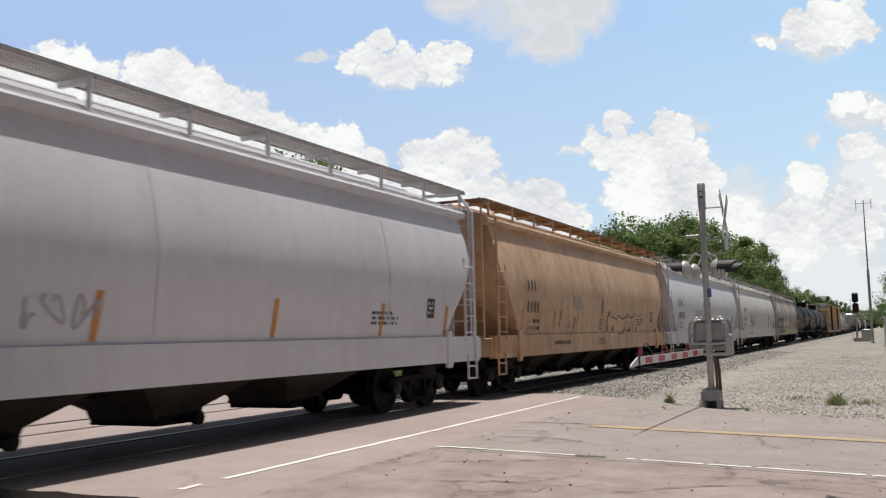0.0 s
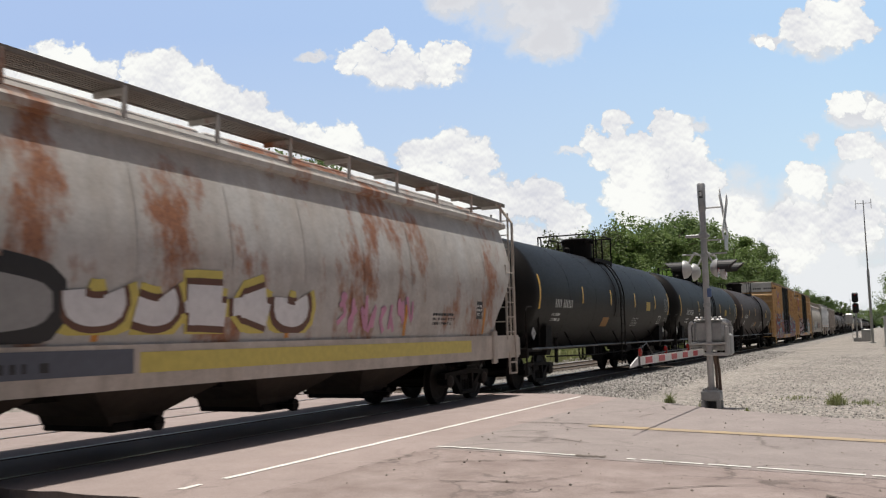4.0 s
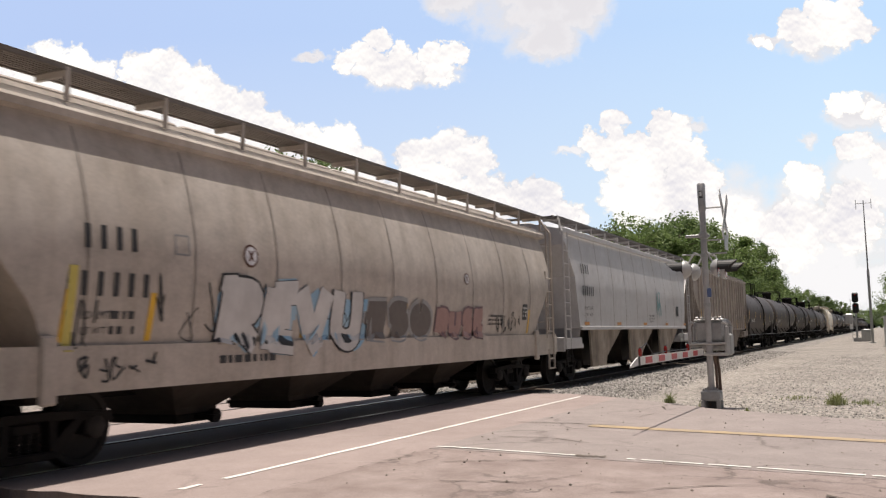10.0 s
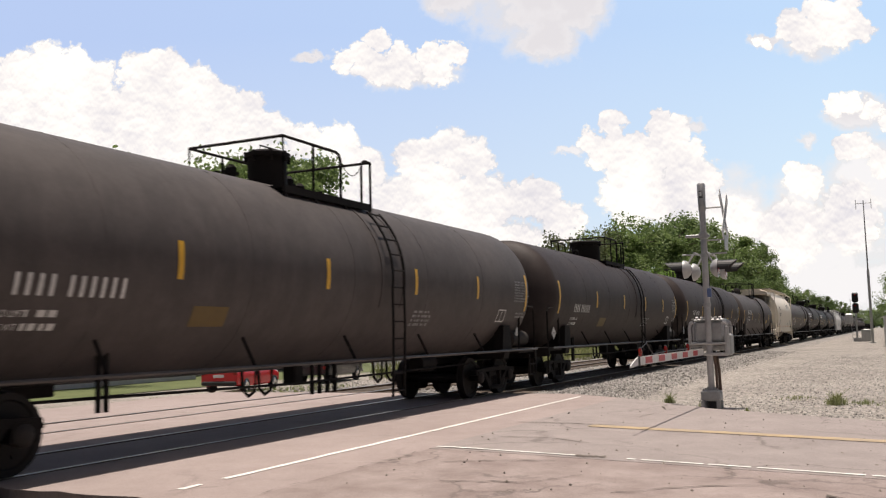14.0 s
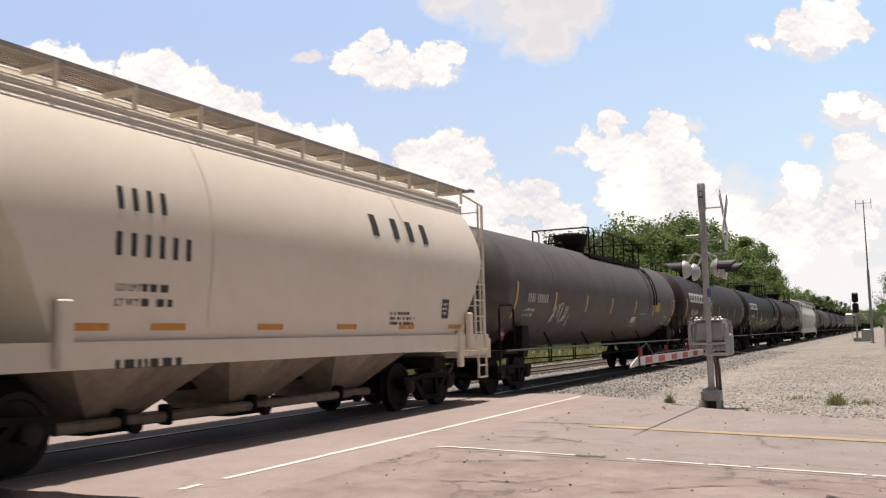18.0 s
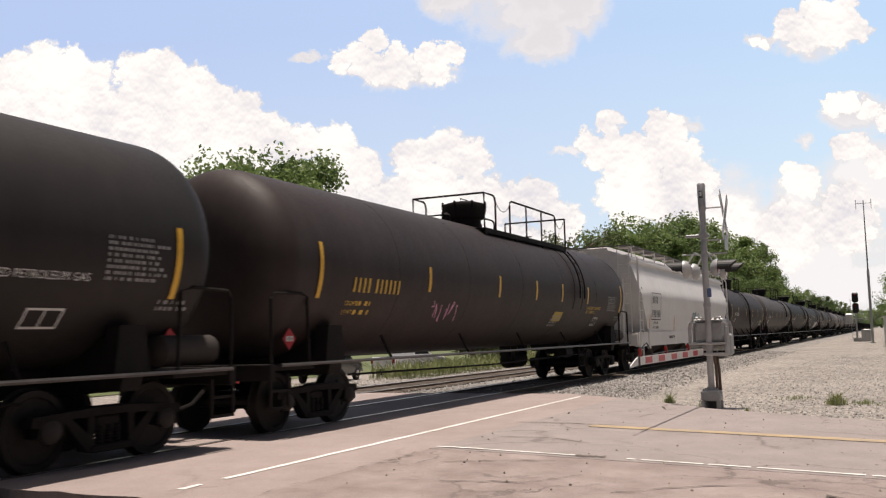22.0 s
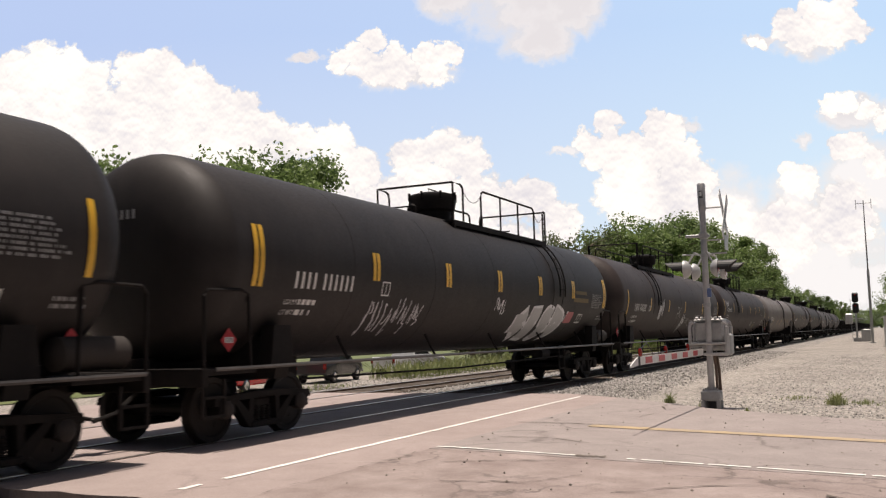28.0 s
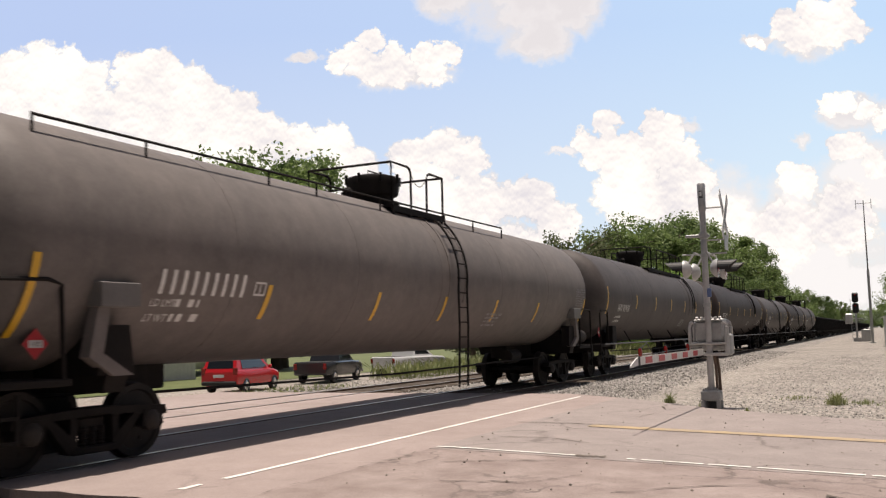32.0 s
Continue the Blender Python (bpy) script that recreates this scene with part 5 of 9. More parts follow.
def top_works(car, p0, p1, gaps, top, zr, radius, zc, man, man_r, dome):
    """Walkway round the manway with its rails; gaps are openings in the near and far rails."""
    zb = zc + math.sqrt(radius * radius - 0.95 ** 2) + 0.07
    deck = M()
    for sg in (-1, 1):
        deck.box(p0, p1, min(sg * 0.5, sg * 0.98), max(sg * 0.5, sg * 0.98), zb + 0.06, zb + 0.1)
        deck.box(p0, p1, min(sg * 0.94, sg * 0.98), max(sg * 0.94, sg * 0.98), zb - 0.02, zb + 0.1)
    pl = part("top_platform", deck, BLACK, car)
    for x in (p0 + 0.05, p0 + (p1 - p0) * 0.33, p0 + (p1 - p0) * 0.67, p1 - 0.05):
        for sg in (-1, 1):
            part("platform_leg", M().box(x - 0.035, x + 0.035, sg * 0.95 - 0.02, sg * 0.95 + 0.02, zb - 0.1, zb + 0.02), BLACK, pl)
    runs, a = [], p0
    for g0, g1 in sorted(gaps):
        runs.append((a, g0))
        a = g1
    runs.append((a, p1))
    for sg in (-1, 1):
        y = sg * 0.95
        for a, b in runs:
            if b - a < 0.12:
                part("rail_post", M().tube([(b, y, zb), (b, y, zr)], 0.026, 6), BLACK, pl)
                continue
            k = min(0.14, (b - a) * 0.4)
            left = [(a, y, zb), (a, y, zr)] if a == p0 else [(a, y, zb), (a, y, zr - k), (a + k * 0.3, y, zr - k * 0.3), (a + k, y, zr)]
            right = [(b, y, zr), (b, y, zb)] if b == p1 else [(b - k, y, zr), (b - k * 0.3, y, zr - k * 0.3), (b, y, zr - k), (b, y, zb)]
            part("safety_rail", M().tube(left + right, 0.026, 6), BLACK, pl)
            n = int((b - a) / 1.5)
            for i in range(n):
                x = a + (b - a) * (i + 1) / (n + 1)
                part("rail_post", M().tube([(x, y, zb), (x, y, zr)], 0.024, 6), BLACK, pl)
    for g0, g1 in gaps:
        if g1 - g0 < 1.2:
            part("chain", M().tube([(g0 + (g1 - g0) * k / 6, -0.95, zr - 0.12 - 0.22 * (1 - (k / 3 - 1) ** 2)) for k in range(7)], 0.009, 4), BLACK, pl)
    for x in (p0, p1):
        part("cross_rail", M().tube([(x, -0.95, zr), (x, 0.95, zr)], 0.026, 6), BLACK, pl)
        part("cross_rail", M().tube([(x, 0.1, zr - 0.45), (x, 0.95, zr - 0.45)], 0.02, 5), BLACK, pl)
    if dome == "drum":
        prof = [(top - 0.1, man_r), (top + 0.5, man_r), (top + 0.5, man_r + 0.06), (top + 0.57, man_r + 0.06), (top + 0.62, man_r - 0.05), (top + 0.64, 0.1)]
    elif dome == "bowl":
        prof = [(top - 0.1, man_r * 0.75), (top + 0.16, man_r * 0.78), (top + 0.2, man_r * 0.95), (top + 0.5, man_r * 1.05), (top + 0.56, man_r), (top + 0.62, man_r * 0.6), (top + 0.64, 0.06)]
    else:
        prof = [(top - 0.1, man_r), (top + 0.12, man_r), (top + 0.3, man_r * 0.85), (top + 0.42, man_r * 0.5), (top + 0.46, 0.05)]
    hs = part("manway_housing", M().lathe(prof, "z", 24, (man, 0, 0)), BLACK, car, smooth=40)
    for k in range(8):
        a = k * math.pi / 4
        part("lid_bolt", M().lathe([(top + 0.42, 0.03), (top + 0.6, 0.03)], "z", 6, (man + (man_r + 0.03) * math.cos(a), (man_r + 0.03) * math.sin(a), 0)), BLACK, hs)
    part("lid_handle", M().tube([(man - 0.2, 0, top + 0.6), (man - 0.2, 0, top + 0.7), (man + 0.2, 0, top + 0.7), (man + 0.2, 0, top + 0.6)], 0.016, 5), BLACK, hs)
    for dx, hh in ((-0.85, 0.22), (0.75, 0.26), (1.1, 0.18)):
        if p0 - 0.3 < man + dx < p1 + 0.3:
            part("valve", M().lathe([(top - 0.08, 0.1), (top + hh, 0.1), (top + hh + 0.06, 0.04)], "z", 10, (man + dx, 0.1, 0)).box(man + dx - 0.16, man + dx + 0.16, 0.05, 0.15, top + hh * 0.5, top + hh * 0.5 + 0.06), BLACK, car)
    return pl


def tank_car(name_label, length, shell, radius=1.455, zc=2.555, stripes=(), stripe_c=2.45, double=False, rim=None, plat=(8.4, 10.5), gaps=(), man=9.7, man_r=0.5, dome="drum", ladder=8.9, text="", text_at=(2.6, 2.1), text_h=0.22, text_mat=None, print_at=None, seed=0, placard="", saddle=False, curb=True, roof_rail=False, rail_z=None, boxes=(), prints=(), data=None, frames=(), low_pipe=False):
    rng = random.Random(seed)
    car = thing("tank_car", pose(0, TRACK_Y, 0), name_label, "tank car", "railcars of the train")
    h0, h1 = 0.52, length - 0.6
    side = round_side(radius, zc)
    top = zc + radius
    part("tank_shell", tank_shell(radius, zc, (h0, h1)), shell, car, smooth=35)
    for i in range(1, 6):
        x = h0 + 0.62 + (h1 - h0 - 1.24) * i / 6
        part("weld_seam", hoop(x, 0.03, radius, zc, -100, 280, 0.004), shell, car)
    # frame
    for a, b in ((0.45, 4.3), (length - 4.3, length - 0.45)):
        part("stub_sill", M().box(a, b, -0.22, 0.22, 0.78, 1.2, 0.02), BLACK, car)
    for e in (0, 1):
        s = 1 - 2 * e
        bx = 2.25 if not e else length - 2.25
        part("bolster", M().prism_x([(-1.35, 0.85), (1.35, 0.85), (1.4, 1.05), (1.05, 1.5), (0.6, 1.3), (-0.6, 1.3), (-1.05, 1.5), (-1.4, 1.05)], bx - 0.16, bx + 0.16), BLACK, car)
        truck(car, bx)
        ex = 0.5 if not e else length - 0.5
        part("end_platform", M().box(min(ex, ex + s * 1.1), max(ex, ex + s * 1.1), -1.42, 1.42, 0.96, 1.04, 0.01), BLACK, car)
        part("end_sill", M().box(ex - 0.06, ex + 0.06, -1.45, 1.45, 0.82, 1.06, 0.01), BLACK, car)
        for yy in (-1.42, 1.42):
            hr = M().tube([(ex, yy, 1.04), (ex, yy, 2.0), (ex + s * 0.08, yy, 2.08), (ex + s * 0.75, yy, 2.1), (ex + s * 0.95, yy * 0.98, 2.05), (ex + s * 1.0, yy * 0.98, 1.04)], 0.026, 6)
            part("end_handrail", hr, BLACK, car)
            part("step", kept("stirrup", stirrup_shape), BLACK, car, at=pose(ex - (0.02 if not e else 0.4), yy, 0.86))
            sad = M().prism([(bx - 0.28, 1.05), (bx + 0.28, 1.05), (bx + 0.2, 1.62), (bx - 0.2, 1.62)], min(yy * 0.82, yy * 0.98), max(yy * 0.82, yy * 0.98))
            part("saddle", sad, BLACK, car)
            if saddle:
                # an arm rises from the sill to a flat pad on the shell
                sg = 1 if yy > 0 else -1
                px = bx - 0.1 * s
                arm = M().prism([(px + 0.0 * s, 1.04), (px + 0.3 * s, 1.04), (px - 0.16 * s, 1.3), (px - 0.06 * s, 1.82), (px - 0.24 * s, 1.82), (px - 0.36 * s, 1.26)], min(sg * 1.3, sg * 1.46), max(sg * 1.3, sg * 1.46))
                part("saddle_arm", arm, shell, car)
                part("saddle_pad", M().box(px - 0.28, px + 0.32, min(sg * 1.3, sg * 1.55), max(sg * 1.3, sg * 1.55), 1.82, 2.1, 0.01), PAD_GREY, car, "dusty flat grey saddle pad")
    couplers(car, length)
    if curb:
        for yy in (-1.52, 1.52):
            part("side_rail", M().tube([(0.6, yy, 1.04), (length - 0.6, yy, 1.04)], 0.028, 6), SILVER_RAIL, car)
            if yy < 0:
                for i in range(5):
                    x = 3.9 + (length - 7.8) * i / 4
                    part("rail_bracket", kept("rail_bracket", lambda: M().tube([(0, -1.5, 1.04), (0, -1.28, 1.45)], 0.025, 5)), BLACK, car, at=pose(x, 0, 0))
    # underbody
    mx = length / 2
    if radius < 1.49:
        part("bottom_outlet", M().lathe([(0.62, 0.16), (0.68, 0.3), (0.95, 0.32), (1.22, 0.45)], "z", 14, (mx + 0.4, 0, 0)), BLACK, car, smooth=35)
    part("brake_cylinder", M().lathe([(-0.35, 0.12), (-0.33, 0.17), (0.3, 0.17), (0.35, 0.08)], "x", 12, (length - 5.3, -0.75, 0.86)), BLACK, car, smooth=35)
    part("air_reservoir", M().lathe([(-0.55, 0.08), (-0.48, 0.2), (0.48, 0.2), (0.55, 0.08)], "x", 14, (length - 1.1, -1.12, 1.3)), CAP, car, "dusty grey air reservoir", smooth=35)
    part("brake_pipe", M().tube([(3.4, -0.9, 0.78), (mx - 1, -1.0, 0.72), (length - 3.4, -0.9, 0.78)], 0.02, 5), BLACK, car)
    if zc < 2.5:
        for x in (mx - 5.0, mx - 4.88):
            part("hanger", M().box(x, x + 0.045, -1.02, -0.97, 0.6, 1.3), BLACK, car)
    if low_pipe:
        # a low pipe slung in paired hangers under the far side
        part("low_pipe", M().tube([(4.2, 1.0, 0.47), (length - 4.2, 1.0, 0.47)], 0.022, 6), BLACK, car)
        for i in range(4):
            for x in (5.35 + i * 2.7, 5.6 + i * 2.7):
                part("hanger", M().box(x, x + 0.05, 0.98, 1.02, 0.46, 1.3), BLACK, car)
    if zc < 2.5:
        for x in (mx - 0.17, mx + 0.05, mx + 0.29, mx + 0.52):
            part("brake_rod", M().tube([(x, -0.75, 1.0), (x, -0.75, 0.5)], 0.04, 6), BLACK, car)
        for x in (mx - 1.85, mx - 1.45, mx + 2.0, mx + 2.5):
            part("air_hose", M().tube([(x - 0.16, -0.75, 0.95), (x - 0.13, -0.75, 0.68), (x, -0.75, 0.58), (x + 0.15, -0.75, 0.64), (x + 0.18, -0.75, 0.95)], 0.025, 6), BLACK, car)
        part("valve_box", M().box(mx - 0.8, mx - 0.55, -0.85, -0.6, 0.68, 1.0, 0.03), BLACK, car)
    top_works(car, plat[0], plat[1], gaps, top, rail_z or (4.63 if radius < 1.49 else 4.79), radius, zc, man, man_r, dome)
    if roof_rail:
        for yy in (-0.95, 0.95):
            part("roof_rail", M().tube([(1.4, yy, 3.98), (length - 6.2, yy, 4.03)], 0.02, 5), BLACK, car)
            for x in (1.4, 3.15, 5.75, 7.06, 9.2, 12.0, 13.5, length - 6.2):
                part("rail_post", M().tube([(x, yy, 3.7), (x, yy, 4.0)], 0.018, 5), BLACK, car)
    # ladder bent over the shell
    lx = ladder
    lm = M()
    split = zc > 2.6 and not saddle
    for x in (lx, lx + 0.42):
        pts = [] if split else [(x, -radius - 0.06, 0.38), (x, -radius - 0.1, 1.6)]
        if split:
            part("step_rail", M().tube([(x, -1.5, 0.46), (x, -1.5, 1.04)], 0.024, 5), BLACK, car)
        for a in range(-8, 52, 6):
            rr = radius + 0.11
            pts.append((x, -math.cos(radians(a)) * rr, zc + math.sin(radians(a)) * rr))
        lm.tube(pts, 0.024, 5)
    for i in range(12):
        z = 0.48 + i * 0.3
        if split and z < zc - 0.25:
            if z < 1.1:
                part("step_rung", M().tube([(lx, -1.5, z), (lx + 0.42, -1.5, z)], 0.016, 5), BLACK, car)
            continue
        if z < zc:
            y = -radius - 0.08
        else:
            a = (z - zc) / radius * 0.9
            y, z = -math.cos(a) * (radius + 0.11), zc + math.sin(a) * (radius + 0.11)
        lm.tube([(lx, y, z), (lx + 0.42, y, z)], 0.016, 5)
    part("ladder", lm, BLACK, car)
    for x in (lx - 0.16, lx + 0.6):
        part("ladder_strap", hoop(x, 0.07, radius, zc, -20, 70, 0.014), shell, car)
    # marks
    for x in stripes:
        for k in ((-0.07, 0.07) if double else (0.0,)):
            part("reflector_stripe", lay(M(), side, x - 0.05 + k, x + 0.05 + k, stripe_c - 0.24, stripe_c + 0.24), STRIPE, car, "yellow reflective stripe")
    for x in rim or (h0 + 0.72, h1 - 0.7):
        for k in ((-0.07, 0.07) if double else (0.0,)):
            part("reflector_stripe", lay(M(), side, x - 0.05 + k, x + 0.05 + k, stripe_c - 0.46, stripe_c + 0.42, 0.0, 0.012), STRIPE, car, "yellow reflective stripe")
    tm = text_mat or DECAL_W
    if text:
        part("car_mark", bars(side, text_at[0], text_at[1], text, text_h), tm, car, "stencilled car mark")
        px, pz = print_at or (text_at[0] - 0.15, text_at[1] - 0.22)
        weights(car, side, px, pz, text_h * 0.32, tm, rng)
    part("head_print", head_print(h0, radius, zc, rng), DECAL_GREY, car, "small grey stencils on the tank head")
    dx0, dx1, dz0, dz1 = data or (h1 - 1.45, h1 - 0.5, 2.15, 2.68)
    part("data_panel", small_print(side, dx0, dz1 - 0.06, dx1 - dx0, 8, (dz1 - dz0) / 14.5, rng), DECAL_GREY, car, "grey block of small stencilled print")
    for x0, x1, z0, z1 in frames or ((h1 - 2.3, h1 - 1.85, 1.7, 1.98),):
        fr = M()
        for q in ((x0, x1, z0, z0 + 0.025), (x0, x1, z1 - 0.025, z1), (x0, x0 + 0.025, z0, z1), (x1 - 0.025, x1, z0, z1), ((x0 + x1) / 2 - 0.01, (x0 + x1) / 2 + 0.01, z0, z1)):
            lay(fr, side, *q, off=0.01)
        part("stencil_frame", fr, DECAL_W, car)
    for x0, x1, z0, z1, mat in boxes:
        part("warning_panel", lay(M(), side, x0, x1, z0, z1, -0.02), mat, car, "worn painted warning panel")
    for x, z, w, n in tuple(prints) + ((length * 0.62, 1.85, 0.9, 4), (h1 - 1.2, 1.88, 0.6, 2)):
        part("stencil_print", small_print(side, x, z, w, n, 0.045, rng), DECAL_GREY, car)
    for x in (1.35, h1 - 0.75):
        diamond(car, side, x, 1.42, 0.17, DECAL_R if placard == "1075" else DECAL_W, placard)
    return car


def rings(side, x, z, count, h, pitch):
    """A row of plain white frames in the place of an owner's name."""
    m = M()
    for i in range(count):
        a, b = x + i * pitch, x + i * pitch + pitch * 0.84
        t = h * 0.24
        for q in ((a, b, z, z + t), (a, b, z + h - t, z + h), (a, a + t, z + t, z + h - t), (b - t, b, z + t, z + h - t)):
            lay(m, side, *q, off=0.01)
    return m


SILVER_RAIL = paint("worn_rail_edge", (0.04, 0.037, 0.036), (0.1, 0.088, 0.08), 0.6, 0.5, 0.2)
PAD_GREY = paint("saddle_pad_grey", (0.16, 0.155, 0.15), (0.1, 0.09, 0.08), 0.4, 0.6)

# ---- covered hoppers with curved sides ----
def bay_shape(w, top, low, y_top, y_low):
    m = M()
    rows = []
    for z, hw, hy in ((top, w / 2, y_top), (low + 0.12, w * 0.17, y_low), (low, w * 0.15, y_low)):
        rows.append([(-hw, -hy, z), (hw, -hy, z), (hw, hy, z), (-hw, hy, z)])
    m.grid(rows, True)
    m.face(rows[-1])
    return m


def gate_shape():
    m = M().box(-0.42, 0.42, -0.62, 0.62, 0.3, 0.42, 0.015)
    m.box(-0.06, 0.06, -0.95, 0.95, 0.34, 0.4)
    for s in (-1, 1):
        m.lathe([(-0.05, 0.1), (0.05, 0.1)], "y", 10, (0.2, s * 0.75, 0.37))
    return m


def running_board(x0, x1, y0, y1, z, step=0.16):
    m = M()
    for y in (y0, y1):
        m.box(x0, x1, y - 0.015, y + 0.015, z - 0.03, z + 0.03)
    k = 8
    for i in range(1, k):
        y = y0 + (y1 - y0) * i / k
        m.box(x0, x1, y - 0.024, y + 0.024, z - 0.015, z + 0.015)
    n = int((x1 - x0) / step)
    for i in range(n + 1):
        x = x0 + (x1 - x0) * i / n
        m.box(x - 0.008, x + 0.008, y0, y1, z - 0.012, z + 0.012)
    return m


def profile_point(k, bulge, waist, eave, z_low, z_top, shape="rolled"):
    """Half-width and height up the side, k from 0 to 1."""
    z = z_low + (z_top - z_low) * k
    if shape == "round":
        y = waist + (bulge - waist) * math.sin(k / 0.5 * math.pi / 2) if k < 0.5 else eave + (bulge - eave) * math.cos((k - 0.5) * math.pi) ** 0.8
    elif shape == "creased":
        t = (k - 0.54) / 0.38
        y = waist + (bulge - waist) * k / 0.54 if k < 0.54 else bulge + (eave + 0.05 - bulge) * (0.92 * t + 0.08 * t * t) if k < 0.92 else eave + 0.05 - 0.05 * (k - 0.92) / 0.08
    else:
        y = waist + (bulge - waist) * math.sin(k / 0.42 * math.pi / 2) if k < 0.42 else bulge + (eave - bulge) * ((k - 0.42) / 0.58) ** 1.7
    return y, z


def hopper_car(label, length, body_mat, top_mat, bays=4, z_sill=(0.88, 1.39), z_eave=4.0, z_roof=4.34, bulge=1.62, waist=1.52, eave=1.25, cut=1.35, text="", text2="", text_x=2.5, seed=0, stripe=STRIPE_O, marks=DECAL_K, board=None, sill_mat=None, seams=10, frame_box=False, text_z=(2.45, 1.93, 1.68), long_stripe=False, seam_mat=None, stripe_x=None, front=None, bay_mat=None, bay_span=None, shape="rolled", walk_y=(0.86, 1.36)):
    rng = random.Random(seed)
    car = thing("covered_hopper", pose(0, TRACK_Y, 0), label, "covered hopper", "railcars of the train")
    e0, e1 = 0.62, length - 0.62
    zl, zt = z_sill[1], z_eave

    def ends(z):
        k = max(0.0, min(1.0, (3.05 - z) / (3.05 - zl)))
        s = cut * (k ** 1.35 if k < 0.75 else 0.75 ** 1.35 + (k - 0.75) * 0.55)
        return front[0] + front[1] * k if front else e0 + 0.18 + s, e1 - 0.18 - s

    # side sheets and the slope sheets between them
    n = 16
    prof = [profile_point(i / n, bulge, waist, eave, zl, zt, shape) for i in range(n + 1)]
    for sg, nm in ((-1, "side_sheet"), (1, "side_sheet")):
        rows = []
        for y, z in prof:
            a, b = ends(z)
            rows.append([(a + (b - a) * j / 24, sg * y, z) for j in range(25)])
        part(nm, M().grid(rows), body_mat, car, smooth=50)
    for e in (0, 1):
        rows = [[(ends(z)[e], -y, z), (ends(z)[e], 0, z), (ends(z)[e], y, z)] for y, z in prof]
        part("slope_sheet", M().grid(rows), body_mat, car, smooth=30)

    def side(x, z):
        k = max(0.0, min(1.0, (z - zl) / (zt - zl)))
        if z < zl:
            return (x, -1.575, z)
        return (x, -profile_point(k, bulge, waist, eave, zl, zt, shape)[0], z)

    for i in range(seams):
        a, b = ends(2.0)
        x = a + (b - a) * (i + 0.5) / seams
        part("side_seam", lay(M(), side, x, x + 0.03, zl + 0.02, zt - 0.17, 0, 0.008), seam_mat or body_mat, car)
    # top chord and roof
    ch = M()
    for sg in (-1, 1):
        out = 0.11 if shape == "creased" else 0.06 if shape == "round" else 0.17
        pr = [(sg * (eave - 0.02), zt - 0.14), (sg * (eave + out - 0.01), zt - 0.1), (sg * (eave + out), zt - 0.02), (sg * (eave + out - 0.04), zt + 0.03), (sg * (eave - 0.05), zt + 0.15)]
        ch.prism_x(pr, e0, e1)
    part("top_chord", ch, top_mat, car)
    for z in (zt - 0.28, zt - 0.42) if shape == "creased" else ():
        part("chord_ledge", lay(M(), side, e0 + 0.3, e1 - 0.3, z, z + 0.025, 0, 0.03), top_mat, car)
    roof = M()
    rr = [(-eave, zt + 0.1), (-eave * 0.8, zt + 0.2), (-0.55, z_roof), (-0.5, z_roof + 0.1), (0.5, z_roof + 0.1), (0.55, z_roof), (eave * 0.8, zt + 0.2), (eave, zt + 0.1)]
    roof.prism_x(rr + [(eave, zt - 0.02), (-eave, zt - 0.02)], e0 + 0.02, e1 - 0.02)
    part("roof", roof, top_mat, car)
    for i in range(4):
        x = e0 + 0.6 + (e1 - e0 - 1.2) * i / 4
        part("hatch_cover", M().box(x, x + (e1 - e0 - 1.2) / 4 - 0.12, -0.42, 0.42, z_roof + 0.1, z_roof + 0.18, 0.03), top_mat, car)
    zb = z_roof + 0.13
    for sg in (-1, 1):
        y0, y1 = sorted((sg * walk_y[0], sg * walk_y[1]))
        rb = part("running_board", running_board(e0 - 0.1, e1 + 0.1, y0, y1, zb, 0.14), board or BOARD_STEEL, car, "perforated steel roof walkway")
        for i in range(12):
            x = e0 + 0.15 + (e1 - e0 - 0.3) * i / 11
            part("board_support", M().box(x - 0.03, x + 0.03, y0 + 0.02 if sg > 0 else y0, y1 if sg > 0 else y1 - 0.02, zb - 0.1, zb - 0.03).box(x - 0.025, x + 0.025, sg * walk_y[1] - 0.02, sg * walk_y[1] + 0.02, zt + 0.08, zb), top_mat, rb)
    # end walls above the slope, corner posts, ladders, platforms
    sm = sill_mat or body_mat
    for e in (0, 1):
        s = 1 - 2 * e
        ex = e0 if not e else e1
        w = M().prism_x([(-eave, 3.3), (eave, 3.3), (eave, zt + 0.1), (0.55, z_roof), (-0.55, z_roof), (-eave, zt + 0.1)], min(ex, ex + s * 0.05) + (front[0] - ex if front and not e else 0), max(ex, ex + s * 0.05) + (front[0] - ex if front and not e else 0))
        part("end_sheet", w, body_mat, car)
        part("end_walk", running_board(min(ex - 0.25 * s, ex), max(ex - 0.25 * s, ex), -1.3, 1.3, zb, 0.1), board or BOARD_STEEL, car)
        part("end_platform", M().box(min(ex - s * 0.3, ex + s * 1.3), max(ex - s * 0.3, ex + s * 1.3), -1.5, 1.5, 0.98, 1.08, 0.01), sm, car)
        part("end_sill", M().box(min(ex - s * 0.34, ex - s * 0.24), max(ex - s * 0.34, ex - s * 0.24), -1.56, 1.56, 0.92, 1.34, 0.015), sm, car)
        for yy in (-1.0, 1.0):
            part("end_brace", M().tube([(ex, yy, 1.08), (ex + s * 0.05, yy, 3.35)], 0.05, 4), sm, car)
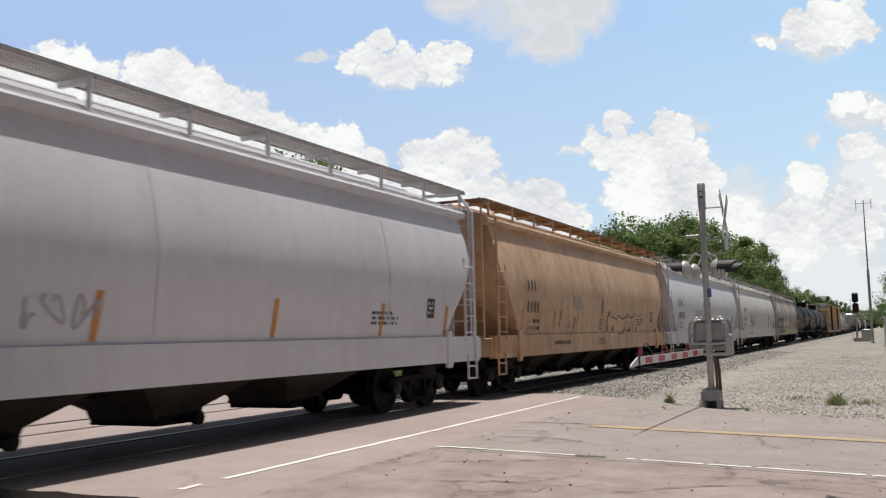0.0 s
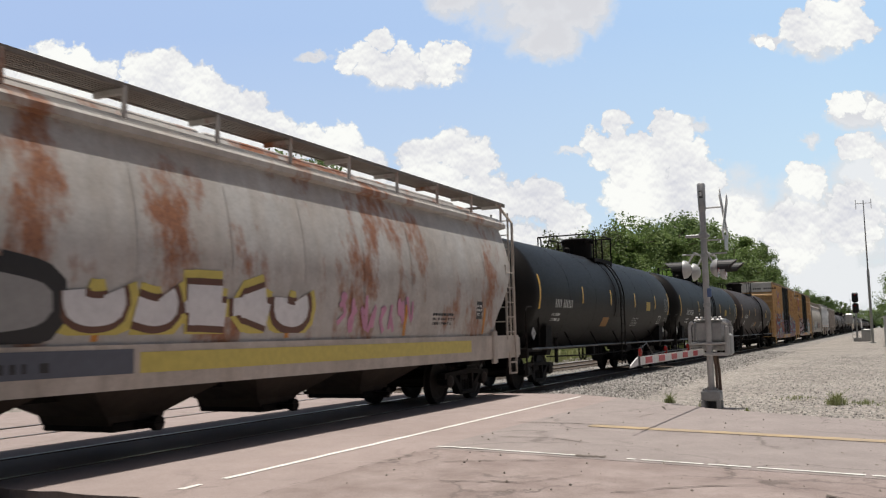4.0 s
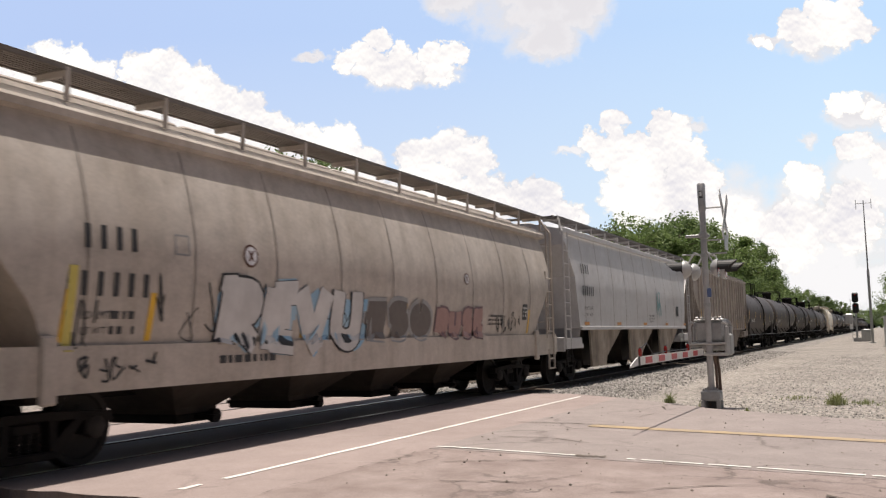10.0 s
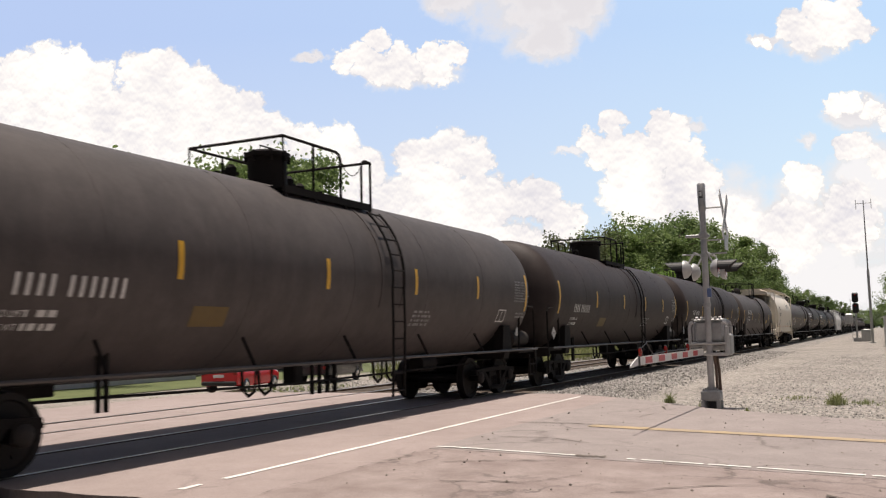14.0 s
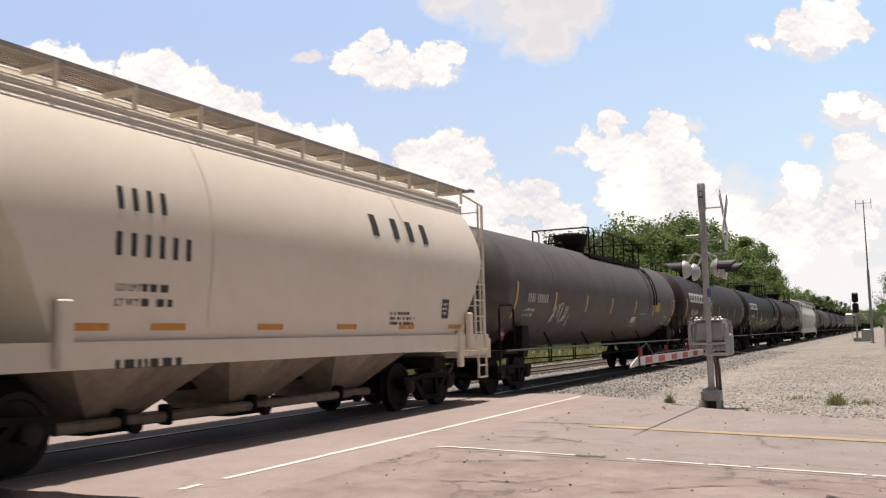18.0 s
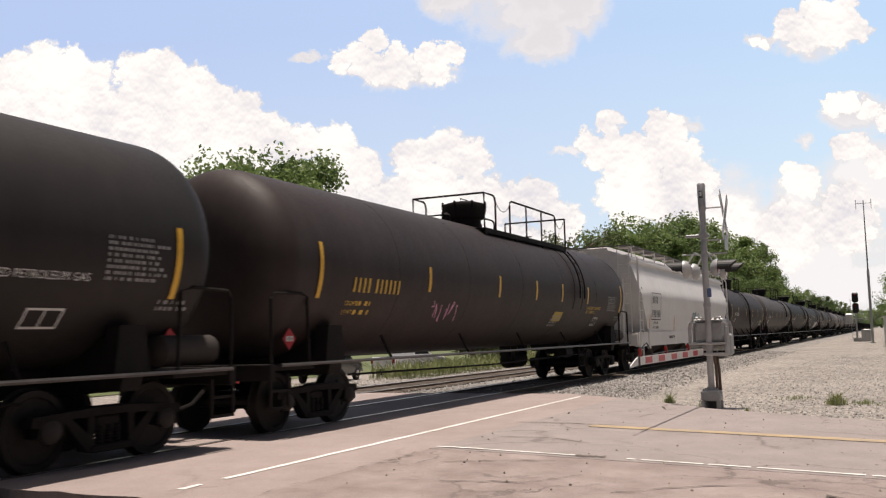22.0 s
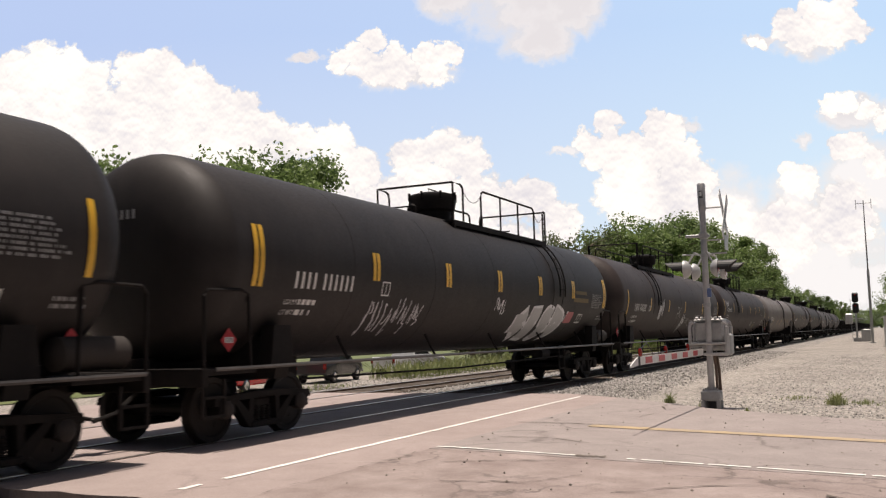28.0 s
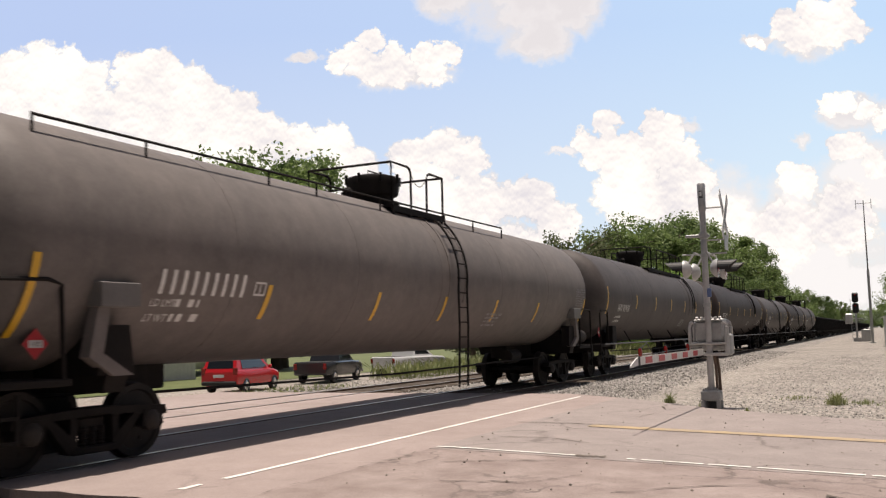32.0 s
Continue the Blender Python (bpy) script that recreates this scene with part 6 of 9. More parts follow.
        for sg in (-1, 1):
            yy = sg * 1.58
            post = M().tube([(ex + s * 0.02, yy, z_sill[0]), (ex + s * 0.02, yy, zt + 0.02), (ex + s * 0.1, sg * (eave + 0.03), zb - 0.02), (ex + s * 0.45, sg * walk_y[1], zb)], 0.035, 6)
            part("corner_post", post, sm, car)
            lad = kept(("ladder", "hopper"), lambda: ladder_shape(0.44, 1.3, 3.0, 5, 0.02))
            part("side_ladder", lad, sm, car, at=pose(ex + s * 0.06 + (0 if not e else -0.44), yy, 0))
            part("end_ladder", kept(("ladder", "end"), lambda: ladder_shape(0.42, 1.2, 4.3, 9, 0.018)), sm, car, at=pose(ex - s * 0.28, sg * 1.36 - (0.42 if sg > 0 else 0), 0, 0, 0, 90))
            part("step", kept("stirrup", stirrup_shape), sm, car, at=pose(ex - (0.02 if not e else 0.4), yy, 0.96))
            part("jack_pad", M().box(ex + s * 1.3 - 0.1, ex + s * 1.3 + 0.1, yy - 0.045, yy + 0.045, 0.78, 1.5, 0.02), sm, car)
        part("brake_pipe", M().tube([(ex, -0.9, 0.9), (ex + s * 0.5, -0.8, 0.7), (ex + s * 1.4, -0.6, 0.7)], 0.025, 5), BLACK, car)
        truck(car, 2.15 if not e else length - 2.3)
        part("bolster", M().box((2.15 if not e else length - 2.3) - 0.25, (2.15 if not e else length - 2.3) + 0.25, -1.3, 1.3, 0.78, 1.0, 0.02), BLACK, car)
    couplers(car, length)
    part("center_sill", M().box(0.4, length - 0.4, -0.25, 0.25, 0.72, 1.05, 0.02), BLACK, car)
    for sg in (-1, 1):
        yy = sg * 1.555
        lo, hi = z_sill
        yo, yi, yf = yy + sg * 0.02, yy - sg * 0.02, yy - sg * 0.12
        ss = M().prism_x([(yo, lo), (yo, hi), (yf, hi), (yf, hi - 0.03), (yi, hi - 0.03), (yi, lo + 0.03), (yf, lo + 0.03), (yf, lo)], e0 - 0.2, e1 + 0.2)
        part("side_sill", ss, sm, car)
    b0, b1 = bay_span or (4.0, length - 4.0)
    bw = (b1 - b0) / bays
    for i in range(bays):
        x = b0 + bw * (i + 0.5)
        by = part("hopper_bay", kept(("hopper_bay", round(bw, 2)), lambda: bay_shape(bw * 0.98, 1.05 if not front else 1.2, 0.38, 1.3, 0.6)), bay_mat or BAY_SHADED, car, at=pose(x, 0, 0))
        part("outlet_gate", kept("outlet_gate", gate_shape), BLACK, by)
    # marks
    a, b = ends(1.8)
    for x in stripe_x or [a + 0.35] + [a + 1.6 + (b - a - 2.4) * i / 4 for i in range(5)]:
        part("reflector_stripe", lay(M(), side, x, x + 0.6, zl + 0.12, zl + 0.2) if long_stripe else lay(M(), side, x, x + 0.1, zl + 0.04, zl + 0.6, 0.05), stripe, car, "orange reflective stripe")
    if text:
        h = 0.27
        part("car_mark", bars(side, text_x, text_z[0], text, h, w=0.85), marks, car, "stencilled car mark")
        part("car_number", bars(side, text_x - 0.03, text_z[1], text2, h, w=0.85), marks, car, "stencilled car number")
        weights(car, side, text_x, text_z[2], 0.09, marks, rng)
        if frame_box:
            fr = M()
            for q in ((text_x - 0.16, text_x + 1.36, 2.82, 2.85), (text_x - 0.16, text_x + 1.36, 1.83, 1.86), (text_x - 0.16, text_x - 0.13, 1.83, 2.85), (text_x + 1.33, text_x + 1.36, 1.83, 2.85)):
                lay(fr, side, *q)
            part("mark_frame", fr, marks, car)
    part("small_stencil", small_print(side, b - 3.2, 1.8, 1.0, 3, 0.05, rng), marks, car)
    part("code_panel", lay(M(), side, b - 1.15, b - 0.85, 1.75, 2.12), DECAL_K, car, "small black code panel")
    part("code_print", small_print(side, b - 1.12, 2.0, 0.24, 3, 0.05, rng, 0.012), DECAL_W, car)
    part("sill_print", small_print(side, length * 0.25, 1.12, 1.4, 1, 0.1, rng), marks, car)
    car_side[car.name] = side
    return car


car_side = {}
BOARD_STEEL = paint("walkway_steel", (0.16, 0.15, 0.145), (0.1, 0.085, 0.075), 0.5, 0.65)
SEAM_GREY = paint("grimy_seam", (0.3, 0.27, 0.24), (0.16, 0.13, 0.11), 0.5, 0.7)
# near-black bay paint: grime, plus the shade under the car put into its colour
BAY_SHADED = paint("hopper_bay_shaded", (0.06, 0.048, 0.04), (0.025, 0.019, 0.016), 0.7, 0.85, shine=0.2)


# ---- covered hoppers with straight, ribbed sides ----
def ribbed_hopper(label, length, body_mat, bays=3, ribs=14, rib=0.07, z_low=1.62, z_eave=4.2, width=1.58, text="", text2="", text_x=2.4, seed=0, bold=0.36, stripe=STRIPE_O, long_slope=1.1, text_z=(3.3, 2.7, 2.2), rib_x=(), rib_mat=None, rib_w=0.06, tall_stripes=(), bay_mat=None, figures=("", "")):
    rng = random.Random(seed)
    car = thing("covered_hopper", pose(0, TRACK_Y, 0), label, "covered hopper", "railcars of the train")
    e0, e1 = 0.62, length - 0.62
    c = long_slope

    def rolled(x, z):
        t = max(0.0, (z - 2.75) / (z_eave - 2.75))
        return (x, -(width - 0.16 * t ** 1.3), z)

    def end_cut(z):
        for (za, xa), (zb, xb) in zip(((z_low, c), (3.0, 0.75), (3.45, 0.45), (3.85, 0.0)), ((3.0, 0.75), (3.45, 0.45), (3.85, 0.0), (9.0, 0.0))):
            if z <= zb:
                return xa + (xb - xa) * (z - za) / (zb - za)
        return 0.0

    side = flat_side(width) if rib_x else rolled
    for sg in (-1, 1):
        y = sg * width
        pts = [(e0, z_eave), (e1, z_eave), (e1, 3.85), (e1 - 0.45, 3.45), (e1 - 0.75, 3.0), (e1 - c, z_low), (e0 + c, z_low), (e0 + 0.75, 3.0), (e0 + 0.45, 3.45), (e0, 3.85)]
        if rib_x:
            pts = [(e0, z_eave), (e1, z_eave), (e1, 3.2), (e1 - c, 2.2), (e1 - c, z_low), (e0 + c, z_low), (e0 + c, 2.2), (e0, 3.2)]
        if rib_x:
            part("side_sheet", M().prism(pts, y - 0.02, y + 0.02), body_mat, car)
        else:
            rows = []
            for i in range(25):
                z = z_low + (z_eave - z_low) * i / 24
                a = end_cut(z)
                rows.append([(e0 + a + (e1 - e0 - 2 * a) * j / 16, sg * -rolled(0, z)[1], z) for j in range(17)])
            part("side_sheet", M().grid(rows), body_mat, car, smooth=50)
        for x in rib_x or [e0 + 0.12 + (e1 - e0 - 0.24) * i / (ribs - 1) for i in range(ribs)]:
            d = min(x - e0, e1 - x)
            if not rib_x:
                if sg < 0 and d > c:
                    part("side_seam", lay(M(), side, x - 0.018, x + 0.018, z_low, z_eave - 0.03, 0, 0.006), SEAM_GREY, car)
                continue
            z0 = z_low if d > c or rib_x else 3.85 - 0.85 * d / 0.75 if d < 0.75 else 3.0 - (3.0 - z_low) * (d - 0.75) / (c - 0.75)
            part("side_rib", M().box(x - rib_w, x + rib_w, min(y, y + sg * rib), max(y, y + sg * rib), z0, z_eave, 0.015 if rib > 0.04 else 0.0), rib_mat or body_mat, car)
        yc = y if rib_x else y - sg * 0.15
        part("top_chord", M().box(e0, e1, min(yc, yc + sg * 0.08), max(yc, yc + sg * 0.08), z_eave - 0.02, z_eave + 0.14, 0.02), body_mat, car)
        part("bottom_chord", M().box(e0 + c, e1 - c, min(y, y + sg * 0.06), max(y, y + sg * 0.06), z_low - 0.06, z_low + 0.04, 0.01), body_mat, car)
    rw = width if rib_x else width - 0.16
    roof = [(-rw, z_eave + 0.1), (-0.5, z_eave + 0.3), (0.5, z_eave + 0.3), (rw, z_eave + 0.1), (rw, z_eave), (-rw, z_eave)]
    part("roof", M().prism_x(roof, e0, e1), body_mat, car)
    part("hatch_cover", M().box(e0 + 0.6, e1 - 0.6, -0.36, 0.36, z_eave + 0.3, z_eave + 0.4, 0.03), body_mat, car)
    zb = z_eave + (0.24 if rib_x else 0.42)
    for sg in (-1, 1):
        y0, y1 = sorted((sg * 0.9, sg * (1.5 if rib_x else 1.4)))
        rb = part("running_board", running_board(e0 - 0.1, e1 + 0.1, y0, y1, zb, 0.14), BOARD_STEEL, car, "perforated steel roof walkway")
        for i in range(12):
            x = e0 + 0.15 + (e1 - e0 - 0.3) * i / 11
            part("board_support", M().box(x - 0.03, x + 0.03, y0, y1, zb - 0.09, zb - 0.03).box(x - 0.02, x + 0.02, sg * 1.38 - 0.02, sg * 1.38 + 0.02, z_eave + 0.1, zb), body_mat, rb)
    for e in (0, 1):
        s = 1 - 2 * e
        ex = e0 if not e else e1
        part("slope_sheet", M().grid([[(ex, -rw, z_eave), (ex, rw, z_eave)], [(ex, -width, 3.85), (ex, width, 3.85)], [(ex + s * 0.75, -width, 3.0), (ex + s * 0.75, width, 3.0)], [(ex + s * c, -width, z_low), (ex + s * c, width, z_low)], [(ex + s * (c + 0.7), -1.3, 1.1), (ex + s * (c + 0.7), 1.3, 1.1)]]), body_mat, car)
        part("end_platform", M().box(min(ex - s * 0.3, ex + s * 1.6), max(ex - s * 0.3, ex + s * 1.6), -1.5, 1.5, 0.98, 1.1, 0.01), body_mat, car)
        part("end_sill", M().box(min(ex - s * 0.34, ex - s * 0.24), max(ex - s * 0.34, ex - s * 0.24), -1.56, 1.56, 0.92, 1.3, 0.015), body_mat, car)
        part("end_walk", running_board(min(ex - 0.25 * s, ex), max(ex - 0.25 * s, ex), -1.3, 1.3, zb, 0.1), BOARD_STEEL, car)
        for sg in (-1, 1):
            yy = sg * 1.58
            part("corner_post", M().tube([(ex - s * 0.25, yy, 0.98), (ex - s * 0.25, yy, z_eave), (ex - s * 0.05, sg * 1.4, zb)], 0.03, 6), body_mat, car)
            part("side_ladder", kept(("ladder", "ribbed"), lambda: ladder_shape(0.44, 0.98, 4.2, 9, 0.02)), body_mat, car, at=pose(ex - s * 0.25 + (0 if not e else -0.44), yy, 0))
            part("step", kept("stirrup", stirrup_shape), BLACK, car, at=pose(ex - (0.22 if not e else 0.2), yy, 0.96))
            part("end_ladder", kept(("ladder", "end"), lambda: ladder_shape(0.42, 1.2, 4.3, 9, 0.018)), body_mat, car, at=pose(ex - s * 0.28, sg * 1.2 - (0.42 if sg > 0 else 0), 0, 0, 0, 90))
            part("sill_stub", M().box(min(ex - s * 0.3, ex + s * 1.2), max(ex - s * 0.3, ex + s * 1.2), min(yy, yy - sg * 0.06), max(yy, yy - sg * 0.06), 0.98, 1.28, 0.01), body_mat, car)
        truck(car, 2.1 if not e else length - 2.3)
    couplers(car, length)
    part("center_sill", M().box(0.4, length - 0.4, -0.25, 0.25, 0.72, 1.05, 0.02), BLACK, car)
    b0, b1 = e0 + 1.7, e1 - 1.7
    bw = (b1 - b0) / bays
    for i in range(bays):
        x = b0 + bw * (i + 0.5)
        # inner bay slopes are coloured dark for the shade behind the outer plates
        by = part("hopper_bay", kept(("deep_bay", round(bw, 2), z_low), lambda: bay_shape(bw * 0.98, z_low, 0.42, width - 0.25, 0.95)), BAY_SHADED, car, at=pose(x, 0, 0))
        for sg in (-1, 1):
            a, b = sorted((sg * (width - 0.1), sg * (width - 0.04)))
            part("bay_plate", M().prism([(-bw * 0.4, z_low - 0.03), (bw * 0.37, z_low - 0.03), (bw * 0.3, z_low - 0.2), (-bw * 0.02, 0.68), (-bw * 0.05, 0.42), (-bw * 0.37, 0.42)], a, b), bay_mat or BAY_SHADED, by, "stained outer plate of the hopper bay")
        part("outlet_gate", kept("outlet_gate", gate_shape), BLACK, by)
    for x, h in tall_stripes:
        part("reflector_stripe", lay(M(), side, x, x + 0.11, z_low + 0.02, z_low + h, 0, rib + 0.004), stripe, car, "upright yellow reflective stripe")
    for i in range(0 if tall_stripes else 5):
        x = e0 + c + 0.3 + (e1 - e0 - 2 * c - 0.6) * i / 4
        part("reflector_stripe", lay(M(), side, x, x + 0.5, z_low + 0.08, z_low + 0.17, 0, 0.03), stripe, car, "orange reflective stripe")
    if text:
        part("car_mark", bars(side, text_x, text_z[0], text, bold, w=0.78, off=0.03), DECAL_K, car, "stencilled car mark")
        part("car_number", bars(side, text_x, text_z[1], text2, bold, w=0.72, off=0.03), DECAL_K, car, "stencilled car number")
        weights(car, side, text_x + 0.1, text_z[2], 0.1, DECAL_K, rng, 0.03, figures)
    part("small_stencil", small_print(side, length * 0.55, 1.95, 0.9, 3, 0.06, rng, 0.03), DECAL_K, car)
    part("code_panel", lay(M(), side, length - 3.4, length - 3.0, 2.0, 2.4, 0, 0.03), DECAL_K, car, "small black code panel")
    car_side[car.name] = side
    return car

# ---- boxcars ----
GLYPHS = {
    "E": (((0.95, 0.95), (0.2, 0.9), (0.2, 0.9), (0.15, 0.08), (0.15, 0.08), (0.95, 0.0)), ((0.2, 0.48), (0.8, 0.52))),
    "K": (((0.2, 1.0), (0.15, 0.0)), ((0.95, 1.0), (0.3, 0.5), (0.3, 0.5), (0.95, 0.0))),
    "R": (((0.15, 0.0), (0.2, 0.95), (0.2, 0.95), (0.85, 0.9), (0.85, 0.55), (0.3, 0.48), (0.3, 0.48), (0.95, 0.0)),),
    "O": (((0.5, 1.0), (0.15, 0.75), (0.15, 0.25), (0.5, 0.0), (0.9, 0.25), (0.9, 0.75), (0.5, 1.0)),),
    "C": (((0.95, 0.85), (0.55, 1.0), (0.15, 0.7), (0.15, 0.3), (0.55, 0.0), (0.95, 0.12)),),
    "J": (((0.8, 1.0), (0.8, 0.25), (0.5, 0.0), (0.1, 0.2)),),
    "U": (((0.15, 1.0), (0.15, 0.25), (0.5, 0.0), (0.85, 0.25), (0.85, 1.0)),),
    "B": (((0.2, 0.0), (0.2, 1.0), (0.2, 1.0), (0.85, 0.8), (0.3, 0.53), (0.95, 0.25), (0.2, 0.0)),),
    "T": (((0.0, 0.95), (1.0, 0.95)), ((0.5, 0.95), (0.5, 0.0))),
    "A": (((0.05, 0.0), (0.5, 1.0), (0.5, 1.0), (0.95, 0.0)), ((0.25, 0.4), (0.8, 0.4))),
    "S": (((0.9, 0.9), (0.4, 1.0), (0.15, 0.72), (0.8, 0.38), (0.6, 0.0), (0.1, 0.1)),),
    "P": (((0.15, 0.0), (0.18, 1.0), (0.18, 1.0), (0.85, 0.9), (0.8, 0.5), (0.2, 0.45)),),
    "Y": (((0.1, 1.0), (0.5, 0.5), (0.5, 0.5), (0.5, 0.0)), ((0.95, 1.0), (0.5, 0.5))),
    "V": (((0.05, 1.0), (0.48, 0.0), (0.48, 0.0), (0.95, 1.0)),),
    "N": (((0.1, 0.0), (0.15, 1.0), (0.15, 1.0), (0.85, 0.0), (0.85, 0.0), (0.9, 1.0)),),
    "D": (((0.2, 0.0), (0.2, 1.0), (0.2, 1.0), (0.9, 0.7), (0.85, 0.25), (0.2, 0.0)),),
}


def mural(car, side, x, z, width, height, shapes, fill, edge, halo, seed, off=0.02, fat=0.34, rim=0.1, floor=None):
    """A sprayed block piece: fill, outline and halo, each one mesh."""
    rng = random.Random(seed)
    sets = [M(), M(), M()]
    step = width / len(shapes)
    low = z if floor is None else floor
    for i, ch in enumerate(shapes):
        w = step * fat
        pad = w * 0.5 + rim * step
        gx, gw = x + i * step + pad * 0.6, step * 1.14 - pad * 1.2
        gz, gh = z + pad, (height - 2 * pad) * rng.uniform(0.92, 1.06)
        lean = rng.uniform(-0.12, 0.12) * gw
        for n, line in enumerate(GLYPHS[ch]):
            pts = [(gx + gw * a + lean * b + rng.uniform(-0.03, 0.03) * gw, gz + gh * b + rng.uniform(-0.02, 0.02) * gh) for a, b in line]
            for k, (ww, oo) in enumerate(((w, 0.0), (w + 2 * rim * step, -0.004), (w + 4.2 * rim * step, -0.008))):
                g = stroke(side, pts, ww * rng.uniform(0.92, 1.08), off + oo + 0.0003 * i + 0.00015 * n, low)
                q = len(sets[k].v)
                sets[k].v += g.v
                sets[k].f += [tuple(q + j for j in f) for f in g.f]
    for name, m, mat in (("graffiti_fill", sets[0], fill), ("graffiti_outline", sets[1], edge), ("graffiti_halo", sets[2], halo)):
        if mat:
            part(name, m, mat, car, "spray-painted block graffiti")


def boxcar_skin(length, rails=(), doors=(7.92, 12.82)):
    """The uneven outside of a boxcar's side: sheet, posts, rails, doors and sill."""
    e0, e1 = 0.9, length - 0.9
    d0, d1 = doors

    def skin(x, z):
        if z < 1.0:
            return (x, -1.552, z)
        if d0 < x < d1:
            return (x, -1.575, z)
        a, b = (e0, d0) if x <= d0 else (d1, e1)
        k = (x - a) / (b - a) * 8
        if abs(k - round(k)) * (b - a) / 8 < 0.06:
            return (x, -1.577, z)
        if any(abs(z - r) < 0.04 for r in rails):
            return (x, -1.552, z)
        return (x, -1.517, z)

    return skin


def box_car(label, length, body, roof_mat, grid, seed, logo_x, logo_z, style, doors=(7.92, 12.82)):
    rng = random.Random(seed)
    car = thing("boxcar", pose(0, TRACK_Y, 0), label, "boxcar", "railcars of the train")
    e0, e1 = 0.9, length - 0.9
    y, z0, z1 = 1.50, 0.76, 5.02
    side = flat_side(y)
    d0, d1 = doors
    for sg in (-1, 1):
        yy = sg * y
        part("side_sheet", M().box(e0, d0, yy - 0.015, yy + 0.015, z0 + 0.1, z1), body, car)
        part("side_sheet", M().box(d1, e1, yy - 0.015, yy + 0.015, z0 + 0.1, z1), body, car)
        part("side_sill", M().prism([(e0, 0.76), (e0 + 2.8, 0.76), (e0 + 3.4, 0.62), (e1 - 3.4, 0.62), (e1 - 2.8, 0.76), (e1, 0.76), (e1, 1.0), (e0, 1.0)], min(yy, yy + sg * 0.05), max(yy, yy + sg * 0.05)), body, car)
        part("eave", M().box(e0, e1, min(yy, yy + sg * 0.07), max(yy, yy + sg * 0.07), z1 - 0.1, z1 + 0.06, 0.02), roof_mat, car)
        cols = 8
        for a, b in ((e0, d0), (d1, e1)):
            for i in range(cols + 1):
                x = a + (b - a) * i / cols
                part("side_post", M().box(x - 0.055, x + 0.055, min(yy, yy + sg * 0.075), max(yy, yy + sg * 0.075), 1.0, z1 - 0.1, 0.02), body, car)
            if grid:
                for z in (1.67, 2.95, 4.32):
                    part("side_rail", M().box(a, b, min(yy, yy + sg * 0.07), max(yy, yy + sg * 0.07), z - 0.035, z + 0.035, 0.012), body, car)
        # a pair of plug doors
        for i in range(2):
            a = d0 + 0.05 + i * 2.42
            dr = part("door", M().box(a, a + 2.37, min(yy + sg * 0.02, yy + sg * 0.07), max(yy + sg * 0.02, yy + sg * 0.07), 0.92, z1 - 0.16, 0.015), DOOR_BLACK, car, "black steel plug door")
            for z in (1.25, 2.15, 3.3, 4.55):
                part("door_rib", M().box(a + 0.05, a + 2.32, min(yy + sg * 0.07, yy + sg * 0.11), max(yy + sg * 0.07, yy + sg * 0.11), z - 0.05, z + 0.05, 0.015), DOOR_BLACK, dr)
            for x in (a + 0.08, a + 0.75, a + 1.6, a + 2.29):
                part("door_rod", M().tube([(x, yy + sg * 0.13, 1.0), (x, yy + sg * 0.13, z1 - 0.3)], 0.022, 6), DOOR_BLACK, dr)
            part("door_handle", M().tube([(a + 1.15, yy + sg * 0.17, 1.9), (a + 1.15, yy + sg * 0.17, 2.45)], 0.03, 6).box(a + 1.0, a + 1.3, min(yy + sg * 0.1, yy + sg * 0.16), max(yy + sg * 0.1, yy + sg * 0.16), 2.4, 2.5), DOOR_BLACK, dr)
            part("lock_ring", M().lathe([(min(yy + sg * 0.075, yy + sg * 0.085), 0.1), (max(yy + sg * 0.075, yy + sg * 0.085), 0.1)], "y", 14, (a + 0.95, 0, 2.0)), DECAL_W, dr, "white ring of the door lock")
            part("lock_plate", M().box(a + 0.88, a + 1.02, min(yy + sg * 0.08, yy + sg * 0.1), max(yy + sg * 0.08, yy + sg * 0.1), 1.93, 2.07), DOOR_BLACK, dr)
            for hx in (a + 0.1, a + 1.92):
                part("door_hinge", M().box(hx, hx + 0.22, min(yy, yy + sg * 0.15), max(yy, yy + sg * 0.15), z1 - 0.32, z1 - 0.1, 0.02), DOOR_BLACK, dr)
        part("door_track", M().box(d0 - 0.3, d1 + 0.3, min(yy + sg * 0.03, yy + sg * 0.13), max(yy + sg * 0.03, yy + sg * 0.13), 0.78, 0.88, 0.012), body, car)
    pts = [(-y, z1), (-y - 0.05, z1 + 0.04), (0, z1 + 0.16), (y + 0.05, z1 + 0.04), (y, z1)]
    part("roof", M().prism_x(pts, e0, e1), roof_mat, car)
    part("floor", M().box(e0, e1, -y, y, 0.95, 1.12), BLACK, car)
    for i in range(16):
        x = e0 + (e1 - e0) * (i + 0.5) / 16
        part("roof_rib", M().prism_x([(-y, z1 + 0.05), (0, z1 + 0.17), (y, z1 + 0.05), (0, z1 + 0.2)], x - 0.04, x + 0.04), roof_mat, car)
    for e in (0, 1):
        s = 1 - 2 * e
        ex = e0 if not e else e1
        rows = []
        zs = [z0 + (4.3 - z0) * i / 72 for i in range(73)]
        for i, z in enumerate(zs):
            o = 0.13 * max(0.0, math.sin(2 * math.pi * (z - 0.8) / 0.52)) ** 0.6
            rows.append([(ex - s * o, -y, z), (ex - s * o, y, z)])
        part("end_sheet", M().grid(rows), body, car, "corrugated yellow end wall", smooth=40)
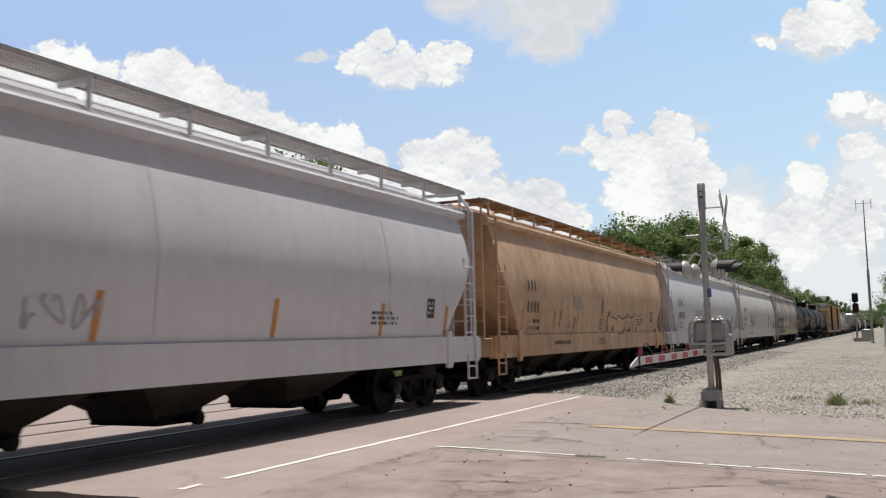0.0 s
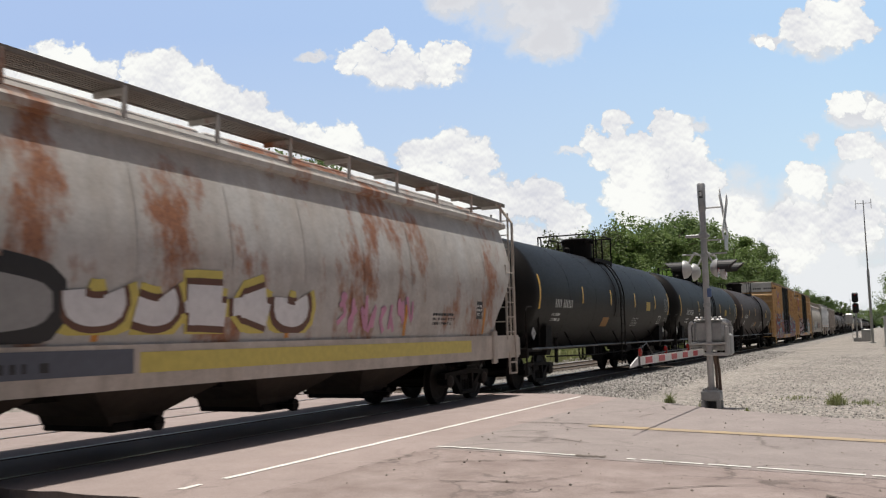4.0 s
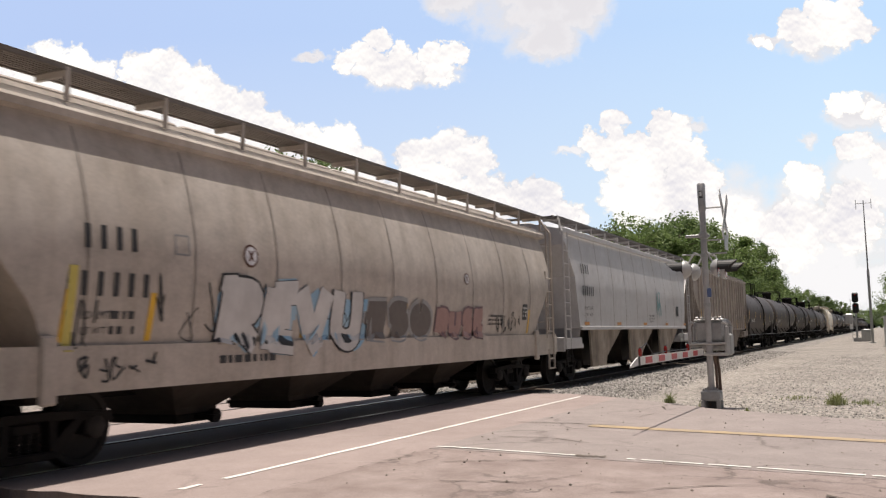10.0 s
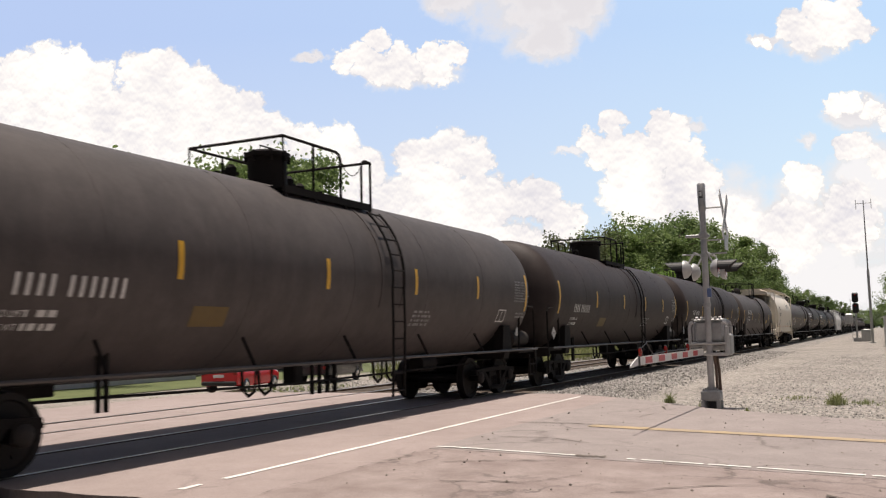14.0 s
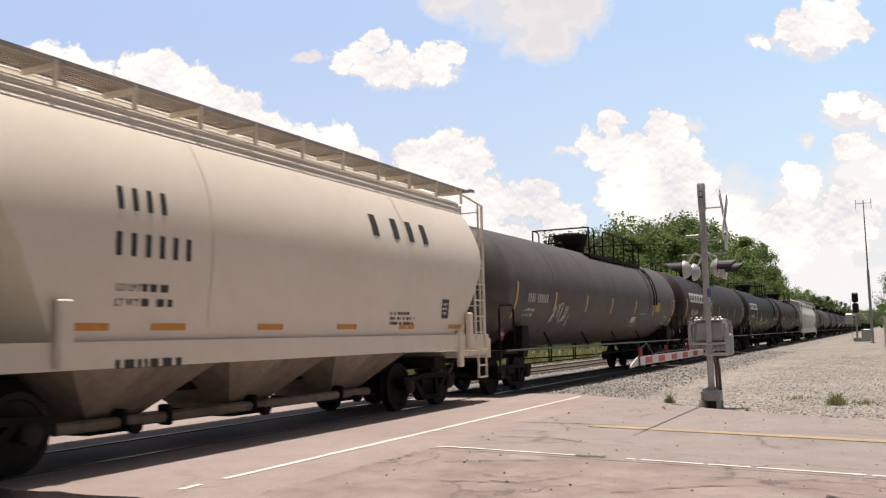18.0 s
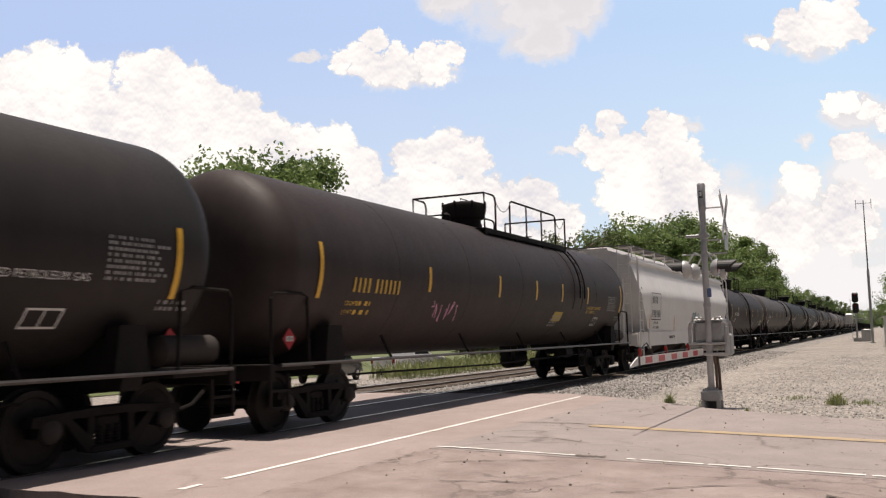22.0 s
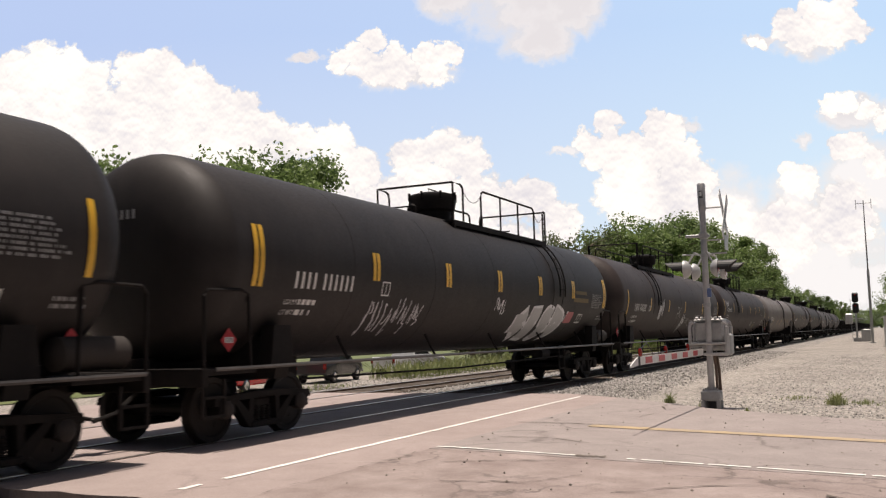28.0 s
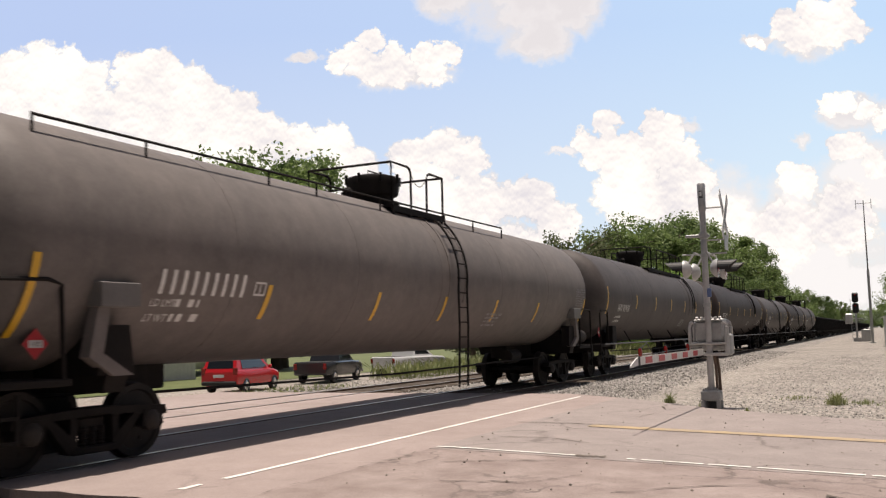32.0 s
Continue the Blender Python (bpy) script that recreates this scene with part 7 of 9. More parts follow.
        part("end_panel", M().box(min(ex - s * 0.05, ex), max(ex - s * 0.05, ex), -y - 0.02, y + 0.02, 4.32, z1 + 0.06, 0.02), END_WHITE, car, "dusty white panel at the top of the end wall")
        if not e:
            wide = M()
            for k, w in enumerate((0.16, 0.16, 0.16, 0.16, 0.0, 0.14, 0.14, 0.14, 0.14, 0.14, 0.14)):
                if w:
                    wide.face([(ex - 0.056, y - 1.7 - k * 0.16 + 1.9 - 1.9, 4.5), (ex - 0.056, y - 1.7 - k * 0.16 + 0.1, 4.5), (ex - 0.056, y - 1.7 - k * 0.16 + 0.1, 4.64), (ex - 0.056, y - 1.7 - k * 0.16, 4.64)])
            part("end_mark", wide, DECAL_K, car)
        for sg in (-1, 1):
            yy = sg * (y + 0.09)
            part("side_ladder", kept(("ladder", "box"), lambda: ladder_shape(0.42, 0.9, 2.9, 5, 0.02)), body, car, at=pose(ex + s * 0.14 + (0 if not e else -0.42), yy, 0))
            part("step", kept("stirrup", stirrup_shape), body, car, at=pose(ex + (0.08 if not e else -0.5), yy, 0.76))
            part("corner_post", M().box(min(ex - s * 0.14, ex + s * 0.06), max(ex - s * 0.14, ex + s * 0.06), min(sg * y, sg * (y + 0.03)), max(sg * y, sg * (y + 0.03)), z0, z1, 0.01), body, car)
            part("end_ladder", kept(("ladder", "box_end"), lambda: ladder_shape(0.42, 0.9, 4.2, 10, 0.018)), body, car, at=pose(ex - s * 0.12, sg * 1.36 - (0.42 if sg > 0 else 0), 0, 0, 0, 90))
        part("end_crossover", M().box(min(ex - s * 0.5, ex), max(ex - s * 0.5, ex), -1.3, 1.3, 1.02, 1.07), GALV, car)
        part("jack_bracket", M().box((ex + s * 2.15) - 0.25, (ex + s * 2.15) + 0.25, -y - 0.12, -y - 0.02, 4.35, 4.6, 0.03), body, car)
        part("grab_bar", M().tube([(ex + s * 5.3 - 0.35, -y - 0.12, 2.02), (ex + s * 5.3 + 0.35, -y - 0.12, 2.02)], 0.02, 6), GALV, car)
        truck(car, 3.05 if not e else length - 3.05)
        part("bolster", M().box((3.05 if not e else length - 3.05) - 0.25, (3.05 if not e else length - 3.05) + 0.25, -1.25, 1.25, 0.7, 0.98, 0.02), BLACK, car)
        part("brake_pipe", M().tube([(ex, -1.2, 0.8), (ex + s * 2.0, -1.3, 0.55), (ex + s * 5.5, -1.25, 0.5), (length / 2, -1.2, 0.6)], 0.02, 5), BLACK, car)
    couplers(car, length)
    part("center_sill", M().box(0.4, length - 0.4, -0.25, 0.25, 0.66, 0.98, 0.02), BLACK, car)
    # marks: a four-armed emblem, lettering and stencils
    up = 0.085
    em = flat_side(y + up)
    lx, lz = logo_x, logo_z
    cx, cz = lx + 0.7, lz + 0.62
    for ax, az in ((-1, 1), (1, 1), (-1, -1), (1, -1)):
        for shade, o in ((EMBLEM_BLUE, 0.09), (EMBLEM_RED, -0.09)):
            oz = o * az * (1 if ax * az > 0 else 1)
            part("emblem_arm", stroke(em, [(cx + ax * 0.68, cz + az * 0.56 + oz), (cx + ax * 0.06, cz + az * 0.05 + oz * 0.5)], 0.17, 0.002 if o > 0 else 0.003), shade, car, "faded painted emblem arm")
    part("lettering", words(em, lx - 0.82, lz + 0.56, "next\nload", 0.29, 0.004), DECAL_K, car, "black painted slogan")
    part("lettering", words(em, lx + 1.66, lz + 0.58, "any\nroad", 0.29, 0.004), DECAL_K, car, "black painted slogan")
    part("car_mark", bars(em, lx - 0.82 if style == "rust" else lx - 0.1, 2.54, "XX XX", 0.27), DECAL_K, car, "black stencilled car mark")
    part("car_number", bars(em, lx - 1.5 if style == "rust" else lx - 0.1, 2.0, "X XX XX X", 0.26, 0.5), DECAL_K, car, "black stencilled car number")
    da = flat_side(y + 0.075)
    if style == "rust":
        part("lettering", words(da, d0 + 0.6, 4.55, "IMPORTANT\nCLOSE THIS DOOR\nBEFORE CLOSING\nMAIN DOOR", 0.15, 0.008), DECAL_W, car, "white door instructions")
        part("lettering", words(da, d0 + 3.1, 4.5, "CLOSE AND LOCK\nBOTH DOORS\nBEFORE\nMOVING CAR", 0.15, 0.008), DECAL_W, car, "white door instructions")
    else:
        part("lettering", words(da, d0 + 0.25, 4.32, "CLOSE THIS DOOR BEFORE\nCLOSING MAIN DOOR\nCIERRE ESTA PUERTA ANTES DE\nCERRAR LA PUERTA PRINCIPAL", 0.135, 0.008), DECAL_W, car, "white door instructions")
        part("lettering", words(da, d0 + 2.75, 4.32, "CLOSE AND LOCK BOTH DOORS\nBEFORE MOVING CAR\nCIERRE Y PONGA EL SEGURO\nA LAS PUERTAS ANTES DE\nMOVER EL CARRO", 0.125, 0.008), DECAL_W, car, "white door instructions")
    part("lettering", words(da, d0 + 1.0, 1.78, "ASD", 0.13, 0.008), DECAL_W, car, "white stencilled door mark")
    part("lettering", words(da, d0 + 3.6, 1.78, "ASD", 0.13, 0.008), DECAL_W, car, "white stencilled door mark")
    part("door_tag", lay(M(), da, d0 + 2.1, d0 + 2.4, 2.3, 2.42), DECAL_W, car, "white tag on the door")
    for a, z in ((0.2, 2.95), (2.6, 2.8), (1.3, 2.75), (3.8, 2.75), (1.3, 2.05), (3.7, 2.05), (1.4, 1.55), (3.9, 1.4), (0.3, 1.5)):
        part("door_print", small_print(da, d0 + a, z, 0.5, 4, 0.045, rng, 0.008), DECAL_W, car)
    if style == "rust":
        part("lettering", words(em, 14.1, 3.02, "RAILCAR POOLING EXPERTS", 0.325, 0.004), EMBLEM_DULL, car, "dull red painted slogan")
        part("emblem", lay(lay(lay(M(), em, 15.25, 16.3, 3.98, 4.1), em, 15.5, 15.64, 3.5, 4.0), em, 15.95, 16.1, 3.5, 4.0), EMBLEM_DULL, car, "dull red block emblem")
        part("emblem", lay(lay(M(), em, 16.35, 16.5, 3.5, 4.1, 0.55), em, 16.9, 17.05, 3.5, 4.1, -0.55, 0.01), EMBLEM_DULL, car, "dull red block emblem")
    else:
        part("lettering", words(em, 13.6, 3.08, "RAILCAR POOLING EXPERTS", 0.3, 0.004), BOX_FADE, car, "faded dull slogan")
    car_side[car.name] = side
    return car


DOOR_BLACK = paint("door_black", (0.011, 0.011, 0.012), (0.035, 0.029, 0.026), 0.5, 0.5, shine=0.25)
END_WHITE = paint("end_panel_white", (0.76, 0.75, 0.72), (0.5, 0.46, 0.38), 0.4, 0.6)
EMBLEM_BLUE = plain("emblem_blue", (0.07, 0.16, 0.45), 0.6)
EMBLEM_RED = plain("emblem_red", (0.5, 0.08, 0.06), 0.6)
BOX_FADE = plain("faded_lettering", (0.3, 0.18, 0.08), 0.7)
EMBLEM_DULL = plain("emblem_dull_red", (0.3, 0.09, 0.07), 0.7)

# ---- the train, front to rear ----
TANK_BLACK = paint("tank_black", (0.0165, 0.014, 0.0135), (0.033, 0.0272, 0.025), 0.5, 0.58, shine=0.28)
TANK_JET = paint("tank_jet_black", (0.0072, 0.0064, 0.0062), (0.0128, 0.0105, 0.0098), 0.5, 0.5, shine=0.16)
TANK_BROWN = paint("tank_brown_black", (0.033, 0.0248, 0.0232), (0.059, 0.045, 0.041), 0.55, 0.6, shine=0.26)
TANK_COCOA = paint("tank_cocoa_black", (0.027, 0.0192, 0.0178), (0.05, 0.037, 0.033), 0.5, 0.58, shine=0.28)
TANK_ASH = paint("tank_ash_grey", (0.088, 0.077, 0.0745), (0.14, 0.123, 0.116), 0.55, 0.58, shine=0.3)
TANK_GREY = paint("tank_grey_black", (0.066, 0.0578, 0.0558), (0.11, 0.095, 0.09), 0.55, 0.6, shine=0.28)
TANK_MARK = paint("tank_dull_black", (0.066, 0.056, 0.053), (0.108, 0.091, 0.084), 0.5, 0.6, shine=0.28)
HOP_LILAC = paint("hopper_pale_grey", (0.665, 0.66, 0.7), (0.47, 0.44, 0.425), 0.3, 0.5, grain=0.55)
HOP_ORANGE = paint("hopper_orange_tan", (0.63, 0.435, 0.275), (0.38, 0.19, 0.09), 0.6, 0.55, rust=0.35, low=0.56)
HOP_MIST = paint("hopper_mist_grey", (0.55, 0.54, 0.545), (0.4, 0.37, 0.34), 0.3, 0.5, grain=0.7)
HOP_WHITE = paint("hopper_white", (0.69, 0.675, 0.66), (0.45, 0.42, 0.38), 0.25, 0.5, grain=0.5)
HOP_CREAM = paint("hopper_cream", (0.78, 0.715, 0.61), (0.62, 0.54, 0.44), 0.25, 0.45, grain=0.4, streak=False)
CREAM_UNDER = paint("hopper_cream_under", (0.3, 0.255, 0.2), (0.09, 0.07, 0.055), 0.8, 0.75)
HOP_RUSTY = paint("hopper_rusty_white", (0.5, 0.49, 0.47), (0.33, 0.26, 0.2), 0.5, 0.6, rust=0.9, low=0.51)
HOP_STAIN = paint("hopper_stained_white", (0.7, 0.675, 0.645), (0.48, 0.42, 0.35), 0.35, 0.5, rust=0.5, low=0.6, grain=0.6)
HOP_GREY = paint("hopper_dusty_grey", (0.52, 0.47, 0.42), (0.28, 0.23, 0.18), 0.55, 0.6)
HOP_TAUPE = paint("hopper_taupe", (0.39, 0.345, 0.305), (0.17, 0.137, 0.116), 0.75, 0.65, grain=1.4)
POST_TAUPE = paint("hopper_post_taupe", (0.5, 0.445, 0.4), (0.26, 0.21, 0.175), 0.45, 0.6)
BOX_YELLOW = paint("boxcar_yellow", (0.66, 0.425, 0.2), (0.44, 0.265, 0.13), 0.4, 0.55)
BOX_ROOF = paint("boxcar_roof", (0.3, 0.2, 0.12), (0.2, 0.13, 0.08), 0.5, 0.7)
BOARD_DARK = paint("walkway_dark", (0.2, 0.18, 0.16), (0.12, 0.09, 0.07), 0.5, 0.7)
BOARD_RUST = paint("walkway_rust", (0.28, 0.15, 0.07), (0.2, 0.1, 0.05), 0.5, 0.8)
COAL = gravel_mat("dark_load", (0.012, 0.011, 0.011), (0.05, 0.046, 0.043), 6)
SPRAY_K = plain("spray_black", (0.02, 0.02, 0.022), 0.6)
SPRAY_W = plain("spray_white", (0.68, 0.68, 0.7), 0.5)
SPRAY_G = plain("spray_grey", (0.3, 0.3, 0.3), 0.5)
SPRAY_CYAN = plain("spray_cyan", (0.15, 0.45, 0.55), 0.5)
SPRAY_PINK = plain("spray_pink", (0.55, 0.25, 0.38), 0.5)
SPRAY_PURPLE = plain("spray_purple", (0.16, 0.1, 0.3), 0.5)
SPRAY_YELLOW = plain("spray_yellow", (0.6, 0.5, 0.12), 0.5)
SPRAY_RED = plain("spray_red", (0.45, 0.06, 0.08), 0.5)
SPRAY_BROWN = plain("spray_brown", (0.12, 0.05, 0.03), 0.5)
SPRAY_TEAL = plain("spray_teal", (0.1, 0.32, 0.34), 0.5)

TRAIN = []


def couple(car, at):
    TRAIN.append((car, at + 0.45 + 0.00155 * at))
    return car


# front gap of each car along the track when the clip begins, and its length over the couplers
A = couple(hopper_car("pale grey covered hopper with sprayed loops and rust stripes", 20.0, HOP_LILAC, HOP_LILAC, seed=1, seams=3, board=paint("walkway_pale", (0.5, 0.49, 0.48), (0.3, 0.27, 0.24), 0.5, 0.6), stripe_x=(2.2, 5.6, 9.04, 12.3, 15.36, 17.9)), -2.18)
scrawl(A, car_side[A.name], 7.5, 1.5, 1.7, 0.45, 4, plain("spray_pale_grey", (0.42, 0.42, 0.44), 0.5), 3, 0.035)
A = couple(hopper_car("orange-tan covered hopper with faded graffiti", 18.12, HOP_ORANGE, HOP_ORANGE, text="XXX", text2="XXXX", seed=2, board=BOARD_RUST, z_eave=4.05), 17.82)
scrawl(A, car_side[A.name], 4.4, 1.5, 2.0, 0.6, 4, SPRAY_BROWN, 8, 0.03)
scrawl(A, car_side[A.name], 6.0, 2.0, 1.0, 0.6, 4, SPRAY_G, 9, 0.04)
sd = car_side[A.name]
SPRAY_DUSK = plain("spray_faded_slate", (0.085, 0.075, 0.075), 0.6)
STENCIL_FADED = plain("stencil_faded_brown", (0.2, 0.115, 0.085), 0.6)
# outlines of sprayed bubble letters that run down over the sill
for pts, wd in ((((9.62, 2.05), (9.72, 2.02), (9.5, 1.8), (9.58, 1.6), (9.7, 1.42)), 0.06), (((9.72, 2.04), (9.95, 1.92), (10.3, 1.86), (10.62, 1.82), (10.76, 1.7)), 0.03), (((10.66, 1.8), (10.72, 1.93), (10.9, 1.92), (11.3, 1.84), (11.75, 1.9), (11.95, 2.0)), 0.045), (((11.9, 2.02), (11.86, 1.8), (11.75, 1.55), (11.55, 1.44)), 0.05), (((11.95, 2.0), (12.3, 1.9), (12.7, 1.92), (13.0, 2.04)), 0.035), (((13.0, 2.04), (12.9, 1.8), (12.7, 1.5)), 0.035), (((13.0, 2.04), (13.3, 1.93), (13.6, 1.95), (13.9, 2.02)), 0.025), (((12.2, 1.72), (12.12, 1.55), (12.05, 1.46), (12.5, 1.47)), 0.05), (((9.72, 1.36), (9.62, 1.2), (9.78, 0.94)), 0.05), (((10.84, 1.36), (10.78, 1.2), (10.86, 0.94)), 0.05), (((10.86, 1.33), (11.1, 1.37), (11.4, 1.36)), 0.025), (((11.78, 1.36), (11.82, 0.95)), 0.04), (((12.5, 1.36), (12.54, 0.95)), 0.04)):
    part("graffiti", stroke(sd, pts, wd, 0.012), SPRAY_DUSK, A, "faded slate spray outline")
for x, z, wd in ((10.2, 1.5, 0.15), (11.62, 1.46, 0.11), (12.3, 1.46, 0.1), (13.2, 1.48, 0.12)):
    part("graffiti", stroke(sd, ((x, z - 0.06), (x + 0.03, z + 0.03), (x + 0.06, z + 0.1)), wd, 0.013), SPRAY_DUSK, A, "faded slate spray fill")
part("rust_run", stroke(sd, ((8.96, 2.62), (8.95, 2.3), (8.92, 1.85)), 0.035, 0.012), SPRAY_BROWN, A, "dark vertical rust run")
part("rust_run", stroke(sd, ((12.4, 2.62), (12.39, 2.3), (12.37, 2.12)), 0.03, 0.012), SPRAY_BROWN, A, "dark vertical rust run")
for z, a, b in ((2.34, 8.84, 9.14), (2.28, 8.86, 9.12), (2.2, 8.84, 9.08), (2.13, 8.85, 9.08), (2.06, 8.84, 9.06), (1.99, 8.84, 9.05), (1.78, 8.72, 9.13), (1.71, 8.7, 9.1), (1.64, 8.7, 9.12), (1.57, 8.68, 9.06), (1.5, 8.67, 9.08), (1.21, 8.6, 9.12), (1.14, 8.6, 9.2), (1.07, 8.6, 9.3)):
    part("stencil_line", lay(M(), sd, a, b, z, z + 0.035, 0, 0.009), STENCIL_FADED, A, "faded stencilled line")
A = couple(hopper_car("light grey covered hopper with black lettering", 19.86, HOP_LILAC, HOP_WHITE, text="XXXX", text2="XXXXXX", seed=3, text_x=2.4, stripe_x=(2.2, 6.9, 9.81, 12.34, 15.55)), 35.94)
sd = car_side[A.name]
part("patch", lay(M(), sd, 6.0, 9.3, 1.55, 2.35, 0, 0.004), plain("patch_grey", (0.45, 0.455, 0.49), 0.5), A, "repainted grey patch")
part("patch", lay(M(), sd, 10.3, 15.9, 1.43, 1.94, 0, 0.004), plain("patch_grey", (0.45, 0.455, 0.49), 0.5), A, "repainted grey patch")
part("warning_print", small_print(sd, 9.2, 1.93, 1.05, 1, 0.08, random.Random(41), 0.009), plain("stencil_red", (0.42, 0.06, 0.1), 0.6), A, "red stencilled warning")
part("sill_tag", lay(M(), sd, 12.05, 12.45, 1.08, 1.24, 0, 0.05), plain("tag_yellow", (0.6, 0.55, 0.15), 0.5), A, "yellow tag on the sill")
part("sill_tag", lay(M(), sd, 14.0, 14.35, 1.12, 1.24, 0, 0.05), DECAL_W, A, "white tag on the sill")
part("sill_tag", lay(M(), sd, 15.9, 16.3, 1.14, 1.26, 0, 0.05), DECAL_K, A, "black tag on the sill")
part("mark_ground", lay(M(), sd, 2.4, 4.1, 2.44, 2.94, 0, 0.004), plain("patch_white", (0.62, 0.62, 0.62), 0.5), A, "white lettering patch")
part("lettering", words(sd, 6.2, 1.1, "CENTER FLOW", 0.17, 0.04), DECAL_K, A, "black sill lettering")
A = couple(hopper_car("off-white covered hopper with a black scrawl", 19.93, HOP_STAIN, HOP_STAIN, text="XXXX", text2="XXXXX", seed=4, text_x=2.35, stripe_x=(2.2, 6.0, 9.76, 12.64, 15.7), sill_mat=HOP_WHITE), 55.8)
scrawl(A, car_side[A.name], 4.9, 1.5, 2.7, 0.95, 7, SPRAY_K, 21, 0.045)
mural(A, car_side[A.name], 14.6, 1.9, 1.1, 0.42, "COPYP", SPRAY_K, None, None, 22, 0.012, 0.16, 0.0)
scrawl(A, car_side[A.name], 16.9, 1.02, 1.1, 0.28, 4, SPRAY_K, 23, 0.04)
A = couple(hopper_car("rust-streaked white covered hopper with block graffiti", 20.15, HOP_RUSTY, HOP_RUSTY, text="XXXX", text2="XXXXX", seed=5, text_x=2.5, board=BOARD_DARK, sill_mat=HOP_GREY), 75.73)
sd = car_side[A.name]
mural(A, sd, 2.2, 1.42, 4.0, 0.8, "DOUD", SPRAY_G, SPRAY_K, SPRAY_K, 31, 0.02)
mural(A, sd, 6.4, 1.5, 4.6, 0.75, "UJEKU", SPRAY_W, SPRAY_BROWN, SPRAY_YELLOW, 32, 0.02)
scrawl(A, sd, 11.8, 1.5, 2.6, 0.6, 8, SPRAY_PINK, 33, 0.09)
part("sprayed_band", lay(M(), sd, 7.6, 17.0, 1.06, 1.3, 0, 0.006), SPRAY_YELLOW, A, "yellow sprayed band on the sill")
part("sprayed_band", lay(M(), sd, 3.0, 7.5, 1.06, 1.34, 0, 0.006), plain("spray_slate", (0.1, 0.11, 0.14), 0.5), A, "dark sprayed band on the sill")

TANK_PALE = paint("tank_faded_grey", (0.15, 0.135, 0.128), (0.21, 0.185, 0.17), 0.5, 0.62, shine=0.25)
GP = dict(radius=1.545, zc=2.455, placard="1987", rail_z=4.63)
PANEL_O = plain("panel_dull_orange", (0.26, 0.125, 0.025), 0.6)
PANEL_Y = plain("panel_yellow", (0.42, 0.29, 0.04), 0.6)
PANEL_OLD = plain("panel_brown", (0.13, 0.085, 0.02), 0.6)
couple(tank_car("black tank car with yellow reflective stripes", 17.74, TANK_JET, stripes=(4.9, 7.9, 11.0, 14.1), stripe_c=2.5, text="XXXX XXXXXX", text_at=(2.5, 2.1), seed=11, plat=(8.2, 10.3), gaps=((8.5, 9.2),), ladder=8.7, man=9.5, boxes=((7.3, 8.0, 1.6, 1.88, PANEL_O), (12.7, 13.3, 2.16, 2.48, PANEL_Y)), **GP), 95.88)
couple(tank_car("black tank car with a rusted ladder strap", 18.7, TANK_JET, stripes=(5.39, 8.34, 11.55, 14.87), stripe_c=2.51, text="XXXX XXXXXX", text_at=(2.6, 2.1), seed=12, plat=(8.4, 10.53), gaps=((8.65, 9.46),), ladder=8.97, man=9.8, boxes=((7.46, 8.23, 1.6, 1.88, PANEL_O), (13.05, 13.67, 2.16, 2.48, PANEL_Y)), prints=((7.42, 2.08, 1.05, 4), (11.15, 1.9, 0.8, 6)), frames=((5.48, 5.76, 2.13, 2.38), (15.6, 16.1, 1.62, 1.9)), data=(16.5, 17.5, 2.18, 2.68), **GP), 113.62)
couple(tank_car("black tank car with dull orange panel", 17.9, TANK_BROWN, stripes=(4.4, 7.55, 10.97, 13.97), stripe_c=2.51, text="XXX XXXXXX", text_at=(2.4, 2.1), seed=13, plat=(8.39, 10.53), gaps=((9.62, 10.37),), ladder=10.02, man=9.14, boxes=((7.77, 8.52, 1.6, 1.88, PANEL_O), (13.04, 13.54, 2.2, 2.53, PANEL_Y)), prints=((6.77, 1.78, 0.8, 4), (10.78, 1.9, 1.0, 6), (12.8, 1.9, 0.5, 2)), data=(16.0, 16.9, 2.18, 2.7), **GP), 132.32)

B = couple(box_car("tall yellow boxcar with black doors and blue-red graffiti", 20.71, BOX_YELLOW, BOX_ROOF, False, 41, 3.65, 3.12, "rust"), 150.15)
sd = boxcar_skin(20.71)
RUST_SPRAY = paint("faded_red_spray", (0.32, 0.13, 0.055), (0.24, 0.1, 0.05), 0.6)
BRICK_SPRAY = spray("spray_brick", (0.36, 0.13, 0.07), (0.42, 0.27, 0.27))
MAUVE_SPRAY = spray("spray_mauve", (0.3, 0.17, 0.16), (0.4, 0.28, 0.33))
PALE_CYAN = spray("spray_pale_cyan", (0.25, 0.5, 0.56), (0.5, 0.66, 0.68))
part("rust_band", fill_skin(sd, 1.3, 7.9, 0.64, 1.5, 0.004), RUST_SPRAY, B, "faded red sprayed ground")
part("rust_band", fill_skin(sd, 12.9, 18.4, 0.64, 1.35, 0.004), RUST_SPRAY, B, "faded red sprayed ground")
part("graffiti_ground", fill_skin(sd, 1.5, 7.8, 0.66, 2.2, 0.006), BRICK_SPRAY, B, "brick-red sprayed ground of the graffiti")
mural(B, sd, 1.4, 0.66, 6.7, 1.95, "ESRETA", BRICK_SPRAY, PALE_CYAN, SPRAY_PURPLE, 51, 0.016, 0.42, 0.055)
scrawl(B, sd, 1.3, 1.9, 6.6, 0.75, 12, PALE_CYAN, 52, 0.1)
scrawl(B, sd, 1.4, 0.7, 6.4, 0.8, 16, PALE_CYAN, 521, 0.06)
scrawl(B, sd, 7.18, 2.35, 0.4, 0.5, 5, SPRAY_RED, 53, 0.025)
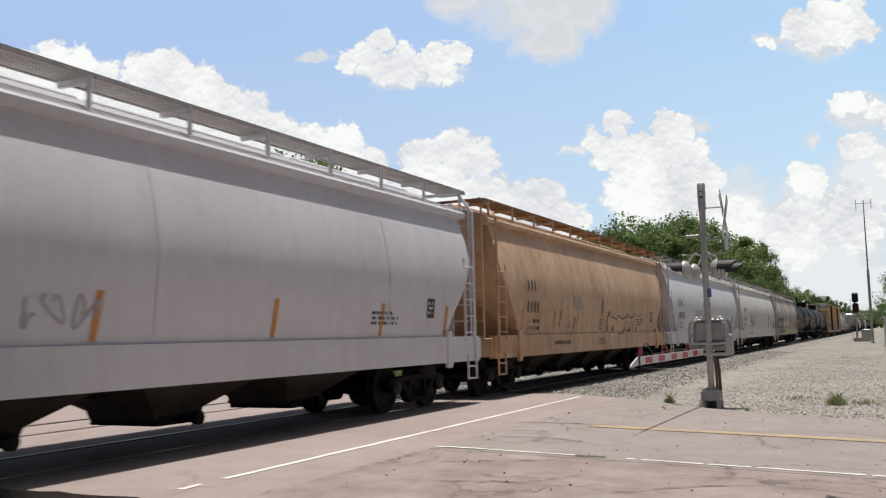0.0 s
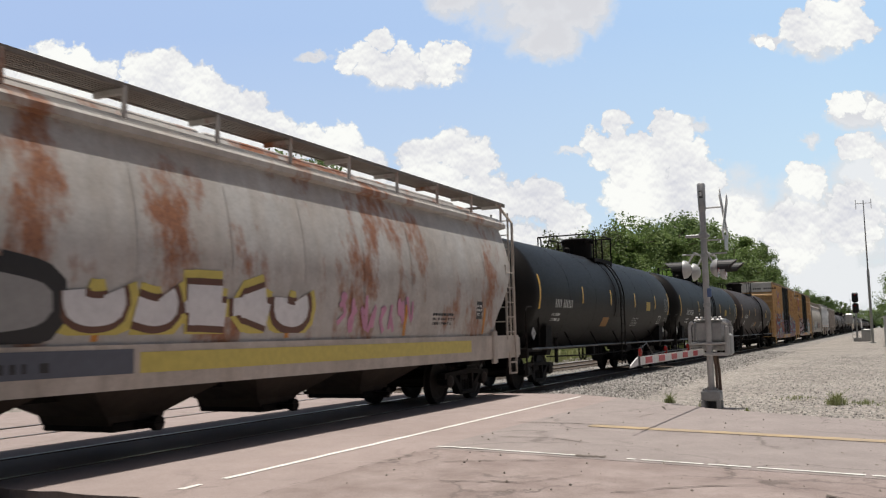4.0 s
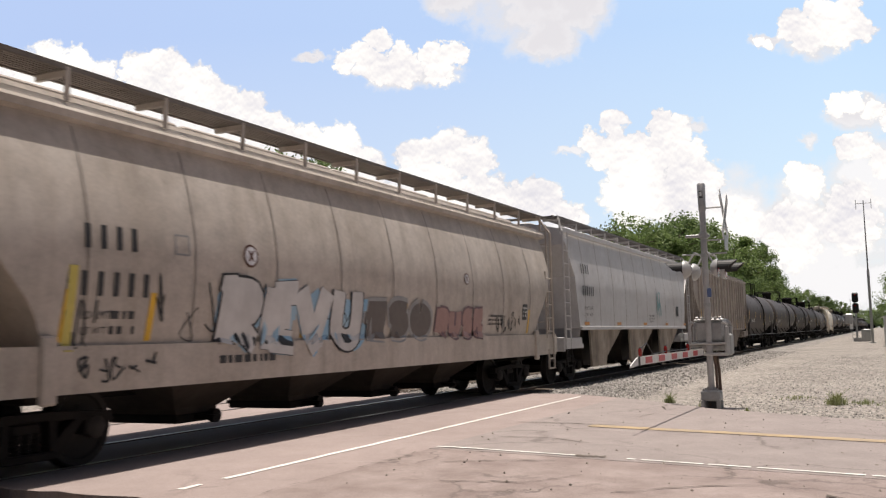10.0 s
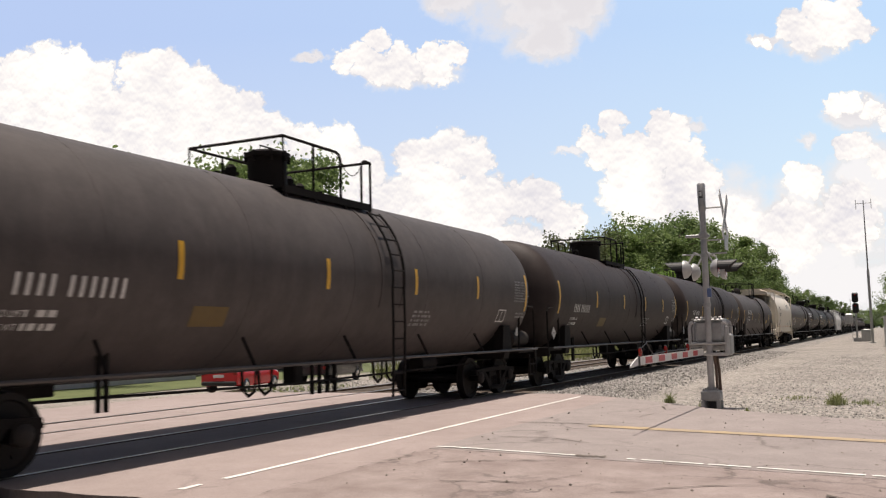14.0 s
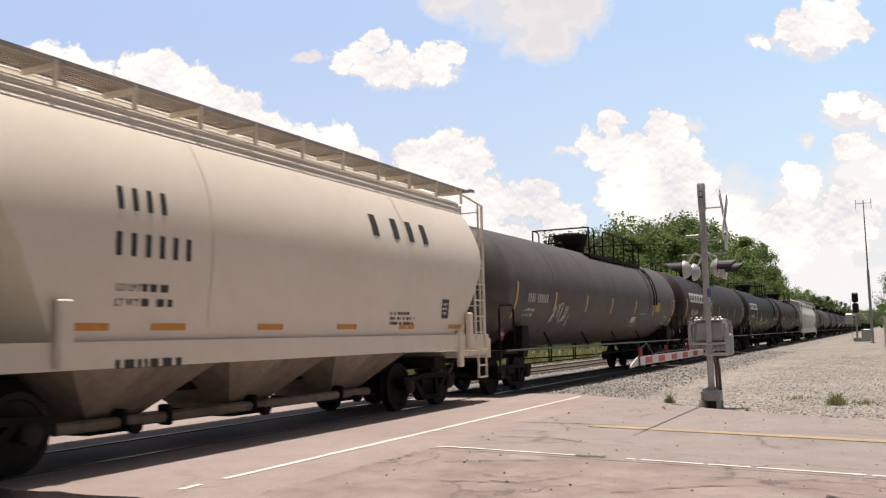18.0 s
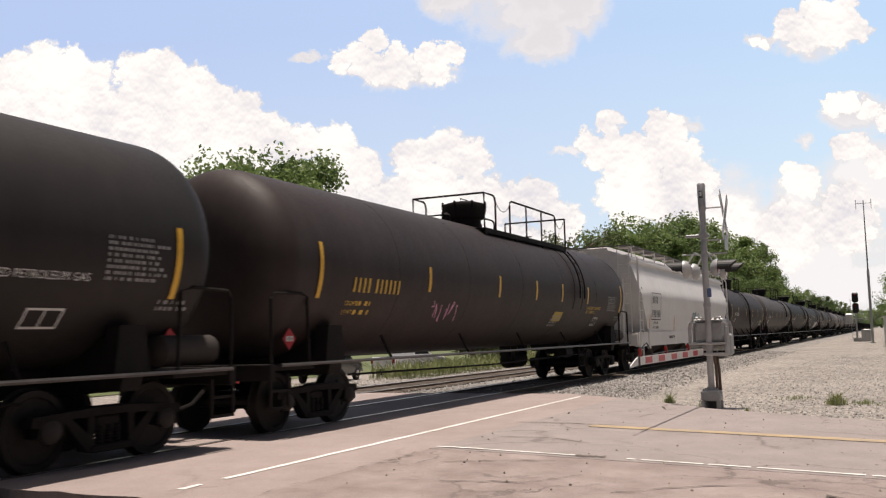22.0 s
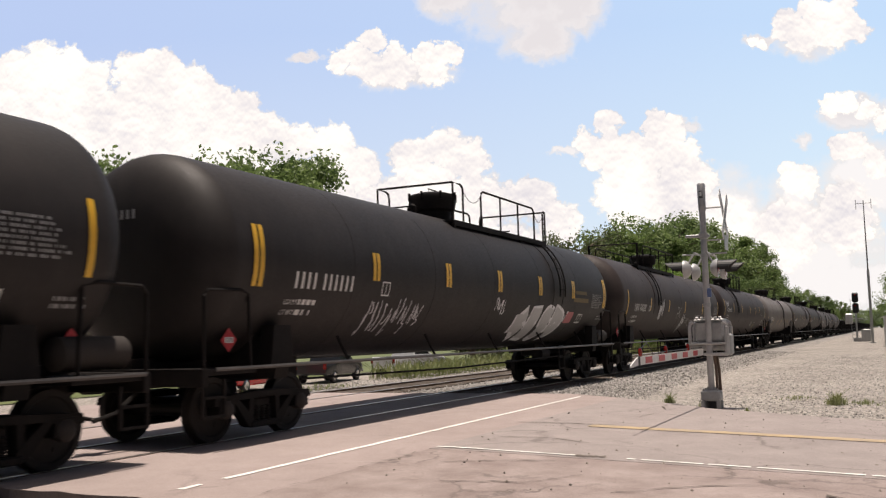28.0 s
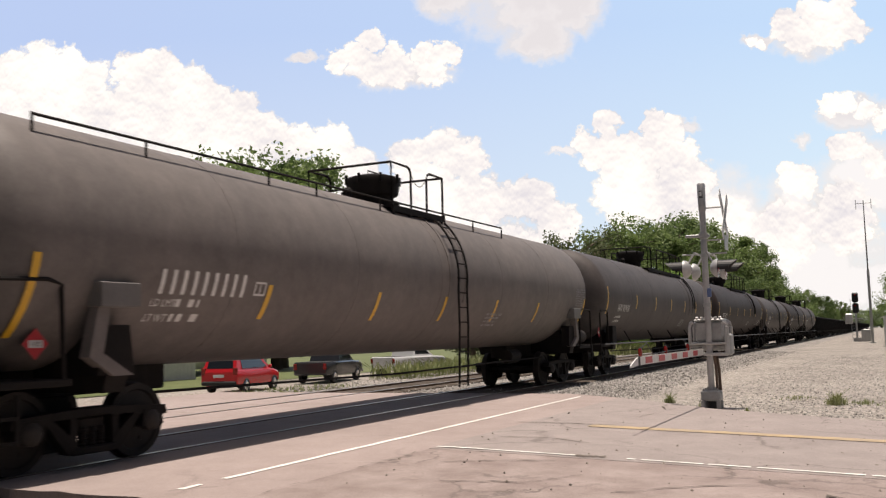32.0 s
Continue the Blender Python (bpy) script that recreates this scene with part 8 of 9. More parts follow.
part("sprayed_ground", fill_skin(sd, 9.3, 11.2, 0.64, 2.2, 0.004), spray("spray_lilac", (0.36, 0.33, 0.42), (0.5, 0.48, 0.55)), B, "lilac sprayed patch on the doors")
scrawl(B, sd, 9.25, 0.7, 2.0, 1.45, 7, SPRAY_PURPLE, 54, 0.12)
part("graffiti_ground", fill_skin(sd, 13.0, 18.2, 0.66, 2.15, 0.006), MAUVE_SPRAY, B, "mauve sprayed ground of the graffiti")
mural(B, sd, 12.95, 0.66, 6.0, 1.85, "TASRTA", MAUVE_SPRAY, PALE_CYAN, SPRAY_PURPLE, 56, 0.016, 0.5, 0.045)
scrawl(B, sd, 13.2, 0.7, 5.4, 1.5, 12, PALE_CYAN, 58, 0.035)
scrawl(B, sd, 0.95, 2.6, 0.9, 0.9, 6, SPRAY_BROWN, 57, 0.03)
scrawl(B, sd, 2.0, 2.6, 0.5, 0.5, 5, plain("spray_dull_red", (0.34, 0.16, 0.14), 0.5), 59, 0.03)
scrawl(B, sd, 7.9, 0.9, 0.5, 0.9, 5, PALE_CYAN, 591, 0.07)
B = couple(box_car("yellow boxcar with black doors and bold black-and-white graffiti", 20.63, BOX_YELLOW, BOX_ROOF, True, 42, 2.3, 3.14, "plain", (7.62, 12.52)), 170.86)
sd = boxcar_skin(20.63, (1.67, 2.95, 4.32), (7.62, 12.52))
part("graffiti_ground", fill_skin(sd, 3.3, 8.15, 0.66, 2.05, 0.005), SPRAY_W, B, "white sprayed ground of the graffiti")
mural(B, sd, 3.4, 0.64, 4.85, 1.82, "EKERO", spray("spray_black_maroon", (0.008, 0.008, 0.009), (0.045, 0.012, 0.024)), SPRAY_W, SPRAY_PINK, 61, 0.02, 0.37, 0.05)
part("sprayed_ground", fill_skin(sd, 8.1, 9.3, 0.64, 1.25, 0.012), SPRAY_PINK, B, "pink sprayed patch on the door")
part("sprayed_ground", fill_skin(sd, 8.1, 8.6, 1.25, 1.8, 0.012), SPRAY_PINK, B, "pink sprayed patch on the door")
part("sprayed_ground", fill_skin(sd, 11.5, 12.7, 0.95, 1.9, 0.012), SPRAY_CYAN, B, "cyan sprayed patch beside the door")
part("sprayed_ground", fill_skin(sd, 16.3, 17.2, 1.1, 1.9, 0.006), SPRAY_CYAN, B, "cyan sprayed patch")
part("graffiti_ground", fill_skin(sd, 12.6, 16.4, 0.68, 2.1, 0.005), SPRAY_W, B, "white sprayed ground of the graffiti")
mural(B, sd, 12.55, 0.66, 4.0, 1.8, "JCUB", spray("spray_silver_white", (0.4, 0.4, 0.41), (0.62, 0.62, 0.63)), SPRAY_K, SPRAY_W, 62, 0.02, 0.3, 0.04)
scrawl(B, sd, 3.95, 2.1, 0.75, 0.6, 7, SPRAY_BROWN, 64, 0.05)
scrawl(B, sd, 1.9, 1.75, 0.9, 0.4, 6, SPRAY_BROWN, 65, 0.05)
for a, b in ((3.95, 4.3), (4.55, 4.72), (15.2, 15.5)):
    part("jack_frame", M().box(a, b, -1.64, -1.6, 1.52, 1.82, 0.02), GALV, B, "pale steel bracket")
for a, b in ((2.2, 8.1), (12.7, 18.6)):
    part("long_grab_rail", M().tube([(a, -1.64, 1.69), (b, -1.64, 1.69)], 0.016, 6), BOX_ROOF, B)

A = couple(hopper_car("dusty grey covered hopper with faded graffiti", 18.49, HOP_GREY, HOP_GREY, bays=4, text="XXXX", text2="XXXXX", text_x=2.35, seed=6, stripe=STRIPE, board=BOARD_DARK, bulge=1.62, seams=9, seam_mat=SEAM_GREY), 191.49)
sd = car_side[A.name]
mural(A, sd, 4.5, 1.12, 3.75, 1.28, "REVU", spray("spray_sky_fade", (0.26, 0.45, 0.62), (0.38, 0.53, 0.63)), None, None, 71, 0.012, 0.66, 0.05)
mural(A, sd, 4.5, 1.16, 3.6, 1.2, "REVU", spray("spray_chalk", (0.52, 0.51, 0.5), (0.64, 0.63, 0.62)), SPRAY_K, None, 71, 0.024, 0.4, 0.022)
for x, z, r in ((5.22, 2.55, 0.16), (12.36, 2.57, 0.12)):
    def disc(rad, off):
        pts = [sd(x + rad * math.cos(k * math.pi / 8), z + rad * math.sin(k * math.pi / 8)) for k in range(16)]
        m = M()
        m.face([(a, b - off, c) for a, b, c in pts])
        return m
    part("round_sticker", disc(r, 0.012), SPRAY_BROWN, A, "round warning sticker")
    part("sticker_face", disc(r * 0.8, 0.016), SPRAY_W, A)
    m = M()
    for k in (-1, 1):
        lay(m, sd, x - 0.02 - k * r * 0.3, x + 0.02 - k * r * 0.3, z - r * 0.45, z + r * 0.45, k * r * 0.6, 0.02 + 0.002 * k)
    part("sticker_cross", m, SPRAY_BROWN, A)
m = M()
for a, b, c, d in ((0, 0.26, 0, 0.025), (0, 0.26, 0.235, 0.26), (0, 0.025, 0.025, 0.235), (0.235, 0.26, 0.025, 0.235)):
    lay(m, sd, 3.74 + a, 3.74 + b, 2.46 + c, 2.46 + d, 0, 0.012)
part("stencilled_square", m, SPRAY_G, A, "outlined grey square")
scrawl(A, sd, 3.4, 1.35, 1.3, 0.9, 3, SPRAY_K, 711, 0.02)
scrawl(A, sd, 2.0, 1.35, 0.7, 0.85, 3, SPRAY_K, 712, 0.022)
scrawl(A, sd, 4.6, 1.4, 3.4, 0.8, 6, SPRAY_K, 713, 0.02)
part("sprayed_bar", lay(M(), sd, 2.12, 2.24, 1.33, 2.25, 0.03, 0.012), SPRAY_YELLOW, A, "yellow sprayed bar")
mural(A, sd, 8.2, 1.3, 2.5, 0.85, "ESO", plain("spray_smoke", (0.13, 0.11, 0.1), 0.6), SPRAY_G, None, 72, 0.02, 0.4, 0.1)
mural(A, sd, 10.9, 1.3, 2.4, 0.75, "RUSE", plain("spray_dull_pink", (0.36, 0.22, 0.2), 0.6), plain("spray_mauve_dark", (0.2, 0.13, 0.14), 0.6), None, 73, 0.02, 0.4, 0.1)
scrawl(A, sd, 14.0, 1.42, 1.5, 0.5, 7, SPRAY_K, 731, 0.025)
scrawl(A, sd, 2.3, 1.0, 1.2, 0.3, 5, SPRAY_K, 732, 0.03)
A = couple(ribbed_hopper("light grey covered hopper with narrow side posts", 18.34, HOP_MIST, 3, 12, 0.03, text="XXXX", text2="XXXXXX", seed=7, bold=0.28, text_x=1.98, text_z=(3.12, 2.48, 2.08), z_low=1.55, bay_mat=paint("bay_pale_stained", (0.44, 0.37, 0.3), (0.1, 0.072, 0.05), 0.95, 0.75), figures=("226700", "59300")), 209.98)
scrawl(A, flat_side(1.6), 11.4, 1.9, 0.7, 1.0, 4, SPRAY_TEAL, 74, 0.06)
TAUPE_POSTS = [1.85, 2.59, 3.33, 4.16, 4.97, 5.79, 6.64, 7.57, 8.53, 9.5, 10.46, 11.4, 12.28, 13.1, 13.95, 14.8, 15.62, 16.5]
A = couple(ribbed_hopper("taupe ribbed covered hopper with scrawled graffiti", 18.47, HOP_TAUPE, 3, 15, 0.1, seed=8, z_low=1.44, long_slope=1.22, rib_x=TAUPE_POSTS, rib_mat=POST_TAUPE, rib_w=0.065, bay_mat=paint("bay_taupe_stained", (0.28, 0.225, 0.18), (0.07, 0.05, 0.038), 0.95, 0.75), tall_stripes=((1.795, 0.97), (4.915, 0.52), (7.515, 0.5), (10.405, 0.5), (13.045, 0.5), (16.445, 0.8)), stripe=STRIPE), 228.32)
sd = flat_side(1.58)
for name, x, z, mark, h in (("car_mark", 2.72, 2.71, "XX", 0.25), ("car_mark", 3.52, 2.71, "XX", 0.25), ("car_number", 2.75, 2.3, "XX", 0.24), ("car_number", 3.47, 2.31, "XXX", 0.24)):
    part(name, bars(sd, x, z, mark, h, w=0.9, off=0.024), DECAL_K, A, "stencilled mark")
rng = random.Random(81)
for x, z, w in ((2.72, 1.9, 0.38), (3.48, 1.9, 0.4), (2.05, 1.86, 0.26), (5.95, 1.62, 0.45), (7.75, 1.62, 0.5), (8.75, 1.6, 0.45)):
    part("small_stencil", small_print(sd, x, z, w, 2, 0.07, rng, 0.024), DECAL_K, A)
m = M()
for a, b, c, d in ((4.44, 4.69, 2.44, 2.465), (4.44, 4.69, 2.685, 2.71), (4.44, 4.462, 2.465, 2.685), (4.668, 4.69, 2.465, 2.685), (4.55, 4.6, 2.5, 2.58)):
    lay(m, sd, a, b, c, d, 0, 0.024)
part("stencilled_square", m, DECAL_K, A, "outlined black square")
scrawl(A, flat_side(1.66), 12.6, 1.7, 2.8, 0.85, 8, SPRAY_K, 75, 0.05)
scrawl(A, flat_side(1.62), 7.2, 1.7, 1.6, 0.5, 5, plain("spray_pale_blue", (0.3, 0.4, 0.5), 0.5), 76, 0.04)

couple(tank_car("dark grey tank car with a stained dome ladder", 16.82, TANK_GREY, stripes=(4.38, 7.08, 9.8, 12.72), stripe_c=2.28, text="XXXX XXXXX", text_at=(3.02, 1.87), text_h=0.23, print_at=(2.25, 1.7), seed=14, plat=(7.35, 9.42), gaps=((7.52, 8.28),), man=9.0, man_r=0.32, dome="ball", ladder=7.95, saddle=True, boxes=((9.65, 10.4, 1.72, 1.95, PANEL_Y),), frames=((12.8, 13.6, 1.74, 2.0),), **GP), 246.79)
couple(tank_car("dull black tank car with a narrow platform", 18.42, TANK_GREY, stripes=(5.02, 8.36, 11.35, 14.21), stripe_c=2.42, text="XXXX XXXXXX", text_at=(2.65, 1.92), text_h=0.23, print_at=(2.54, 1.7), seed=15, plat=(8.0, 10.72), gaps=((9.7, 10.4),), man=8.87, man_r=0.34, ladder=10.25, boxes=((5.4, 6.1, 1.6, 1.86, PANEL_OLD),), **GP), 263.61)
couple(tank_car("black tank car with yellow stripes and a tall ladder", 17.62, TANK_BROWN, stripes=(4.8, 8.0, 11.0, 13.9), stripe_c=2.4, text="XXXX XXXXXX", text_at=(2.6, 2.0), seed=16, plat=(8.0, 10.4), gaps=((9.5, 10.1),), ladder=9.9, man=8.9, boxes=((5.4, 6.1, 1.6, 1.86, PANEL_OLD),), **GP), 282.03)
couple(tank_car("black tank car with a white data panel", 18.31, TANK_BROWN, stripes=(4.9, 8.3, 11.2, 14.2), stripe_c=2.3, text="XXXX XXXXXX", text_at=(2.6, 2.1), seed=17, plat=(8.4, 10.8), gaps=((9.9, 10.5),), ladder=10.2, man=9.3, boxes=((12.5, 13.2, 1.8, 2.03, PANEL_Y),), **GP), 299.65)
couple(tank_car("brown-black tank car with bold white mark", 17.82, TANK_MARK, stripes=(5.01, 8.52, 10.95, 14.14), stripe_c=2.22, text="XXXX XXXXX", text_at=(2.92, 2.34), text_h=0.29, print_at=(2.91, 2.13), seed=18, plat=(8.47, 10.93), gaps=((9.95, 10.57),), man=9.2, man_r=0.3, dome="ball", ladder=10.0, saddle=True, boxes=((12.6, 13.35, 1.8, 2.03, PANEL_Y),), prints=((6.2, 2.1, 0.9, 4), (8.7, 2.0, 0.6, 4), (2.8, 1.68, 0.9, 1)), frames=((14.27, 14.7, 2.2, 2.45),), **dict(GP, radius=1.52, zc=2.36)), 317.96)
A = couple(hopper_car("short cream covered hopper with rounded sides", 14.85, HOP_CREAM, HOP_CREAM, bays=3, text="XXXX", text2="XXXXXX", seed=9, bulge=1.62, waist=1.5, eave=1.02, shape="round", walk_y=(0.62, 1.16), z_roof=4.46, board=paint("walkway_cream", (0.42, 0.39, 0.35), (0.26, 0.22, 0.18), 0.5, 0.6), cut=1.1, front=(2.05, 0.85), bay_mat=CREAM_UNDER, bay_span=(3.3, 11.4), z_sill=(1.13, 1.43), text_x=3.7, text_z=(2.93, 2.4, 2.0), long_stripe=True, seams=2, z_eave=4.2), 335.78)
sd = car_side[A.name]
for x in (2.85, 13.2):
    part("jack_panel", M().box(x, x + 0.2, -1.68, -1.58, 1.14, 1.88, 0.02), HOP_CREAM, A, "cream jacking panel")
part("discharge_pipe", M().tube([(3.6, -0.75, 0.44), (10.6, -0.75, 0.44)], 0.075, 10), CREAM_UNDER, A, "grimy discharge pipe")
for x in (4.6, 5.4, 7.2, 9.6):
    part("pipe_valve", M().box(x - 0.04, x + 0.04, -0.86, -0.64, 0.33, 0.6, 0.02), BLACK, A)
part("owner_mark", bars(sd, 9.5, 3.15, "X XXX", 0.38, 0.3, 1.5), DECAL_K, A, "bold black owner mark")
LP = dict(radius=1.51, zc=2.61, placard="1075", dome="bowl", man_r=0.54)
LPS = round_side(1.51, 2.61)
A = couple(tank_car("dark grey pressure tank car with white scrawl", 20.86, TANK_ASH, rim=(1.5, 19.4), stripes=(4.4, 7.24, 10.0, 13.1, 15.9), stripe_c=2.26, text="XXXX XXXXXX", text_at=(2.3, 2.2), seed=19, plat=(9.43, 16.0), gaps=((10.02, 11.03), (15.13, 15.95)), man=10.5, ladder=15.4, boxes=((12.98, 13.55, 1.74, 1.93, DECAL_W), (16.15, 16.9, 2.15, 2.5, PANEL_Y)), prints=((13.4, 1.66, 0.7, 2), (13.9, 2.02, 1.0, 1)), low_pipe=True, **LP), 350.7)
scrawl(A, LPS, 4.4, 1.62, 1.6, 0.62, 6, SPRAY_W, 81, 0.035)
A = couple(tank_car("black pressure tank car with large white owner mark", 20.84, TANK_COCOA, rim=(1.4, 18.8), stripes=(5.38, 7.82, 10.12, 13.06, 15.6), stripe_c=2.38, text="XXXX XXXXX", text_at=(2.56, 2.1), text_h=0.25, print_at=(2.45, 1.93), seed=20, plat=(5.49, 11.72), gaps=((5.85, 6.51),), man=10.4, ladder=6.35, boxes=((10.65, 11.45, 1.55, 1.78, PANEL_OLD),), frames=((5.5, 5.8, 2.1, 2.35),), **LP), 371.56)
part("owner_mark", rings(LPS, 2.15, 2.68, 6, 0.42, 0.61), DECAL_W, A, "bold white owner mark")
scrawl(A, LPS, 4.35, 1.58, 1.1, 0.42, 6, SPRAY_W, 102, 0.025)
scrawl(A, LPS, 6.96, 2.5, 1.05, 0.65, 7, SPRAY_W, 103, 0.022)
scrawl(A, LPS, 13.0, 1.72, 2.6, 0.3, 7, SPRAY_W, 104, 0.025)
A = couple(tank_car("black pressure tank car with owner mark and scrawls", 20.5, TANK_BLACK, rim=(1.41, 18.9), stripes=(5.22, 7.66, 10.1, 12.8, 15.7), stripe_c=2.4, text="XXXX XXXXX", text_at=(2.4, 2.13), text_h=0.25, print_at=(2.25, 1.93), seed=21, plat=(9.16, 15.7), gaps=((9.78, 10.78), (14.9, 15.6)), man=10.2, ladder=15.0, boxes=((7.68, 8.5, 1.97, 2.2, PANEL_Y),), frames=((5.4, 5.64, 2.11, 2.36), (16.85, 17.35, 1.58, 1.8)), data=(17.75, 18.8, 2.1, 2.66), **LP), 392.4)
part("owner_mark", rings(LPS, 1.95, 2.7, 6, 0.42, 0.62), DECAL_W, A, "bold white owner mark")
part("lettering", words(LPS, 15.9, 2.1, "LIQUEFIED PETROLEUM GAS", 0.13), DECAL_W, A, "white cargo lettering")
scrawl(A, LPS, 3.8, 1.55, 1.5, 0.5, 7, SPRAY_G, 112, 0.02)
scrawl(A, LPS, 5.55, 1.55, 1.3, 0.65, 7, SPRAY_YELLOW, 113, 0.022)
scrawl(A, LPS, 6.95, 1.5, 3.6, 0.6, 12, SPRAY_YELLOW, 114, 0.022)
scrawl(A, LPS, 10.6, 1.75, 1.5, 0.4, 6, SPRAY_W, 115, 0.025)
A = couple(tank_car("black pressure tank car with yellow stencils and pink scrawl", 21.13, TANK_COCOA, rim=(1.7, 19.6), stripes=(5.49, 9.05, 11.5, 13.54, 15.9), stripe_c=2.5, text="XXXX XXXXXX", text_at=(2.71, 2.17), text_h=0.24, text_mat=DECAL_Y, seed=22, plat=(9.55, 15.62), gaps=((10.25, 11.2), (14.75, 15.5)), man=10.5, ladder=14.8, boxes=((13.2, 13.9, 1.74, 1.99, PANEL_Y),), frames=((17.0, 17.46, 1.63, 1.87),), data=(18.1, 19.2, 2.06, 2.56), **LP), 412.76)
scrawl(A, LPS, 5.7, 1.68, 1.35, 0.42, 6, SPRAY_PINK, 86, 0.03)
part("lettering", words(LPS, 15.94, 2.1, "LIQUEFIED PETROLEUM GAS\nNON-ODORIZED", 0.115), DECAL_Y, A, "yellow cargo lettering")
# brake gear hung under the frame ahead of the rear truck
part("brake_cylinder", M().lathe([(-0.62, 0.06), (-0.55, 0.24), (0.5, 0.24), (0.58, 0.1)], "x", 16, (15.2, 0.62, 0.68)), BLACK, A, smooth=35)
for x in (14.75, 15.5):
    part("brake_bracket", M().box(x, x + 0.12, 0.36, 0.9, 0.8, 1.3), BLACK, A)
part("brake_lever", M().box(14.1, 14.5, 0.3, 0.36, 0.82, 0.92).box(14.1, 14.16, 0.3, 0.36, 0.7, 1.25), BLACK, A)
A = couple(hopper_car("clean white covered hopper with framed black lettering", 21.4, HOP_WHITE, HOP_WHITE, text="XXXX", text2="XXXXXX", seed=10, text_x=2.7, frame_box=True, shape="creased", seams=4, cut=1.5, stripe_x=(2.18, 6.5, 10.31, 13.18, 16.5)), 433.89)
mural(A, car_side[A.name], 10.5, 1.5, 1.7, 0.72, "SNT", spray("spray_pale_teal", (0.4, 0.52, 0.53), (0.55, 0.64, 0.64)), plain("spray_slate_teal", (0.05, 0.09, 0.1), 0.5), None, 88, 0.015, 0.4, 0.075)
scrawl(A, car_side[A.name], 12.1, 1.6, 0.8, 0.28, 6, SPRAY_G, 89, 0.025)
A = couple(tank_car("brown-black tank car with a drum manway and faint scrawl", 17.47, TANK_COCOA, rim=(1.4, 16.08), stripes=(3.9, 7.14, 10.18, 13.01), stripe_c=2.47, text="XXXX XXXXXX", text_at=(2.4, 2.2), seed=23, plat=(6.6, 8.71), gaps=((7.24, 8.1),), ladder=7.75, man=8.6, prints=((9.7, 1.87, 0.8, 1), (13.4, 1.88, 0.7, 2)), data=(14.95, 15.9, 2.14, 2.64), **dict(GP, radius=1.55, zc=2.495)), 455.29)
GPS = round_side(1.475, 2.585)
scrawl(A, GPS, 7.1, 1.55, 0.4, 0.5, 5, SPRAY_W, 90, 0.03)
scrawl(A, GPS, 8.9, 1.55, 1.3, 0.18, 6, SPRAY_G, 901, 0.02)
scrawl(A, GPS, 4.2, 1.5, 2.6, 0.85, 10, plain("chalky_grey", (0.07, 0.065, 0.06), 0.8), 902, 0.05)
couple(tank_car("grey-black pressure tank car with a full-length walkway", 20.73, TANK_GREY, stripes=(5.0, 8.0, 10.8, 13.6, 16.2), stripe_c=2.5, text="XXXX XXXXXX", text_at=(2.6, 2.2), seed=24, plat=(9.3, 15.6), gaps=((9.9, 10.9), (14.8, 15.5)), man=10.3, ladder=14.9, **LP), 472.76)
A = couple(tank_car("black pressure tank car with cargo lettering", 20.77, TANK_BLACK, rim=(1.5, 19.35), stripes=(5.0, 8.0, 10.8, 13.6, 16.2), stripe_c=2.6, text="XXXX XXXXXX", text_at=(2.6, 2.2), seed=25, plat=(9.3, 15.6), gaps=((9.9, 10.9), (14.8, 15.5)), man=10.3, ladder=14.9, data=(18.1, 19.15, 2.3, 2.78), **LP), 493.49)
part("lettering", words(LPS, 15.2, 2.05, "LIQUEFIED PETROLEUM GAS\nNON-ODORIZED", 0.13), DECAL_Y, A, "yellow cargo lettering")
A = couple(tank_car("black pressure tank car with silver block graffiti", 20.46, TANK_BLACK, rim=(1.55, 19.05), stripes=(4.85, 7.76, 10.49, 13.2, 15.92), stripe_c=2.62, double=True, text="XXXX XXXXXX", text_at=(2.47, 2.17), text_h=0.25, print_at=(2.31, 1.93), seed=26, plat=(9.23, 15.28), gaps=((9.77, 10.79), (14.4, 15.1)), man=10.15, ladder=14.45, boxes=((16.02, 17.4, 2.28, 2.4, PANEL_OLD), (16.15, 17.2, 2.5, 2.6, PANEL_OLD), (15.7, 16.3, 1.7, 2.0, plain("panel_faded_red", (0.4, 0.12, 0.13), 0.6))), frames=((5.08, 5.36, 2.13, 2.38), (16.72, 17.15, 1.7, 1.95)), data=(17.75, 18.85, 2.14, 2.58), **LP), 514.26)
mural(A, LPS, 11.9, 1.22, 3.5, 0.95, "KESD", plain("spray_silver", (0.42, 0.42, 0.43), 0.4), SPRAY_W, None, 91, 0.015)
scrawl(A, LPS, 4.75, 1.42, 2.1, 0.7, 14, SPRAY_W, 92, 0.022)
scrawl(A, LPS, 15.25, 1.55, 0.5, 0.5, 4, SPRAY_W, 921, 0.03)
scrawl(A, LPS, 10.3, 1.85, 0.7, 0.4, 5, SPRAY_W, 922, 0.03)
A = couple(tank_car("brown-black pressure tank car with white scrawls", 21.26, TANK_BROWN, rim=(1.56, 20.1), stripes=(4.98, 8.2, 11.49, 15.66), stripe_c=2.42, text="XXXX XXXXXX", text_at=(2.58, 2.14), text_h=0.25, print_at=(2.38, 1.9), seed=27, plat=(5.3, 11.9), gaps=((5.45, 6.3),), man=10.3, ladder=5.75, boxes=((17.3, 18.6, 2.0, 2.74, plain("patch_soot", (0.008, 0.008, 0.008), 0.7)),), prints=((12.27, 1.9, 0.7, 3),), frames=((19.0, 19.4, 1.62, 1.88), (4.7, 4.92, 2.16, 2.36)), data=(18.9, 19.95, 2.17, 2.6), low_pipe=True, **LP), 534.72)
